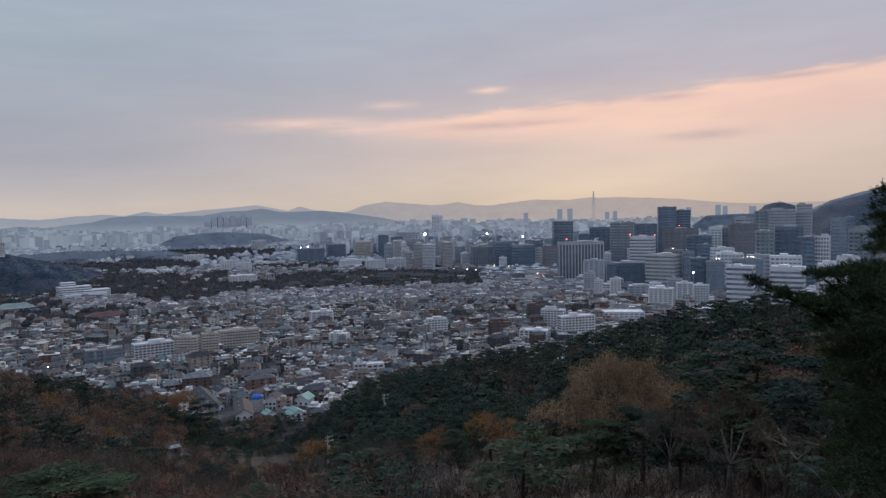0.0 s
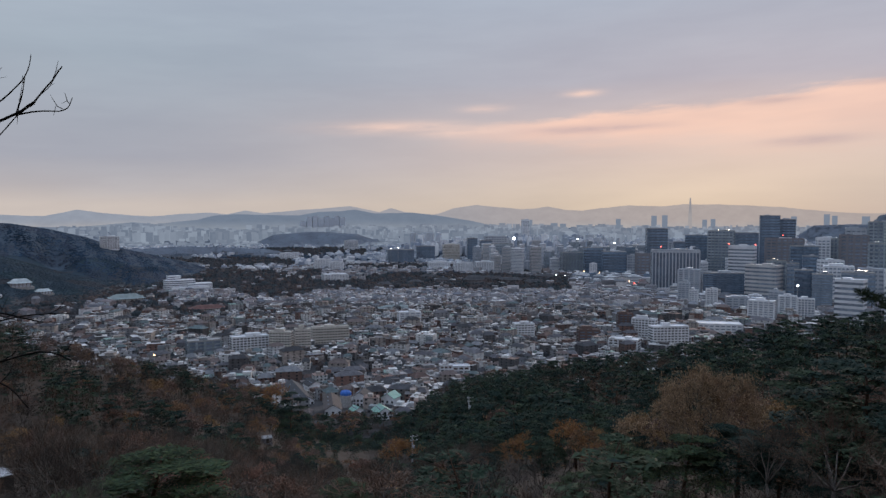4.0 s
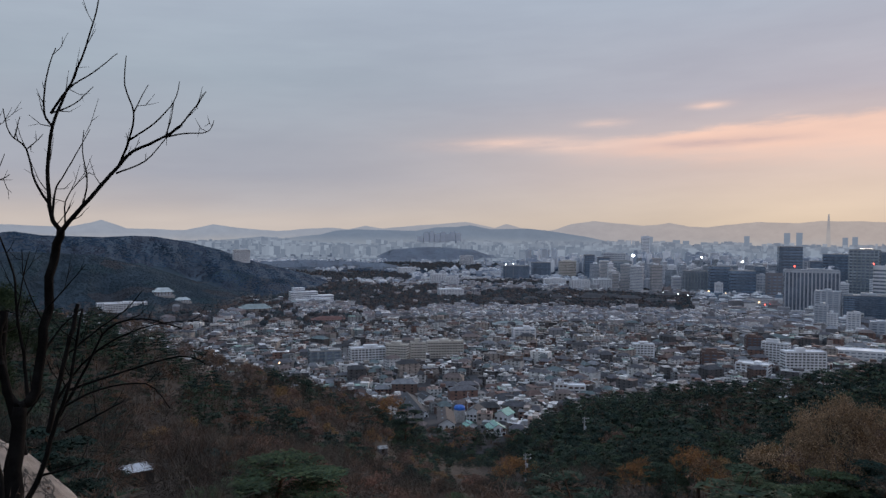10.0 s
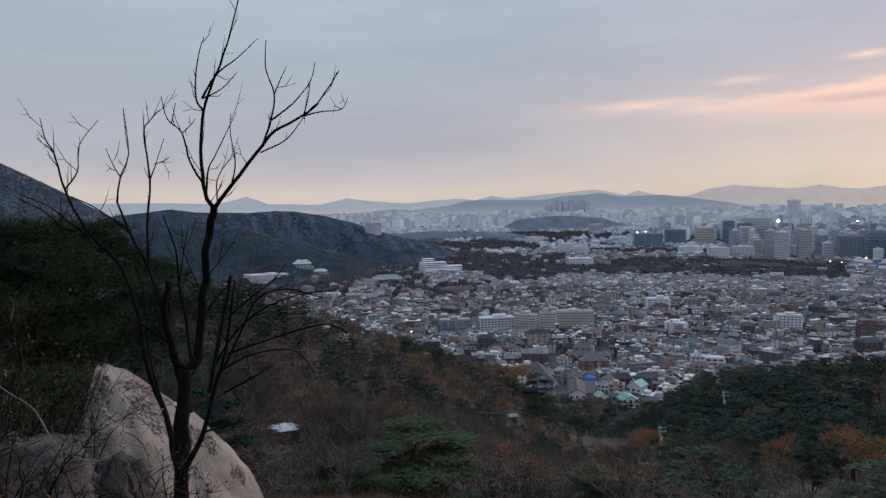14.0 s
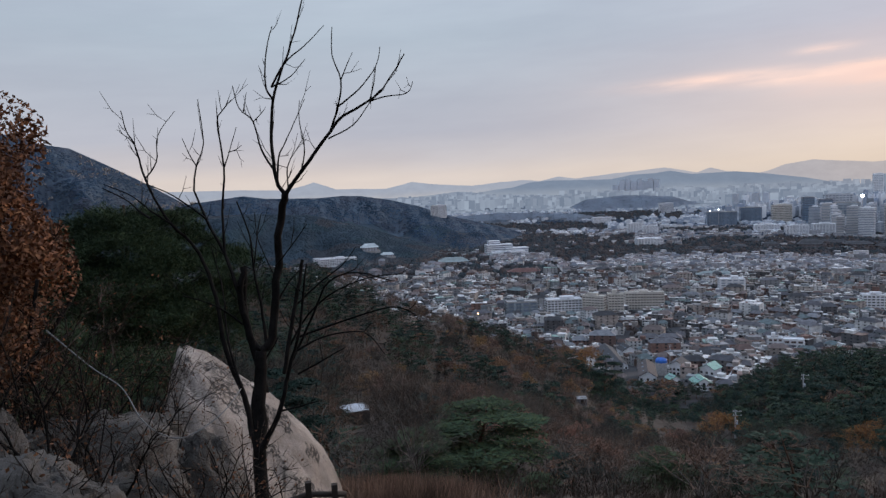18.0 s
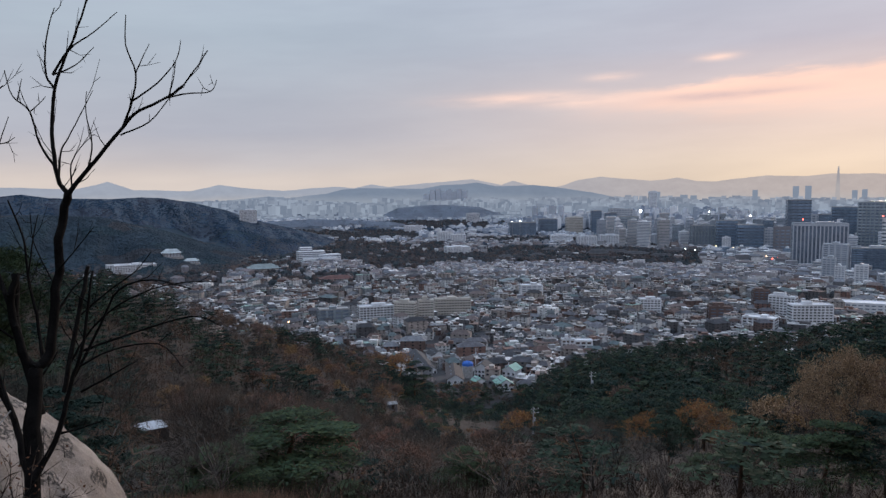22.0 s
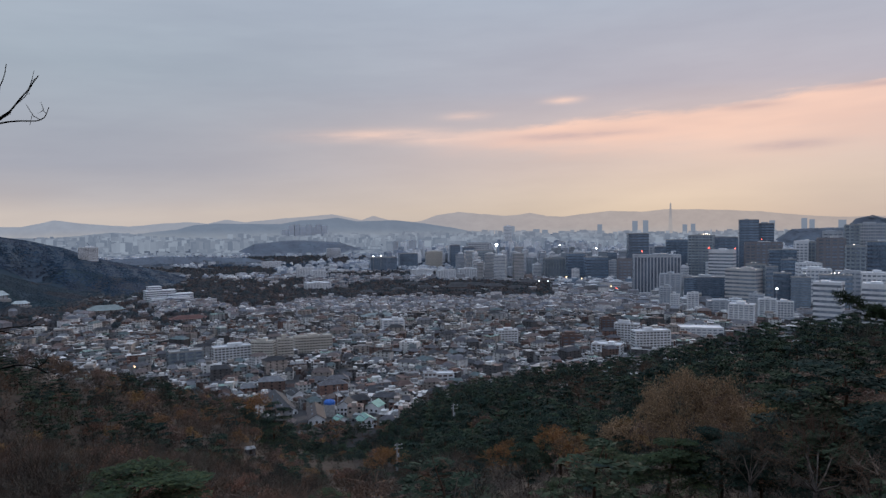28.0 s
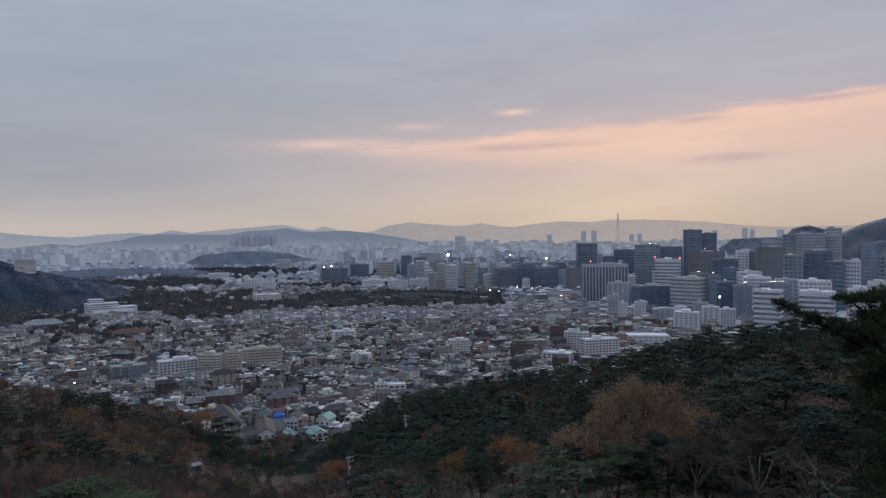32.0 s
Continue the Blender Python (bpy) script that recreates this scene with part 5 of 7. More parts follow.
        for key, op, args in calls[:None if dd < 1500 else 2]:
            lx, ly, lz, ww, ddp, hh = args
            px, py = x + c * lx - s * ly, y + s * lx + c * ly
            if op == "box":
                pile.box(px, py, z + lz, ww, ddp, hh, turn, slot[key])
            else:
                pile.gable(px, py, z + lz, ww, ddp, hh, turn, slot[key])
        if dd < 1250:
            for wx, wz in wins:
                for side in (0, 1):
                    lx, ly = (wx, -dp / 2 - 0.02) if side == 0 else (-w / 2 - 0.02, wx * dp / w)
                    px, py = x + c * lx - s * ly, y + s * lx + c * ly
                    t2 = turn + side * math.pi / 2
                    cc, ss = math.cos(t2) * 0.85, math.sin(t2) * 0.85
                    pile.solid([(px - cc, py - ss, z + wz), (px + cc, py + ss, z + wz), (px + cc, py + ss, z + wz + 1.3), (px - cc, py - ss, z + wz + 1.3)], [(0, 1, 2, 3)], 3)
    tagged(new("town_houses", near.mesh("town_houses", walls_mats)), "dense quarter of low flat-roofed and tiled houses", "houses", kind="stuff")
    tagged(new("far_town_houses", far.mesh("far_town_houses", [FAR_HOUSE, FAR_ROOFS, HAZED_TILES, PANE])), "distant quarter of crowded pale roofs", "houses", kind="stuff")


def build_far_city():
    """Estates of pale slabs in rows and single towers, crowding towards the horizon."""
    rs = random.Random(9)
    p, q = Pile(), Pile()
    for _ in range(2100):
        az0, d0 = rs.uniform(-38, 48), math.sqrt(rs.uniform(2150**2, 4420**2))
        if d0 < 2500 and rs.random() < 0.6:
            continue
        x0, y0, _ = spot(az0, d0)
        tall = noise.noise(Vector((x0 * 0.0016, y0 * 0.0016, 2.0)))
        right = max(0.0, min(1.0, (14 - az0) / 30))
        h0 = rs.uniform(9, 20) + (rs.uniform(12, 48) if rs.random() < 0.3 + 0.45 * right + tall * 0.6 else 0)
        h0 *= 1 - 0.4 * max(0, (d0 - 3200) / 1200)
        if (d0 < 2750 and az0 > 1) or (8 < az0 < 34 and d0 < 3450):
            h0 = rs.uniform(6, 14)
        turn, w0, gap = radians(az0) + rs.uniform(-0.7, 0.7), rs.uniform(10, 34), rs.uniform(20, 44)
        for k in range(rs.randint(2, 8)):
            u, v = (k % 4 - 1.5) * (w0 + gap * 0.5) + rs.uniform(-4, 4), (k // 4) * gap + rs.uniform(-4, 4)
            x, y = x0 + math.cos(turn) * u - math.sin(turn) * v, y0 + math.sin(turn) * u + math.cos(turn) * v
            az, d = bearing(x, y)
            if not 2150 < d < 4430 or float(hills(np.array(az), np.array(d))) > float(plain(d)) + 8 or in_park(az, d) or not free(x, y, 20):
                continue
            z, h, w, dp = float(plain(d)), h0 * rs.uniform(0.82, 1.12), w0 * rs.uniform(0.7, 1.1), rs.uniform(9, 16)
            pile = p if d < 3250 else q
            pile.box(x, y, z - 4, w, dp, h + 4, turn, 0)
            if d < 3250:
                pile.box(x, y, z + h, w * 0.35, dp * 0.5, rs.uniform(1.5, 4), turn, 0)
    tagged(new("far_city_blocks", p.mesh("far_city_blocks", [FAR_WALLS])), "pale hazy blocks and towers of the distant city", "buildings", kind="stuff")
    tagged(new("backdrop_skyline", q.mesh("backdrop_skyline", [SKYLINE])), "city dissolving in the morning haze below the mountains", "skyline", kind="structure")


def build_centre():
    """Mid-rise offices that fill the centre between the towers."""
    rs = random.Random(15)
    p = Pile()
    made = 0
    for _ in range(2600):
        az, d = rs.uniform(-34, 3), rs.uniform(1380, 2700)
        x, y, _ = spot(az, d)
        if made > 420 or az > -4 and d < 2000 or az > -12 and d < 1750 or in_park(az, d) or not free(x, y, 14) or float(slope(az, d)) > 1:
            continue
        h = min(rs.uniform(22, 80) if d > 1950 else rs.uniform(8, 20), H + d * float(tan(-1.6 if az > -20 else -1.2)))
        w, dp, t = rs.uniform(14, 34), rs.uniform(12, 22), radians(az) + rs.choice((0.1, 0.35, -0.2)) + rs.uniform(-0.1, 0.1)
        TAKEN.append((x, y, 0.5 * w))
        made += 1
        tone = rs.choice((0, 0, 1, 2, 3, 4))
        p.box(x, y, -3, w, dp, h + 3, t, tone)
        p.box(x, y, h, w * 0.4, dp * 0.5, rs.uniform(2, 5), t, 0)
        for i in range(int(h / 4.2)):
            p.box(x, y, 1.6 + i * 4.2, w + 0.2, dp + 0.2, 1.9, t, 5, True)
    tagged(new("centre_blocks", p.mesh("centre_blocks", [WHITE, PALE, BEIGE, GREYG, BLUEG, HAZEG])), "crowded mid-rise offices of the city centre", "buildings", kind="stuff")


build_centre()
build_houses()
build_far_city()
plant_woods()


def far_tower(az, el, dist, w, label, tip=0.25, mat=SKYLINE):
    root = tagged(new("far_tower"), label, "tower")
    z0 = float(ground(az, dist))
    root.matrix_basis = Matrix.Translation(spot(az, dist, z0))
    h = H + dist * float(tan(el)) - z0
    p = Pile()
    p.box(0, 0, -4, w, w, h * 0.55 + 4, 0.4, 0, False, 1 - (1 - tip) * 0.45)
    part("shaft", p.mesh("shaft", [mat]), root)
    q = Pile()
    k = 1 - (1 - tip) * 0.45
    q.box(0, 0, h * 0.55, w * k, w * k, h * 0.45, 0.4, 0, False, tip / k)
    part("top", q.mesh("top", [mat]), root)


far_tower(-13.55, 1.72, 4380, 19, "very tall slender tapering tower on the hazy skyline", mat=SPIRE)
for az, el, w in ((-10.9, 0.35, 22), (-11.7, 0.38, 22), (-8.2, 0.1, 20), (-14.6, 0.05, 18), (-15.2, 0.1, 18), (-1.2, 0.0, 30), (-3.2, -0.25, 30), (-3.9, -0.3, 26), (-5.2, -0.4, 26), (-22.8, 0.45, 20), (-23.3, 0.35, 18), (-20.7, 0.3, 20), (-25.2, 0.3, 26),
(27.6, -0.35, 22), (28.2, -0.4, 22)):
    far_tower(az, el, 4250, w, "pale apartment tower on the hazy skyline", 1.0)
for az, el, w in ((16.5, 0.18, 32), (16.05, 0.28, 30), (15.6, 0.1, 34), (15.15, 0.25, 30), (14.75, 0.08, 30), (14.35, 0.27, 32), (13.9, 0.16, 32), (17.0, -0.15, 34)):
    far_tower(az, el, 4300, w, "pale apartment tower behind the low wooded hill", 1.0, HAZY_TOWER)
landmark(31.1, 2165, 47, 19, 34, 8, "slabw")

# ---------------------------------------------------------------- houses at the foot of the valley


def gable_house(az, d, w, dep, h, turn, roof_mat, label, rows=2, cols=4):
    """White gabled house: walls with gable ends, two roof slopes with eaves, framed windows."""
    root = tagged(new("gabled_house"), label, "house")
    root.matrix_basis = Matrix.Translation(spot(az, d, float(ground(az, d)))) @ Matrix.Rotation(radians(az + turn), 4, "Z")
    rise = w * 0.3
    p = Pile()
    pts = [(-w / 2, -dep / 2, -4), (w / 2, -dep / 2, -4), (w / 2, dep / 2, -4), (-w / 2, dep / 2, -4), (-w / 2, -dep / 2, h), (w / 2, -dep / 2, h), (w / 2, dep / 2, h), (-w / 2, dep / 2, h), (0, -dep / 2, h + rise), (0, dep / 2, h + rise)]
    p.solid(pts, [(0, 1, 5, 8, 4), (1, 2, 6, 5), (2, 3, 7, 9, 6), (3, 0, 4, 7), (4, 8, 9, 7), (8, 5, 6, 9)], 0)
    part("wall", p.mesh("wall", [WHITE]), root)
    for s in (-1, 1):
        q = Pile()
        a, b = Vector((s * (w / 2 + 0.8), 0, h - 0.45)), Vector((0, 0, h + rise + 0.1))
        up = Vector((0, 0, 0.3))
        ps = [tuple(v + Vector((0, e, 0))) for e in (-dep / 2 - 0.6, dep / 2 + 0.6) for v in (a, b, b + up, a + up)]
        q.solid(ps, [(0, 1, 2, 3), (7, 6, 5, 4), (3, 2, 6, 7), (4, 5, 1, 0), (0, 3, 7, 4), (1, 5, 6, 2)], 0)
        part("roof_slope", q.mesh("roof_slope", [roof_mat]), root)
    f = Pile()
    f.box(0, 0, 0, 1.6, 0.16, 1.6, 0, 0, True)
    pane = f.mesh("window", [PANE])
    for r in range(rows):
        for c in range(cols):
            x = -w * 0.38 + c * w * 0.76 / (cols - 1)
            part("window", pane, root, at=Matrix.Translation((x, -dep / 2 - 0.05, 0.9 + r * 2.9)))
    for r in range(rows):
        n = max(3, int(dep / 4.5))
        for c in range(n):
            part("window", pane, root, at=Matrix.Translation((-w / 2 - 0.05, -dep * 0.42 + c * dep * 0.84 / (n - 1), 0.9 + r * 2.9)) @ Matrix.Rotation(math.pi / 2, 4, "Z"))
    for k in range(3):
        s = Pile()
        s.box(0, 0, 0, 1.0, 1.4, 0.5, 0, 0, True)
        part("skylight", s.mesh("skylight", [SKYG]), root, at=Matrix.Translation((-w * 0.25, -dep * 0.3 + k * dep * 0.3, h + rise * 0.5 + 0.25)))
    return root


BROWN_ROOF = stuff("brown_roof_tiles", (0.075, 0.064, 0.063), 0.2, 0.4, 9, 0.8)
SLATE = stuff("slate_roof", (0.045, 0.047, 0.053), 0.2, 0.4, 9, 0.75)
DULL_GREEN = stuff("dull_green_roof", (0.07, 0.105, 0.1), 0.2, 0.4, 9, 0.7)
gable_house(17.43, 573, 12, 60, 6.6, 11.3, SLATE, "long white two-storey gabled house with a slate roof", 2, 4)
gable_house(14.75, 492, 11, 34, 6.6, 2, BROWN_ROOF, "white gabled house with a brown roof and skylights", 2, 3)
gable_house(12.34, 533, 11, 14, 7.6, -14, SLATE, "white house with a dark gabled roof", 2, 4)
gable_house(16.3, 612, 12, 16, 8, 20, SLATE, "white house with a dark gabled roof", 2, 4)
gable_house(19.4, 585, 12, 34, 5, 10, DULL_GREEN, "low house with a long dull green gabled roof", 1, 3)
gable_house(10.7, 455, 10, 11, 5, 18, GREEN, "small house with a sea-green metal roof", 2, 3)
gable_house(10.0, 520, 10, 12, 7.5, -25, GREEN, "house with a sea-green metal roof", 2, 3)
gable_house(12.78, 478, 6.5, 7, 3.6, 30, GREEN, "shed with a pale green metal roof", 1, 2)


def tarp_tank(az, d):
    """A round roof tank under a blue sheet on a small flat house."""
    root = tagged(new("tarpaulin_cover"), "bright blue tarpaulin over a round rooftop frame", "tarpaulin")
    root.matrix_basis = Matrix.Translation(spot(az, d, float(ground(az, d)) + 9.5))
    v, f = [], []
    n = 20
    for z, r in ((-12, 4.3), (0, 4.3), (1.6, 4.2), (2.6, 3.3), (3.1, 1.6)):
        v += [(r * math.cos(6.283 * k / n) * (1 + 0.03 * math.sin(k * 5)), r * math.sin(6.283 * k / n), z + 0.12 * math.sin(k * 2.3)) for k in range(n)]
    for i in range(4):
        f += [(i * n + k, i * n + (k + 1) % n, (i + 1) * n + (k + 1) % n, (i + 1) * n + k) for k in range(n)]
    f.append(tuple(4 * n + k for k in range(n)))
    part("sheet", mesh("sheet", v, f[20:], [TARP]), root)
    part("drum", mesh("drum", v, f[:20], [CONCRETE]), root, "grey concrete drum")


tarp_tank(13.65, 520)


def valley_trees():
    """Pines and bare trees between the forest's edge and the first houses."""
    rs = np.random.RandomState(31)
    firsts = {}
    for _ in range(205):
        az, d = rs.uniform(8.5, 20.5), rs.uniform(378, 472)
        x, y, _ = spot(az, d)
        if not free(x, y, -1.0):
            continue
        z, kind, k = float(ground(az, d)), ("pine", "bare", "pine", "oak")[rs.randint(4)], rs.randint(4)
        h = min(rs.uniform(4.5, 8.0), H + d * float(tan(-15.4)) - z + rs.uniform(0, 1.0))
        if h < 2.5:
            continue
        m = upright(az, d, z, h / (9.0 if kind == "pine" else 8.0), rs.uniform(0, 6.28), 1.35)
        if (kind, k) in firsts:
            copy_thing(firsts[kind, k], Matrix.Identity(4)).matrix_basis = m
        else:
            firsts[kind, k] = tree_thing(kind, PLAIN[kind][k], h)
            firsts[kind, k].matrix_basis = m


valley_trees()


def utility_pole(az, d, top_el, label="concrete utility pole with two crossarms among the trees"):
    root = tagged(new("utility_pole"), label, "utility pole")
    z = float(ground(az, d))
    h = H + d * float(tan(top_el)) - z
    root.matrix_basis = Matrix.Translation(spot(az, d, z)) @ Matrix.Rotation(radians(az + 20), 4, "Z")
    part("shaft", mesh("shaft", *tube([(0, 0, -1), (0, 0, h)], [0.24, 0.15], 8), [CONCRETE]), root)
    for k in (0.6, 1.7):
        arm = Pile()
        arm.box(0.5, 0, h - k, 2.4, 0.14, 0.14, 0, 0, True)
        part("crossarm", arm.mesh("crossarm", [CONCRETE]), root)
        for x in (-0.5, 0.4, 1.5):
            part("insulator", mesh("insulator", *tube([(x, 0, h - k + 0.12), (x, 0, h - k + 0.42)], [0.07, 0.05], 6), [WHITE]), root)
    part("transformer", mesh("transformer", *tube([(0.42, 0, h - 4), (0.42, 0, h - 3)], [0.28, 0.28], 10), [PALE]), root)
    return root


utility_pole(8.24, 200, -17.15)
utility_pole(3.6, 230, -14.2)
utility_pole(-5.2, 190, -12.5, "slim utility pole rising from the pines")
utility_pole(13.0, 500, -12.6, "white lamp pole beside the blue tarpaulin")


def hut(az, d, w, label, roof_mat, wall_mat, el):
    root = tagged(new("hut"), label, "hut")
    z = H + d * float(tan(el)) - 2.6
    z = max(z, float(ground(az, d)))
    root.matrix_basis = Matrix.Translation(spot(az, d, z)) @ Matrix.Rotation(radians(az + 12), 4, "Z")
    p = Pile()
    p.box(0, 0, -4, w, w * 0.7, 6)
    part("wall", p.mesh("wall", [wall_mat]), root)
    q = Pile()
    q.gable(0, 0, 2.0, w + 0.6, w * 0.7 + 0.6, 0.75, 0, 0, 0.12)
    part("roof", q.mesh("roof", [roof_mat]), root)
    e = Pile()
    e.box(0, -w * 0.35 - 0.03, 0.2, 1.0, 0.08, 1.5, 0, 0, True)
    part("door", e.mesh("door", [TIMBER]), root)


hut(38.55, 105, 3.8, "small hut with a pale metal roof among the trees", WHITE, TIMBER, -17.4)
hut(19.9, 250, 3.2, "weathered grey hut in the valley", CONCRETE, BROWN, -16.9)


def hall(az, d, w, dep, h, roof_mat, wall_mat, label):
    """A hall with a broad hipped roof whose eaves lift at the corners, on a low base."""
    root = tagged(new("palace_hall"), label, "hall")
    root.matrix_basis = Matrix.Translation(spot(az, d, float(ground(az, d)))) @ Matrix.Rotation(radians(az + 8), 4, "Z")
    b = Pile()
    b.box(0, 0, -4, w * 1.1, dep * 1.2, 5.2)
    part("base", b.mesh("base", [CONCRETE]), root)
    p = Pile()
    p.box(0, 0, 1.204, w * 0.86, dep * 0.8, h * 0.45)
    part("wall", p.mesh("wall", [wall_mat]), root)
    rows, ncol, v, f = ((1.0, h * 0.45 + 1.0), (0.72, h * 0.62), (0.45, h * 0.85), (0.12, h * 1.05)), 9, [], []
    for k, z in rows:
        for s in range(4):
            for i in range(ncol):
                u = -1 + 2 * i / ncol
                x, y = ((u, -1), (1, u), (-u, 1), (-1, -u))[s]
                lift = 0.09 * h * abs(u) ** 3 * k
                v.append((x * w / 2 * (0.45 + 0.55 * k), y * dep / 2 * k, z + lift))
    n = 4 * ncol
    for r in range(3):
        f += [(r * n + i, r * n + (i + 1) % n, (r + 1) * n + (i + 1) % n, (r + 1) * n + i) for i in range(n)]
    f += [tuple(3 * n + i for i in range(n)), tuple(reversed(range(n)))]
    part("roof", mesh("roof", v, f, [roof_mat]), root)
    for i in range(6):
        c = Pile()
        c.box(-w * 0.4 + i * w * 0.16, -dep * 0.43, 1.204, 0.8, 0.8, h * 0.45)
        part("column", c.mesh("column", [BRICK]), root)


HALL_ROOF = stuff("grey_roof_tiles", (0.07, 0.073, 0.08), 0.2, 0.1, 9, 0.8)
JADE_ROOF = stuff("jade_roof_tiles", (0.2, 0.245, 0.25), 0.15, 0.1, 9, 0.6)
for az, d, w, dep, h in ((3.2, 1700, 52, 24, 20), (0.2, 1760, 60, 20, 12), (-1.6, 1720, 46, 18, 11), (5.8, 1740, 40, 18, 11), (8.0, 1690, 36, 16, 10), (1.8, 1820, 70, 18, 10), (-2.5, 1880, 50, 18, 13), (6.9, 1850, 48, 16, 10), (10.5, 1640, 34, 18, 10)):
    hall(az, d, w, dep, h, HALL_ROOF, BROWN, "palace hall with a broad dark tiled roof")
PALE_JADE = stuff("pale_jade_tiles", (0.42, 0.48, 0.5), 0.15, 0.1, 9, 0.6)
hall(36.8, 1570, 40, 20, 16, PALE_JADE, PALE, "white hall with a pale jade hipped roof")
hall(35.4, 1560, 32, 16, 10, PALE_JADE, PALE, "side hall with a pale jade hipped roof")
hall(30.0, 1430, 62, 40, 15, JADE_ROOF, BEIGE, "broad museum hall with a grey-green hipped roof")
hall(24.3, 1240, 60, 26, 11, stuff("red_roof", (0.15, 0.085, 0.078), 0.2, 0.1, 9, 0.85), BEIGE, "school hall with a dull red roof")
hall(9.6, 1190, 60, 26, 10, JADE_ROOF, BEIGE, "long hall with a grey-green roof")


def terraced(az, d):
    """White institute of stepped wings."""
    root = tagged(new("institute_building"), "large white building of stepped wings with window bands", "building")
    root.matrix_basis = Matrix.Translation(spot(az, d, float(ground(az, d)))) @ Matrix.Rotation(radians(az + 14), 4, "Z")
    for i, (x, y, w, dep, h) in enumerate(((-12, 0, 60, 26, 26), (26, -8, 52, 24, 18), (4, -22, 78, 18, 11), (-22, 6, 26, 18, 34))):
        p = Pile()
        p.box(x, y, -4, w, dep, h + 4)
        wing = part("wing", p.mesh("wing", [WHITE]), root)
        for z in np.arange(1.6, h - 2, 4.2):
            b = Pile()
            b.box(x, y, float(z), w + 0.2, dep + 0.2, 1.7, 0, 0, True)
            part("window_band", b.mesh("window_band", [DARKG]), wing)


terraced(25.9, 1600)


def mast(az, d, el):
    root = tagged(new("radio_mast"), "thin radio mast on the hill top", "mast")
    z = float(ground(az, d))
    h = H + d * float(tan(el)) - z
    root.matrix_basis = Matrix.Translation(spot(az, d, z))
    part("shaft", mesh("shaft", *tube([(0, 0, -2), (0, 0, h * 0.6), (0, 0, h)], [4, 2.2, 0.8], 6), [FAR_WALLS]), root)
    part("deck", mesh("deck", *tube([(0, 0, h * 0.45), (0, 0, h * 0.55)], [7, 7], 10), [FAR_WALLS]), root)


mast(-33.4, 3000, 2.1)


def lamp(az, el, d, r, mat, label):
    """A lit lamp head on a short post."""
    root = tagged(new("lit_lamp"), label, "lamp")
    at = sphere_point(az, el, d)
    z0 = float(ground(az, d))
    root.matrix_basis = Matrix.Translation((at.x, at.y, at.z))
    bm = bmesh.new()
    bmesh.ops.create_icosphere(bm, subdivisions=2, radius=r)
    me = bpy.data.meshes.new("lamp_head")
    bm.to_mesh(me)
    bm.free()
    me.materials.append(mat)
    part("lamp_head", me, root)
    part("post", mesh("post", *tube([(0, 0, min(z0 - at.z, -r)), (0, 0, -r * 0.9)], [r * 0.25, r * 0.2], 5), [CONCRETE]), root)


lamp(0.0, -1.5, 2600, 5.0, WHITE_LAMP, "dazzling white floodlit sign over the roofs")
for az, el, d, r, m in ((-5.05, -1.54, 2700, 2.6, WHITE_LAMP), (9.4, -2.3, 2500, 1.9, WHITE_LAMP), (10.0, -2.35, 2500, 1.7, WHITE_LAMP), (-7.92, -1.81, 2500, 3.0, WHITE_LAMP), (-16.22, -1.29, 2150, 2.2, WHITE_LAMP), (-21.04, -4.72, 1280, 1.6, WHITE_LAMP), (28.16, -10.2, 420, 0.4, WARM_LAMP)):
    lamp(az, el, d, r, m, "bright lamp among the roofs")
for az, el, d, r, m in ((-9.1, -4.8, 1750, 1.3, WARM_LAMP), (-9.5, -4.95, 1730, 1.5, RED_LAMP), (-9.85, -4.9, 1740, 1.3, RED_LAMP), (-9.5, -4.5, 1850, 1.3, WHITE_LAMP), (-8.7, -4.9, 1750, 1.1, WHITE_LAMP), (-5.6, -4.1, 1950, 1.5, WARM_LAMP), (-6.8, -4.2, 1930, 1.1, WARM_LAMP),
                        (-3.4, -4.4, 1900, 1.2, WHITE_LAMP), (-2.3, -4.3, 1950, 1.0, WHITE_LAMP), (-4.1, -4.45, 1900, 1.1, WHITE_LAMP), (-1.5, -4.0, 2050, 1.0, WARM_LAMP), (-7.5, -5.2, 1650, 1.0, WHITE_LAMP), (-11.6, -6.0, 1450, 0.9, WARM_LAMP), (-4.9, -6.3, 1350, 0.9, RED_LAMP)):
    lamp(az, el, d, r, m, "small street lamp lit in the dawn")
for az, el, d in ((-11.43, -2.05, 1650), (-16.34, -1.75, 1750), (-18.18, -1.8, 1740), (-20.0, -1.1, 2250)):
    lamp(az, el, d, 1.5, RED_LAMP, "red warning lamp on a roof edge")

# ---------------------------------------------------------------- beside the camera: tree, rocks, shrubs, pines
TREE_D = 7.0
STAND = Vector((-0.077, 0.129, 0.0))  # where the eye is while it looks at the tree
bare = tagged(new("young_bare_tree"), "slender dark leafless tree with forked limbs beside the rock", "tree")
bare.matrix_basis = Matrix.Translation(spot(46.6, TREE_D, float(ground(46.6, TREE_D))))
twig_rs = np.random.RandomState(21)


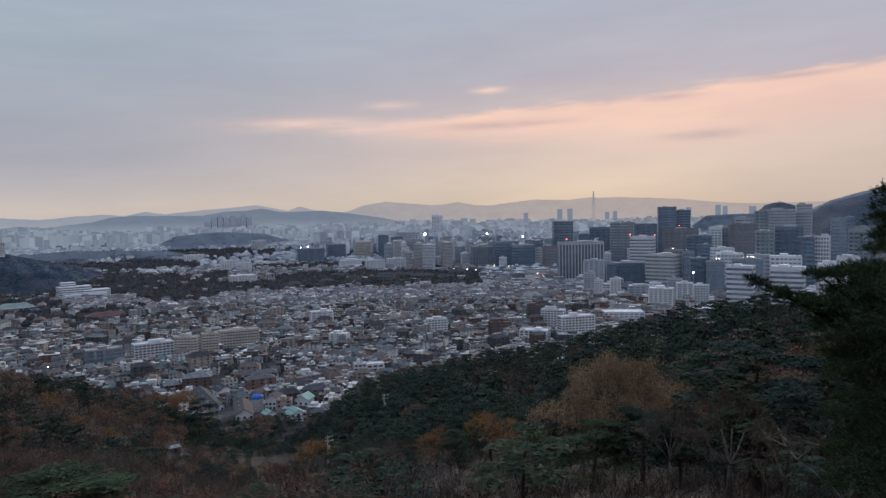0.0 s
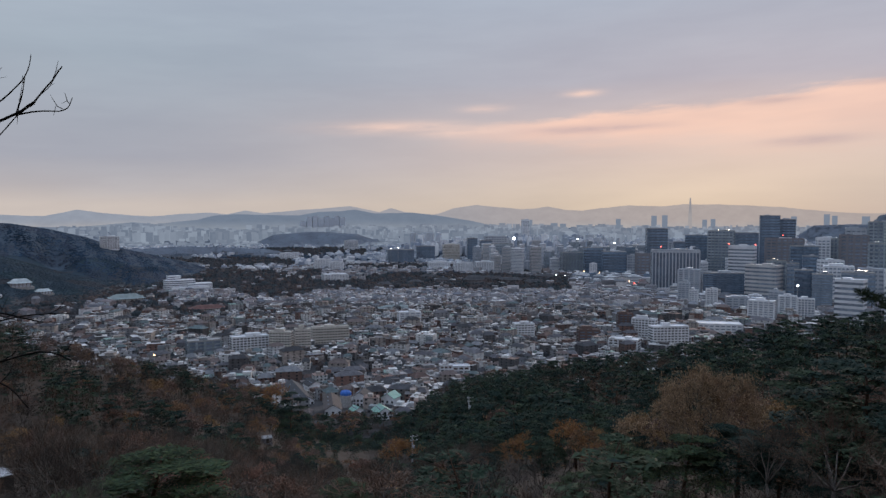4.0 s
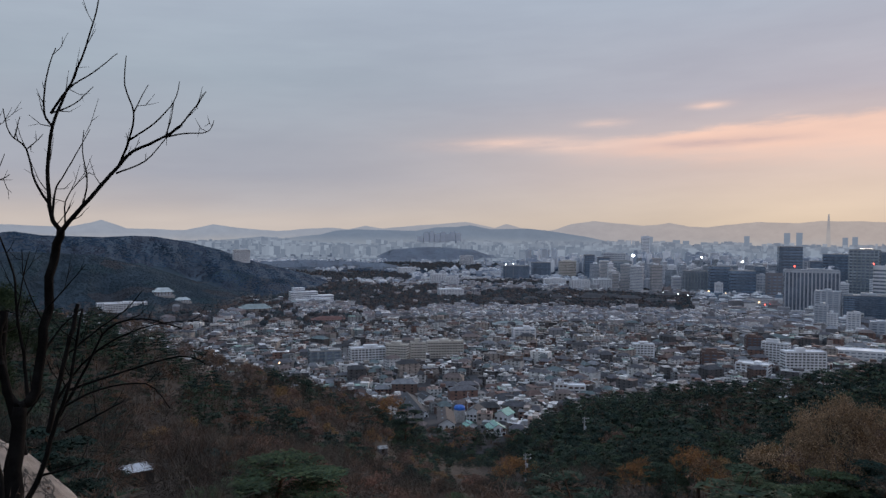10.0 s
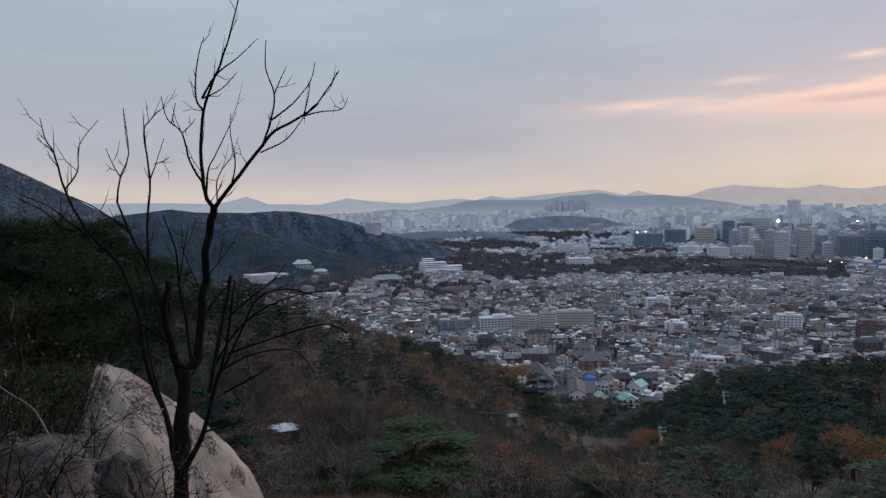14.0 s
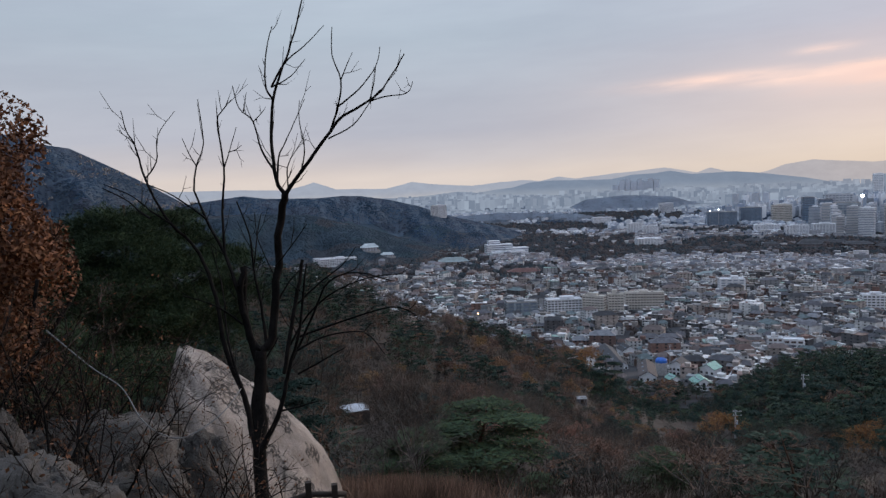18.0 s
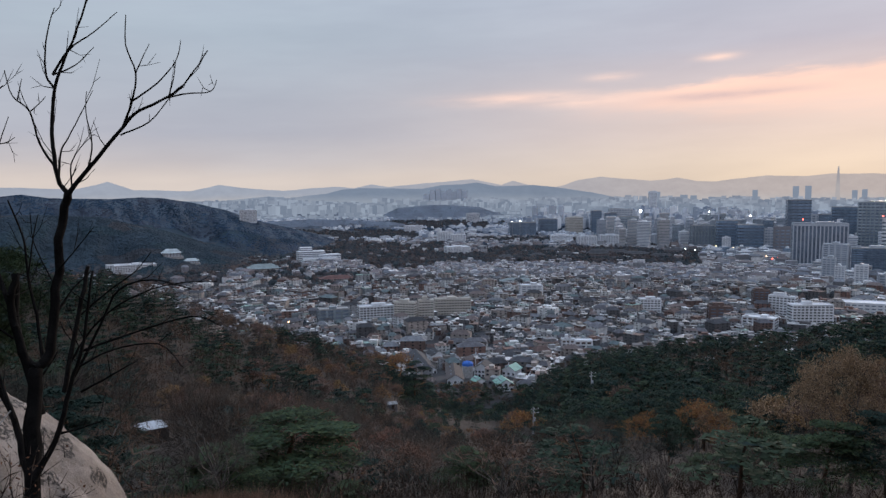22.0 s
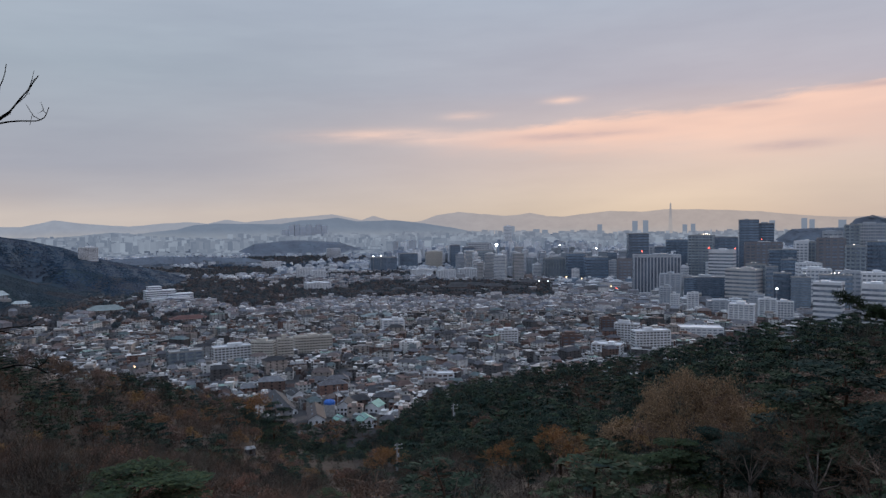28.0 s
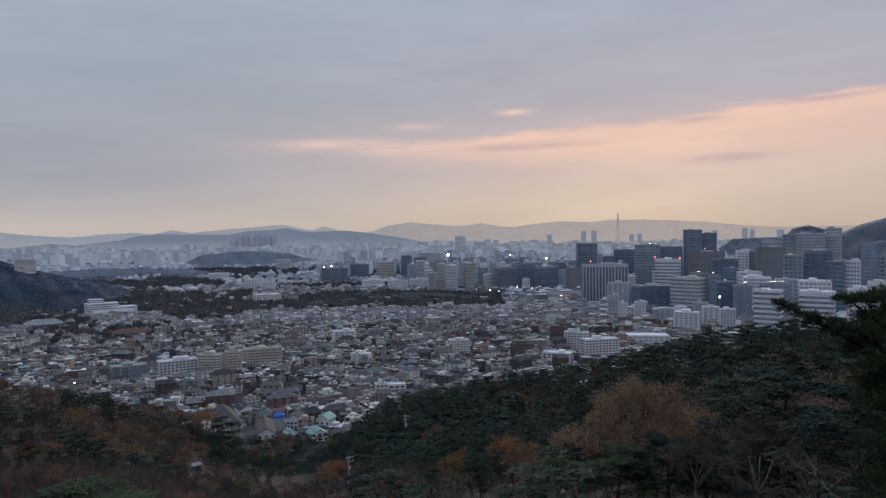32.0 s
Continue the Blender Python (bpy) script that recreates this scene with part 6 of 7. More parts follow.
def bough(name, r0, r1, deep, pts):
    """One limb from bearings and elevations, with short side twigs along its thinner part."""
    base = bare.matrix_basis.translation
    r0, r1 = (r0, r1) if r0 > 0.05 or pts[0][1] < -8 else (r0 * 0.8, r1 * 0.72)
    n = len(pts)
    line = [STAND + sphere_point(a, e, TREE_D + deep * min(1.0, i / max(1, n - 1) + 0.25)) - base for i, (a, e) in enumerate(pts)]
    fine = []
    for i in range(n - 1):
        for k in range(4):
            u = k / 4
            p0, p1, p2, p3 = line[max(i - 1, 0)], line[i], line[i + 1], line[min(i + 2, n - 1)]
            fine.append(0.5 * (2 * p1 + (p2 - p0) * u + (2 * p0 - 5 * p1 + 4 * p2 - p3) * u * u + (3 * p1 - p0 - 3 * p2 + p3) * u**3) + Vector(twig_rs.normal(size=3)) * r0 * 0.12)
    fine.append(line[-1])
    m = len(fine)
    rad = [r0 + (r1 - r0) * (i / (m - 1)) ** 0.8 for i in range(m)]
    solids = [tube(fine, rad, 8 if r0 > 0.03 else 6)]
    if r0 < 0.04:
        for i in range(2, m - 1, 2):
            if rad[i] < 0.026 and twig_rs.rand() < (0.4 if pts[0][1] > 1 else 0.85):
                way = (fine[i + 1] - fine[i - 1]).normalized()
                side = (way + Vector(twig_rs.normal(size=3)) * 0.8 + Vector((0, 0, 0.35))).normalized()
                ln = twig_rs.uniform(0.06, 0.3)
                solids.append(tube([fine[i], fine[i] + side * ln * 0.5, fine[i] + (side + Vector((0, 0, 0.3))) * ln], [min(rad[i] * 0.55, 0.005), 0.0035, 0.0015], 4))
                tip = fine[i] + side * ln * 0.6
                solids.append(tube([tip, tip + (side + Vector(twig_rs.normal(size=3)) * 0.7).normalized() * ln * 0.4], [0.003, 0.0015], 3))
    part(name, mesh(name, *merged(solids), [DARK_BARK]), bare)


bough("trunk", 0.066, 0.058, 0, [(46.8, -27.9), (46.4, -23.0), (46.3, -19.7), (46.1, -15.4), (45.8, -12.2)])
bough("stem", 0.045, 0.036, 0, [(45.8, -12.2), (44.9, -11.2), (44.3, -6.8), (43.8, -2.3), (43.3, 0.0)])
bough("limb", 0.030, 0.007, -0.25, [(43.3, 0.0), (41.9, 1.8), (39.5, 4.9), (38.5, 6.0), (36.3, 7.2), (34.9, 8.5), (33.4, 10.7)])
bough("limb", 0.028, 0.006, 0.2, [(43.3, 0.0), (43.9, 1.2), (44.1, 4.3), (43.8, 7.4), (43.1, 9.5), (42.2, 11.6), (41.2, 14.8), (40.7, 17.2)])
bough("limb", 0.015, 0.005, -0.2, [(39.5, 4.9), (38.8, 6.8), (38.5, 8.8), (39.1, 10.7), (39.0, 12.8)])
bough("branch", 0.009, 0.004, -0.2, [(38.5, 8.8), (38.0, 9.9), (37.5, 10.9)])
bough("branch", 0.012, 0.004, -0.3, [(38.8, 6.8), (37.1, 8.1), (35.7, 9.8), (35.3, 11.3)])
bough("branch", 0.009, 0.004, -0.35, [(36.3, 7.2), (35.9, 8.5), (35.7, 9.8)])
bough("branch", 0.011, 0.004, -0.35, [(36.5, 7.1), (34.9, 7.5), (33.3, 7.7), (32.8, 8.6)])
bough("branch", 0.010, 0.005, -0.15, [(39.7, 4.3), (37.7, 5.3), (36.3, 7.0), (35.1, 8.1)])
bough("limb", 0.014, 0.005, 0.3, [(43.8, 7.4), (44.3, 8.2), (44.3, 9.9), (44.0, 11.6), (43.6, 12.8)])
bough("limb", 0.015, 0.005, 0.15, [(43.9, 8.3), (42.8, 10.1), (41.2, 11.4), (39.6, 12.9)])
bough("branch", 0.011, 0.004, 0.1, [(43.9, 8.3), (42.4, 9.1), (41.2, 10.4)])
bough("limb", 0.015, 0.005, 0.35, [(44.0, 1.9), (44.9, 3.5), (45.4, 5.7), (46.4, 6.7), (46.8, 8.4)])
bough("branch", 0.008, 0.004, 0.35, [(45.4, 5.7), (44.8, 6.3), (44.4, 6.8)])
bough("branch", 0.008, 0.004, 0.35, [(46.1, 6.5), (45.8, 7.9)])
bough("branch", 0.012, 0.004, 0.1, [(43.8, 1.1), (43.6, 3.0), (43.1, 4.0), (42.1, 6.0), (41.4, 7.4)])
bough("branch", 0.010, 0.004, 0, [(43.0, 0.3), (43.0, 2.1), (42.3, 3.4), (41.4, 4.3)])
bough("branch", 0.010, 0.004, -0.1, [(41.9, 1.8), (41.6, 3.7), (41.9, 5.8), (41.8, 7.3)])
bough("stub", 0.040, 0.030, 0.25, [(45.8, -12.2), (46.6, -11.1), (46.9, -8.4), (46.7, -5.5)])
bough("limb", 0.036, 0.010, 0.5, [(46.4, -20.9), (46.8, -18.4), (47.3, -15.5), (48.5, -11.8), (49.0, -7.8), (50.0, -4.2), (51.9, -1.9), (53.1, 0.5)])
bough("limb", 0.017, 0.005, 0.5, [(53.1, 0.5), (53.6, 2.0), (54.0, 4.0), (54.5, 5.0), (54.8, 6.5)])
bough("branch", 0.011, 0.004, 0.55, [(53.4, 1.6), (52.6, 2.8), (52.4, 4.7), (51.1, 6.5)])
bough("branch", 0.008, 0.004, 0.5, [(54.0, 4.0), (54.4, 4.5), (55.0, 5.0)])
bough("branch", 0.012, 0.004, 0.6, [(51.9, -1.9), (53.2, -0.9), (54.5, 0.3), (56.3, 1.2)])
bough("limb", 0.026, 0.009, 0.4, [(46.9, -9.3), (47.4, -7.0), (48.1, -4.5), (49.3, -1.7), (50.1, 0.6)])
bough("limb", 0.013, 0.005, 0.4, [(49.3, -1.7), (50.4, -0.7), (52.1, 0.5), (53.6, 1.2)])
bough("limb", 0.014, 0.005, 0.4, [(50.1, 0.6), (49.8, 2.4), (49.2, 4.1), (49.4, 7.4)])
bough("branch", 0.009, 0.004, 0.4, [(49.8, 2.4), (50.3, 3.4), (50.7, 4.5)])
bough("limb", 0.018, 0.005, 0.3, [(48.1, -4.5), (48.1, -1.2), (47.8, 2.2), (48.1, 5.6), (47.7, 6.5), (46.9, 7.4)])
bough("branch", 0.010, 0.004, 0.3, [(47.8, 2.2), (47.3, 3.5), (46.7, 5.3)])
bough("branch", 0.007, 0.004, 0.3, [(47.4, 3.4), (46.8, 3.6), (46.4, 3.9)])
bough("limb", 0.017, 0.006, 0.1, [(45.4, -11.6), (45.6, -8.5), (46.0, -5.8), (46.2, -3.1), (47.0, -0.4)])
bough("branch", 0.010, 0.004, 0.1, [(46.0, -5.8), (45.6, -3.1), (45.2, -1.4)])
bough("limb", 0.030, 0.008, -0.3, [(46.3, -19.7), (44.8, -17.3), (43.7, -13.9), (42.7, -10.5), (41.9, -5.6)])
bough("branch", 0.014, 0.005, -0.4, [(43.4, -13.1), (41.6, -9.7), (40.2, -7.1), (37.9, -6.5), (35.1, -7.3)])
bough("branch", 0.014, 0.004, -0.4, [(43.0, -11.4), (39.9, -10.5), (35.2, -9.4), (33.2, -10.2)])
bough("branch", 0.012, 0.004, -0.5, [(43.0, -14.2), (41.0, -13.3), (39.1, -12.4)])
bough("branch", 0.013, 0.004, -0.4, [(44.5, -16.9), (43.0, -16.7), (41.4, -16.4)])
bough("branch", 0.012, 0.004, -0.5, [(43.2, -12.5), (40.9, -11.5), (37.6, -11.3), (35.9, -13.2)])
bough("branch", 0.012, 0.004, -0.2, [(44.2, -5.5), (43.1, -4.2), (41.7, -2.4)])
bough("branch", 0.013, 0.004, 0.0, [(44.4, -8.6), (43.3, -6.9), (42.0, -5.6)])
bough("limb", 0.022, 0.007, 0.2, [(46.3, -20.5), (46.7, -16.2), (45.9, -13.7), (44.4, -11.2)])
bough("limb", 0.016, 0.005, 0.6, [(47.3, -15.5), (48.3, -10.9), (48.4, -7.4), (49.1, -3.8)])
bough("branch", 0.011, 0.004, 0.4, [(47.4, -7.0), (46.1, -6.7), (45.3, -4.5)])
bough("stub", 0.036, 0.03, 0.15, [(45.6, -15.42), (46.6, -10.85), (47.1, -8.11), (46.8, -5.53)])
bough("stub", 0.022, 0.016, -0.2, [(44.1, -14.09), (43.4, -10.7), (42.7, -7.64), (42.2, -5.24)])
bough("branch", 0.012, 0.004, -0.3, [(43.7, -12.22), (42.0, -9.64), (39.6, -7.82), (36.4, -6.85), (33.2, -6.82)])
bough("branch", 0.01, 0.004, -0.25, [(42.9, -8.8), (40.7, -6.97), (39.1, -5.85), (37.9, -4.39)])
bough("branch", 0.01, 0.004, 0.3, [(47.1, -10.01), (48.5, -8.75), (50.2, -7.86), (51.4, -7.46)])
bough("branch", 0.009, 0.004, 0.2, [(44.3, -6.76), (45.1, -4.78), (45.6, -3.22), (45.7, -1.3)])
bough("limb", 0.014, 0.005, 0.4, [(53.3, -1.44), (54.0, -0.87), (54.9, 0.04), (56.4, 0.93)])


def boulder(name, label, az, d, z, rx, ry, rz, seed, left=None, n=48, turn=0.0, rough=1.0, bulge=0.92):
    """A weathered granite block; left: the reach of its left flank where that is steeper."""
    v, f = [], []
    for i in range(n + 1):
        th = math.pi * i / n
        for j in range(2 * n):
            ph = math.pi * j / n
            p = Vector((math.sin(th) * math.cos(ph), math.sin(th) * math.sin(ph), math.cos(th)))
            q = Vector((math.copysign(abs(p.x) ** bulge, p.x), p.y, p.z))
            k = 1 + rough * (0.05 * noise.noise(p * 1.6 + Vector((seed, 0, 0))) + 0.03 * noise.noise(p * 5 + Vector((0, seed, 0))) + 0.016 * noise.noise(p * 13) + 0.008 * noise.noise(p * 31))
            crack = noise.noise(p * 3.1 + Vector((0, 0, seed * 2.0)))
            k -= 0.035 * rough * max(0.0, 1 - abs(crack) * 14)
            x = q.x * (left if left and q.x < 0 else rx) * k
            v.append((x, q.y * ry * k, q.z * rz * k))
    m = 2 * n
    for i in range(n):
        for j in range(m):
            f.append((i * m + j, (i + 1) * m + j, (i + 1) * m + (j + 1) % m, i * m + (j + 1) % m))
    # Slabs and boulders under the trees take the copy with painted shade.
    me = mesh(name, v, f, [GRANITE if name in ("granite_dome", "rock_outcrop") else SHADED_GRANITE])
    me.polygons.foreach_set("use_smooth", np.ones(len(f), bool))
    ob = tagged(new(name, me), label, "rock")
    ob.matrix_basis = Matrix.Translation(spot(az, d, H + z)) @ Matrix.Rotation(radians(az + turn), 4, "Z")
    return ob


boulder("granite_dome", "smooth pale granite dome with dark lichen patches", 51.4, 10.0, -5.28, 2.15, 2.4, 3.2, 1.0, 0.5, 64, 0, 0.8, 1.3)
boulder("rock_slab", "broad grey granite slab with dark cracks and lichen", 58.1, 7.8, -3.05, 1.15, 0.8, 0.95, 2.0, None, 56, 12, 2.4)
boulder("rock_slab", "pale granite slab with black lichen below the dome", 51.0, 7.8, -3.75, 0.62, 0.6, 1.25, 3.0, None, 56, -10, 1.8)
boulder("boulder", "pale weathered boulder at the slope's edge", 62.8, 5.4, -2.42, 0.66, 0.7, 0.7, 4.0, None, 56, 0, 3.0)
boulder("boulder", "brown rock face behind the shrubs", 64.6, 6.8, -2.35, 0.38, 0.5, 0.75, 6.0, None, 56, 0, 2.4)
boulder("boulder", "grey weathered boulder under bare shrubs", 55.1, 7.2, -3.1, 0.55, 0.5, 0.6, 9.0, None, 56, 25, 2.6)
boulder("rock_outcrop", "pale rock outcrop on the wooded ridge", 34.0, 285, -57, 5, 5, 6, 7.0, None, 24, 0, 2.0)
boulder("rock_outcrop", "pale rock outcrop on the wooded ridge", 22.0, 230, -78, 3, 3, 4, 8.0, None, 24, 0, 2.0)


def rock_faces():
    """Bare granite faces on the high hill."""
    rs = np.random.RandomState(12)
    items = []
    for _ in range(70):
        az, d = rs.uniform(50, 64), rs.uniform(2120, 2520)
        z = float(ground(az, d))
        if z < 50:
            continue
        v, f = flakes(rs, rs.normal(size=(16, 3)) * [6, 6, 4], 4.5, 1.0)
        x, y, _ = spot(az, d)
        items.append((v + [x, y, z + 3], f))
    tagged(new("rock_faces", mesh("rock_faces", *merged(items), [GRANITE])), "pale bare rock faces on the high wooded hill", "rock", kind="stuff")


rock_faces()


def hose():
    """A pale hose that hangs in a loop from the brush to the tree."""
    pts = [STAND + sphere_point(a, e, d) for a, e, d in ((60.7, -9.0, 7.4), (58.0, -12.0, 7.0), (56.1, -13.75, 6.7), (54.9, -16.2, 6.4), (53.4, -17.56, 6.3), (51.7, -17.9, 6.3), (49.1, -16.6, 6.5), (47.5, -14.9, 6.9))]
    fine = []
    for i in range(len(pts) - 1):
        p0, p1, p2, p3 = pts[max(i - 1, 0)], pts[i], pts[i + 1], pts[min(i + 2, len(pts) - 1)]
        for k in range(6):
            u = k / 6
            fine.append(0.5 * (2 * p1 + (p2 - p0) * u + (2 * p0 - 5 * p1 + 4 * p2 - p3) * u * u + (3 * p1 - p0 - 3 * p2 + p3) * u**3))
    fine.append(pts[-1])
    tagged(new("hanging_hose", mesh("hanging_hose", *tube(fine, [0.0055] * len(fine), 8), [ROPE])), "pale hose hanging in a loop from the tree", "hose")


hose()


def shrub(az, d, h, seed, top=None):
    """A bare bush of thin stems with twigs and a few dry leaves."""
    rs = np.random.RandomState(seed)
    root = tagged(new("bare_shrub"), "bare tangled shrub with a few withered leaves on the rocks", "shrub", "shrubs by the rocks")
    z = float(ground(az, d)) if top is None else H + top
    root.matrix_basis = Matrix.Translation(spot(az, d, z))
    wood, tips, tw = [], [], []
    for _ in range(9):
        a = rs.uniform(0, 6.28)
        p = Vector((math.cos(a) * 0.15, math.sin(a) * 0.15, -0.2))
        way = Vector((math.cos(a) * 0.5, math.sin(a) * 0.5, 1)).normalized()
        line = [p]
        for k in range(6):
            way = (way + Vector(rs.normal(size=3)) * 0.2).normalized()
            line.append(line[-1] + way * h / 5.2 * rs.uniform(0.7, 1.1))
            for _ in range(3):
                tips.append(tuple(line[-1]))
                tw.append(tuple(way + Vector(rs.normal(size=3)) * 0.9))
        wood.append(tube(line, [0.011, 0.009, 0.008, 0.006, 0.005, 0.004, 0.002], 4))
    part("stem_tangle", mesh("stem_tangle", *merged(wood), [DARK_BARK]), root)
    tips, tw = np.array(tips), np.array(tw)
    b = blades(rs, tips, tw, h * 0.22, 0.009)
    b2 = blades(rs, b[0][2::3], tw + rs.normal(size=tw.shape) * 0.8, h * 0.13, 0.007)
    part("twig_tangle", mesh("twig_tangle", *merged([b, b2]), [BRUSH]), root)
    part("foliage", mesh("foliage", *leaves(rs, np.repeat(b[0][2::3], 1, 0) + rs.normal(size=(len(tips), 3)) * 0.05, 0.016), [DRY_LEAF]), root, "withered brown leaves")


for i, (az, d, h, top) in enumerate(((57.0, 6.3, 0.9, -2.2), (60.5, 6.0, 0.9, -1.8), (54.0, 7.6, 1.1, -2.7), (52.0, 6.0, 0.9, -2.6), (49.5, 6.0, 0.9, -2.75), (62.5, 7.2, 1.3, -1.8), (58.5, 8.2, 1.4, -2.3), (55.5, 8.6, 1.2, -2.6), (65.0, 6.6, 1.0, -1.6), (63.5, 5.2, 0.6, -2.0), (48.0, 6.2, 0.8, -2.9), (60.0, 5.4, 0.7, -2.1), (56.0, 9.5, 1.6, -2.9), (59.0, 9.5, 1.7, -2.7), (62.0, 9.0, 1.7, -2.4), (54.5, 9.4, 1.2, -2.9), (57.5, 7.4, 1.2, -2.5), (64.0, 8.0, 1.6, -2.2), (60.5, 8.0, 1.3, -2.3))):
    shrub(az, d, h, 40 + i, top)


def near_pine(name, label, az, d, height, pads, seed, tufts, ln):
    """A pine close by: trunk, one limb a pad, and dense tufts of long needles."""
    rs = np.random.RandomState(seed)
    z = float(ground(az, d))
    base = spot(az, d, z)
    root = tagged(new(name), label, "tree")
    root.matrix_basis = Matrix.Translation(base)
    spine = [Vector((0.12 * math.sin(k * 1.3 + seed), 0.12 * math.cos(k), -0.6 + (height + 0.6) * k / 8)) for k in range(9)]
    part("trunk", mesh("trunk", *tube(spine, list(np.linspace(0.17, 0.03, 9)), 10), [PINE_BARK]), root)
    for a, e, dd, r in pads:
        end = sphere_point(a, e, dd) - base
        u = min(max((end.z - 0.9) / (height + 0.6), 0.25), 0.98)
        start = spine[int(u * 8)].lerp(spine[min(int(u * 8) + 1, 8)], u * 8 % 1)
        bend = start.lerp(end, 0.55) + Vector((0, 0, -0.12))
        limb = part("limb", mesh("limb", *tube([start, bend, end], [0.045, 0.03, 0.01], 6), [DARK_BARK]), root)
        n = int(2.0 * tufts * (r / 0.9) ** 1.6)
        ang, rad = rs.uniform(0, 6.283, n), np.sqrt(rs.uniform(0, 1, n)) * r
        rad *= 1 + 0.3 * np.sin(ang * 3 + seed + a)
        c = np.stack([end.x + np.cos(ang) * rad, end.y + np.sin(ang) * rad, end.z + 0.22 * r * (1 - (rad / r) ** 2) + rs.normal(size=n) * 0.1 * r], -1)
        out = np.stack([np.cos(ang), np.sin(ang), rs.uniform(0.1, 1.0, n)], -1)
        c, out = np.repeat(c, 20 if ln > 0.18 else 9, 0), np.repeat(out, 20 if ln > 0.18 else 9, 0)
        c = c + rs.normal(size=c.shape) * ln * 0.25
        needles = flakes(rs, c, ln * 0.3, 0.35) if ln > 0.18 else blades(rs, c, out + rs.normal(size=out.shape) * 0.75, ln, ln * 0.13)
        part("needle_pad", mesh("needle_pad", *needles, [NEAR_NEEDLES]), limb)


near_pine("hillside_pine", "dense dark pine standing behind the rocks", 55.0, 21, 9.2,
          [(55.5, -1.8, 21, 1.2), (53.0, -2.0, 21, 1.1), (57.5, -3.0, 21, 1.2), (50.8, -1.4, 22, 0.5), (51.3, -3.4, 21, 1.1), (55.0, -3.8, 20, 1.4), (59.5, -4.5, 21, 1.3), (48.6, -5.0, 21, 1.2), (52.0, -5.6, 20, 1.4), (56.5, -6.0, 20, 1.5), (60.5, -6.8, 21, 1.3), (48.4, -7.4, 21, 1.2), (51.5, -8.2, 20, 1.4), (55.0, -8.4, 20, 1.5), (59.0, -9.0, 20, 1.4), (49.5, -10.0, 21, 1.3), (53.0, -10.6, 20, 1.4), (57.5, -11.2, 20, 1.4), (58.5, -12.5, 18, 1.2), (55.0, -12.8, 17.5, 1.2), (61.0, -10.2, 17, 1.2), (61.8, -12.8, 16, 1.1), (57.0, -14.2, 15.5, 1.0), (53.8, -13.2, 16.5, 1.0), (60.0, -14.4, 15, 1.0)], 3, 300, 0.14)
near_pine("overhanging_pine", "dark pine with spreading boughs close to the path", -37.0, 14, 6.2,
          [(-33.8, 1.1, 13.5, 0.26), (-34.4, 0.2, 13.5, 0.4), (-33.5, -0.7, 13.5, 0.28), (-34.4, -1.9, 13.5, 0.5), (-33.4, -2.9, 13.2, 0.32), (-32.2, -4.3, 12.8, 0.36), (-31.2, -4.6, 12.5, 0.3), (-30.1, -4.7, 12.2, 0.24), (-29.1, -4.6, 12, 0.16), (-32.6, -5.5, 12.5, 0.5), (-31.0, -5.9, 12.2, 0.34), (-29.9, -6.9, 12, 0.3), (-28.7, -6.8, 12, 0.24), (-27.6, -6.3, 11.8, 0.2), (-26.5, -5.9, 11.7, 0.16), (-25.5, -5.4, 11.6, 0.12), (-24.8, -5.0, 11.6, 0.08), (-33.4, -6.8, 12.5, 0.7), (-31.6, -7.6, 12.4, 0.46), (-30.2, -8.2, 12.2, 0.32),
           (-34.5, -8.0, 12, 0.8), (-32.6, -9.2, 12, 0.6), (-31.2, -10.2, 12.2, 0.4), (-33.8, -10.8, 12, 0.7), (-32.2, -11.8, 12.3, 0.48), (-34.2, -13.2, 12, 0.8), (-32.8, -14.2, 12, 0.48), (-33.6, -16.4, 12, 0.66), (-32.8, -18.6, 12, 0.5), (-34.8, -18.0, 11.5, 0.9), (-35.8, -2.0, 14, 0.9), (-35.8, -5.0, 14, 1.1), (-34.6, -10.0, 14, 1.0), (-35.2, -15.0, 14, 1.1)], 8, 330, 0.1)


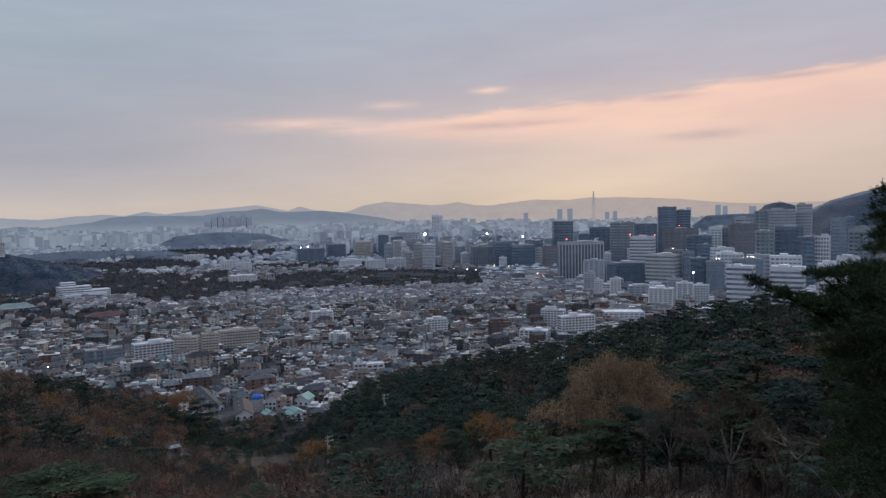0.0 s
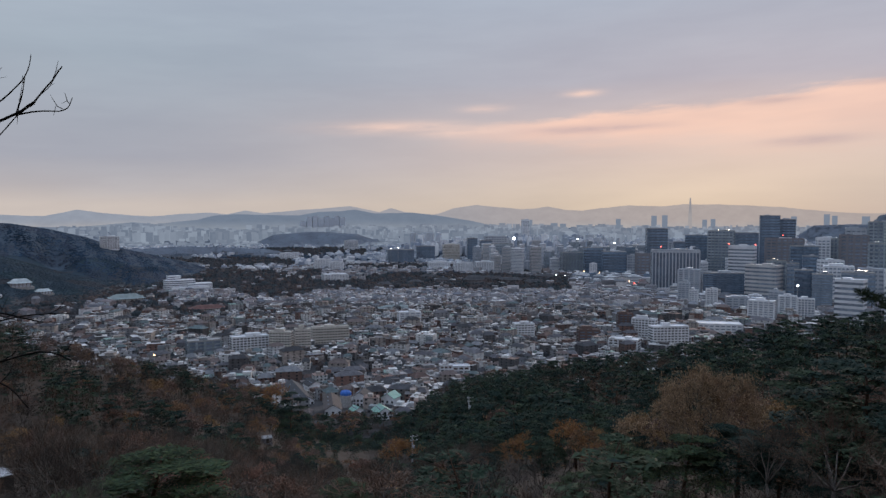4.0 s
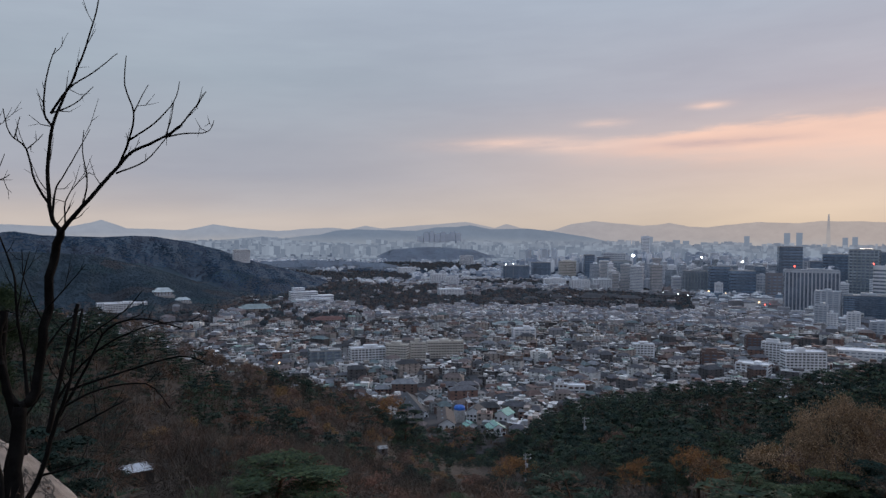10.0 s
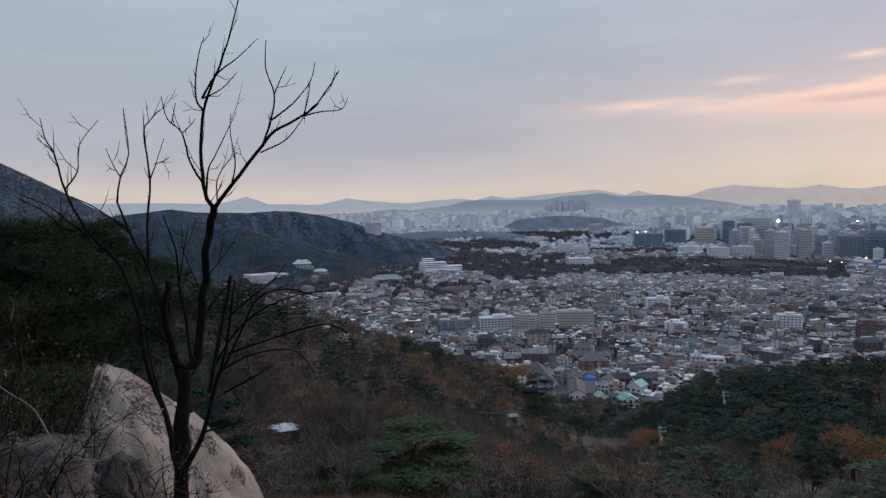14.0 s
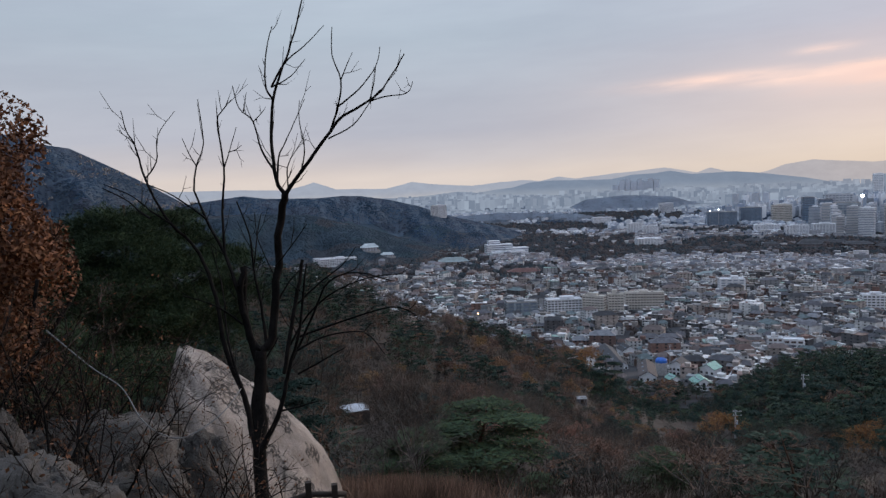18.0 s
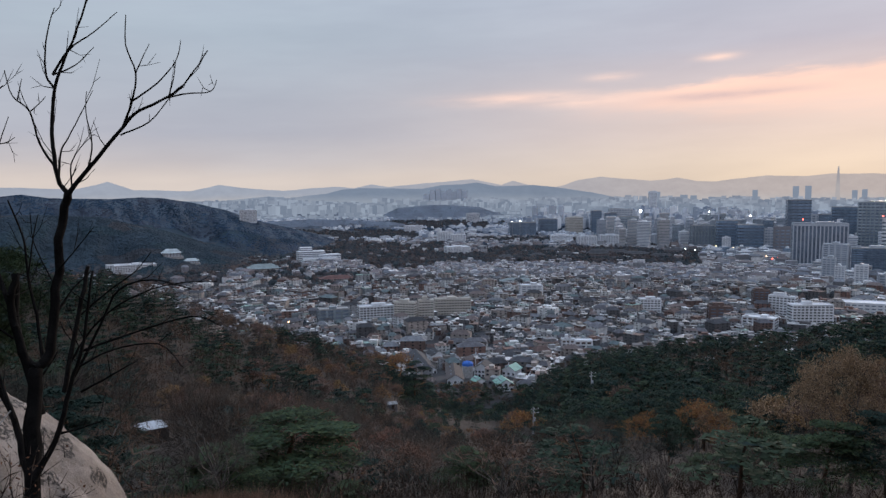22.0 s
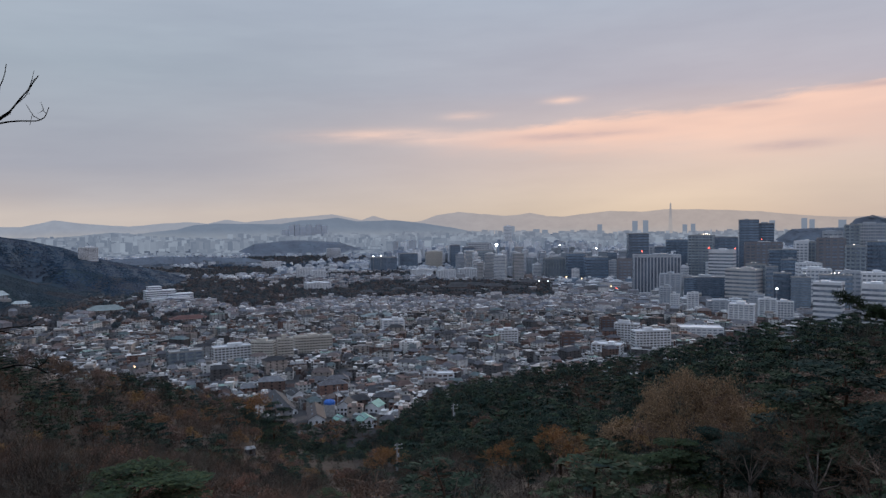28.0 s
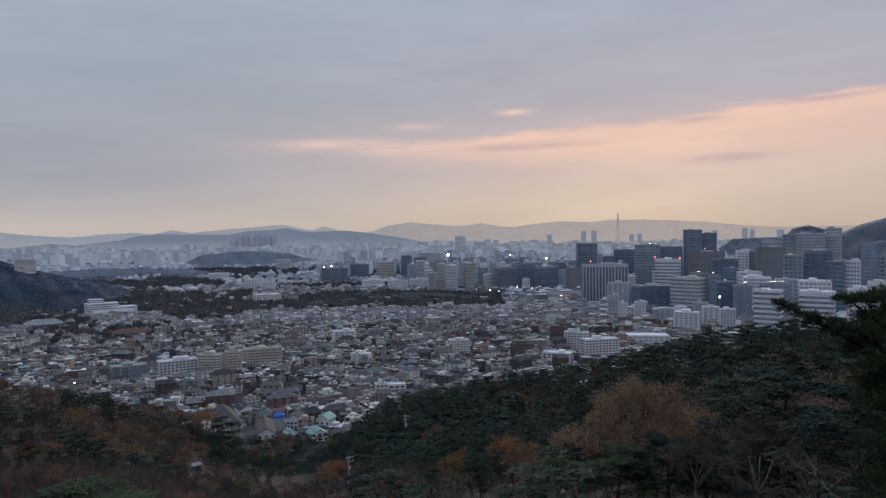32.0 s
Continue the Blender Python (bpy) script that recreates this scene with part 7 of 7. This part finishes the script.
def near_oak():
    """The oak at the rocks that keeps its withered leaves."""
    trunk, boughs, fol = bare_arrays(77, 5.4, 5, 2, fine=0.16)
    rs = np.random.RandomState(5)
    root = tagged(new("withered_oak"), "young oak thick with withered orange-brown leaves", "tree")
    az, d = 65.2, 9.0
    root.matrix_basis = Matrix.Translation(spot(az, d, float(ground(az, d))))
    part("trunk", mesh("trunk", *trunk, [DARK_BARK]), root)
    tips = boughs[0][2::3]
    boughs[0][:, :2] *= 0.5
    part("bough_frame", mesh("bough_frame", *boughs, [DARK_BARK]), root)
    n = 32000
    c = rs.normal(size=(n, 3))
    c /= np.linalg.norm(c, axis=1, keepdims=True)
    c = c * (rs.uniform(0.1, 1, (n, 1)) ** 0.5) * [1.05, 1.05, 1.65] + [0, 0, 4.15]
    c += 0.22 * np.sin(c[:, [1, 2, 0]] * 5.0)
    part("crown", mesh("crown", *leaves(rs, c, 0.031), [DRY_LEAF]), root, "withered orange-brown leaves")


near_oak()


def fence():
    root = tagged(new("wooden_fence"), "dark timber handrail below the rock", "fence")
    at = sphere_point(41.5, -23.2, 9.0)
    root.matrix_basis = Matrix.Translation(at) @ Matrix.Rotation(radians(42), 4, "Z")
    for x, h in ((-0.14, 0.2), (0.16, 0.14), (-0.75, 0.02)):
        p = Pile()
        p.box(x, 0, -1.1, 0.07, 0.07, 1.1 + h, 0, 0, True)
        part("post", p.mesh("post", [TIMBER]), root)
    part("rail", mesh("rail", *tube([(-0.8, 0.05, -0.12), (-0.14, 0.05, 0.03), (0.3, 0.05, -0.02)], [0.035] * 3, 6), [TIMBER]), root)


fence()


def dry_grass():
    rs = np.random.RandomState(2)
    n = 15000
    az, d = 36 + rs.normal(size=n) * 3.6, rs.uniform(17, 36, n)
    a = np.radians(az)
    c = np.stack([-np.sin(a) * d, np.cos(a) * d, ground(az, d)], -1)
    w = np.stack([rs.normal(size=n) * 0.3, rs.normal(size=n) * 0.3, np.ones(n)], -1)
    tagged(new("dry_grass", mesh("dry_grass", *blades(rs, c, w, 0.95, 0.03), [GRASS])), "tall dry brown grass on the slope", "grass", kind="stuff")


dry_grass()
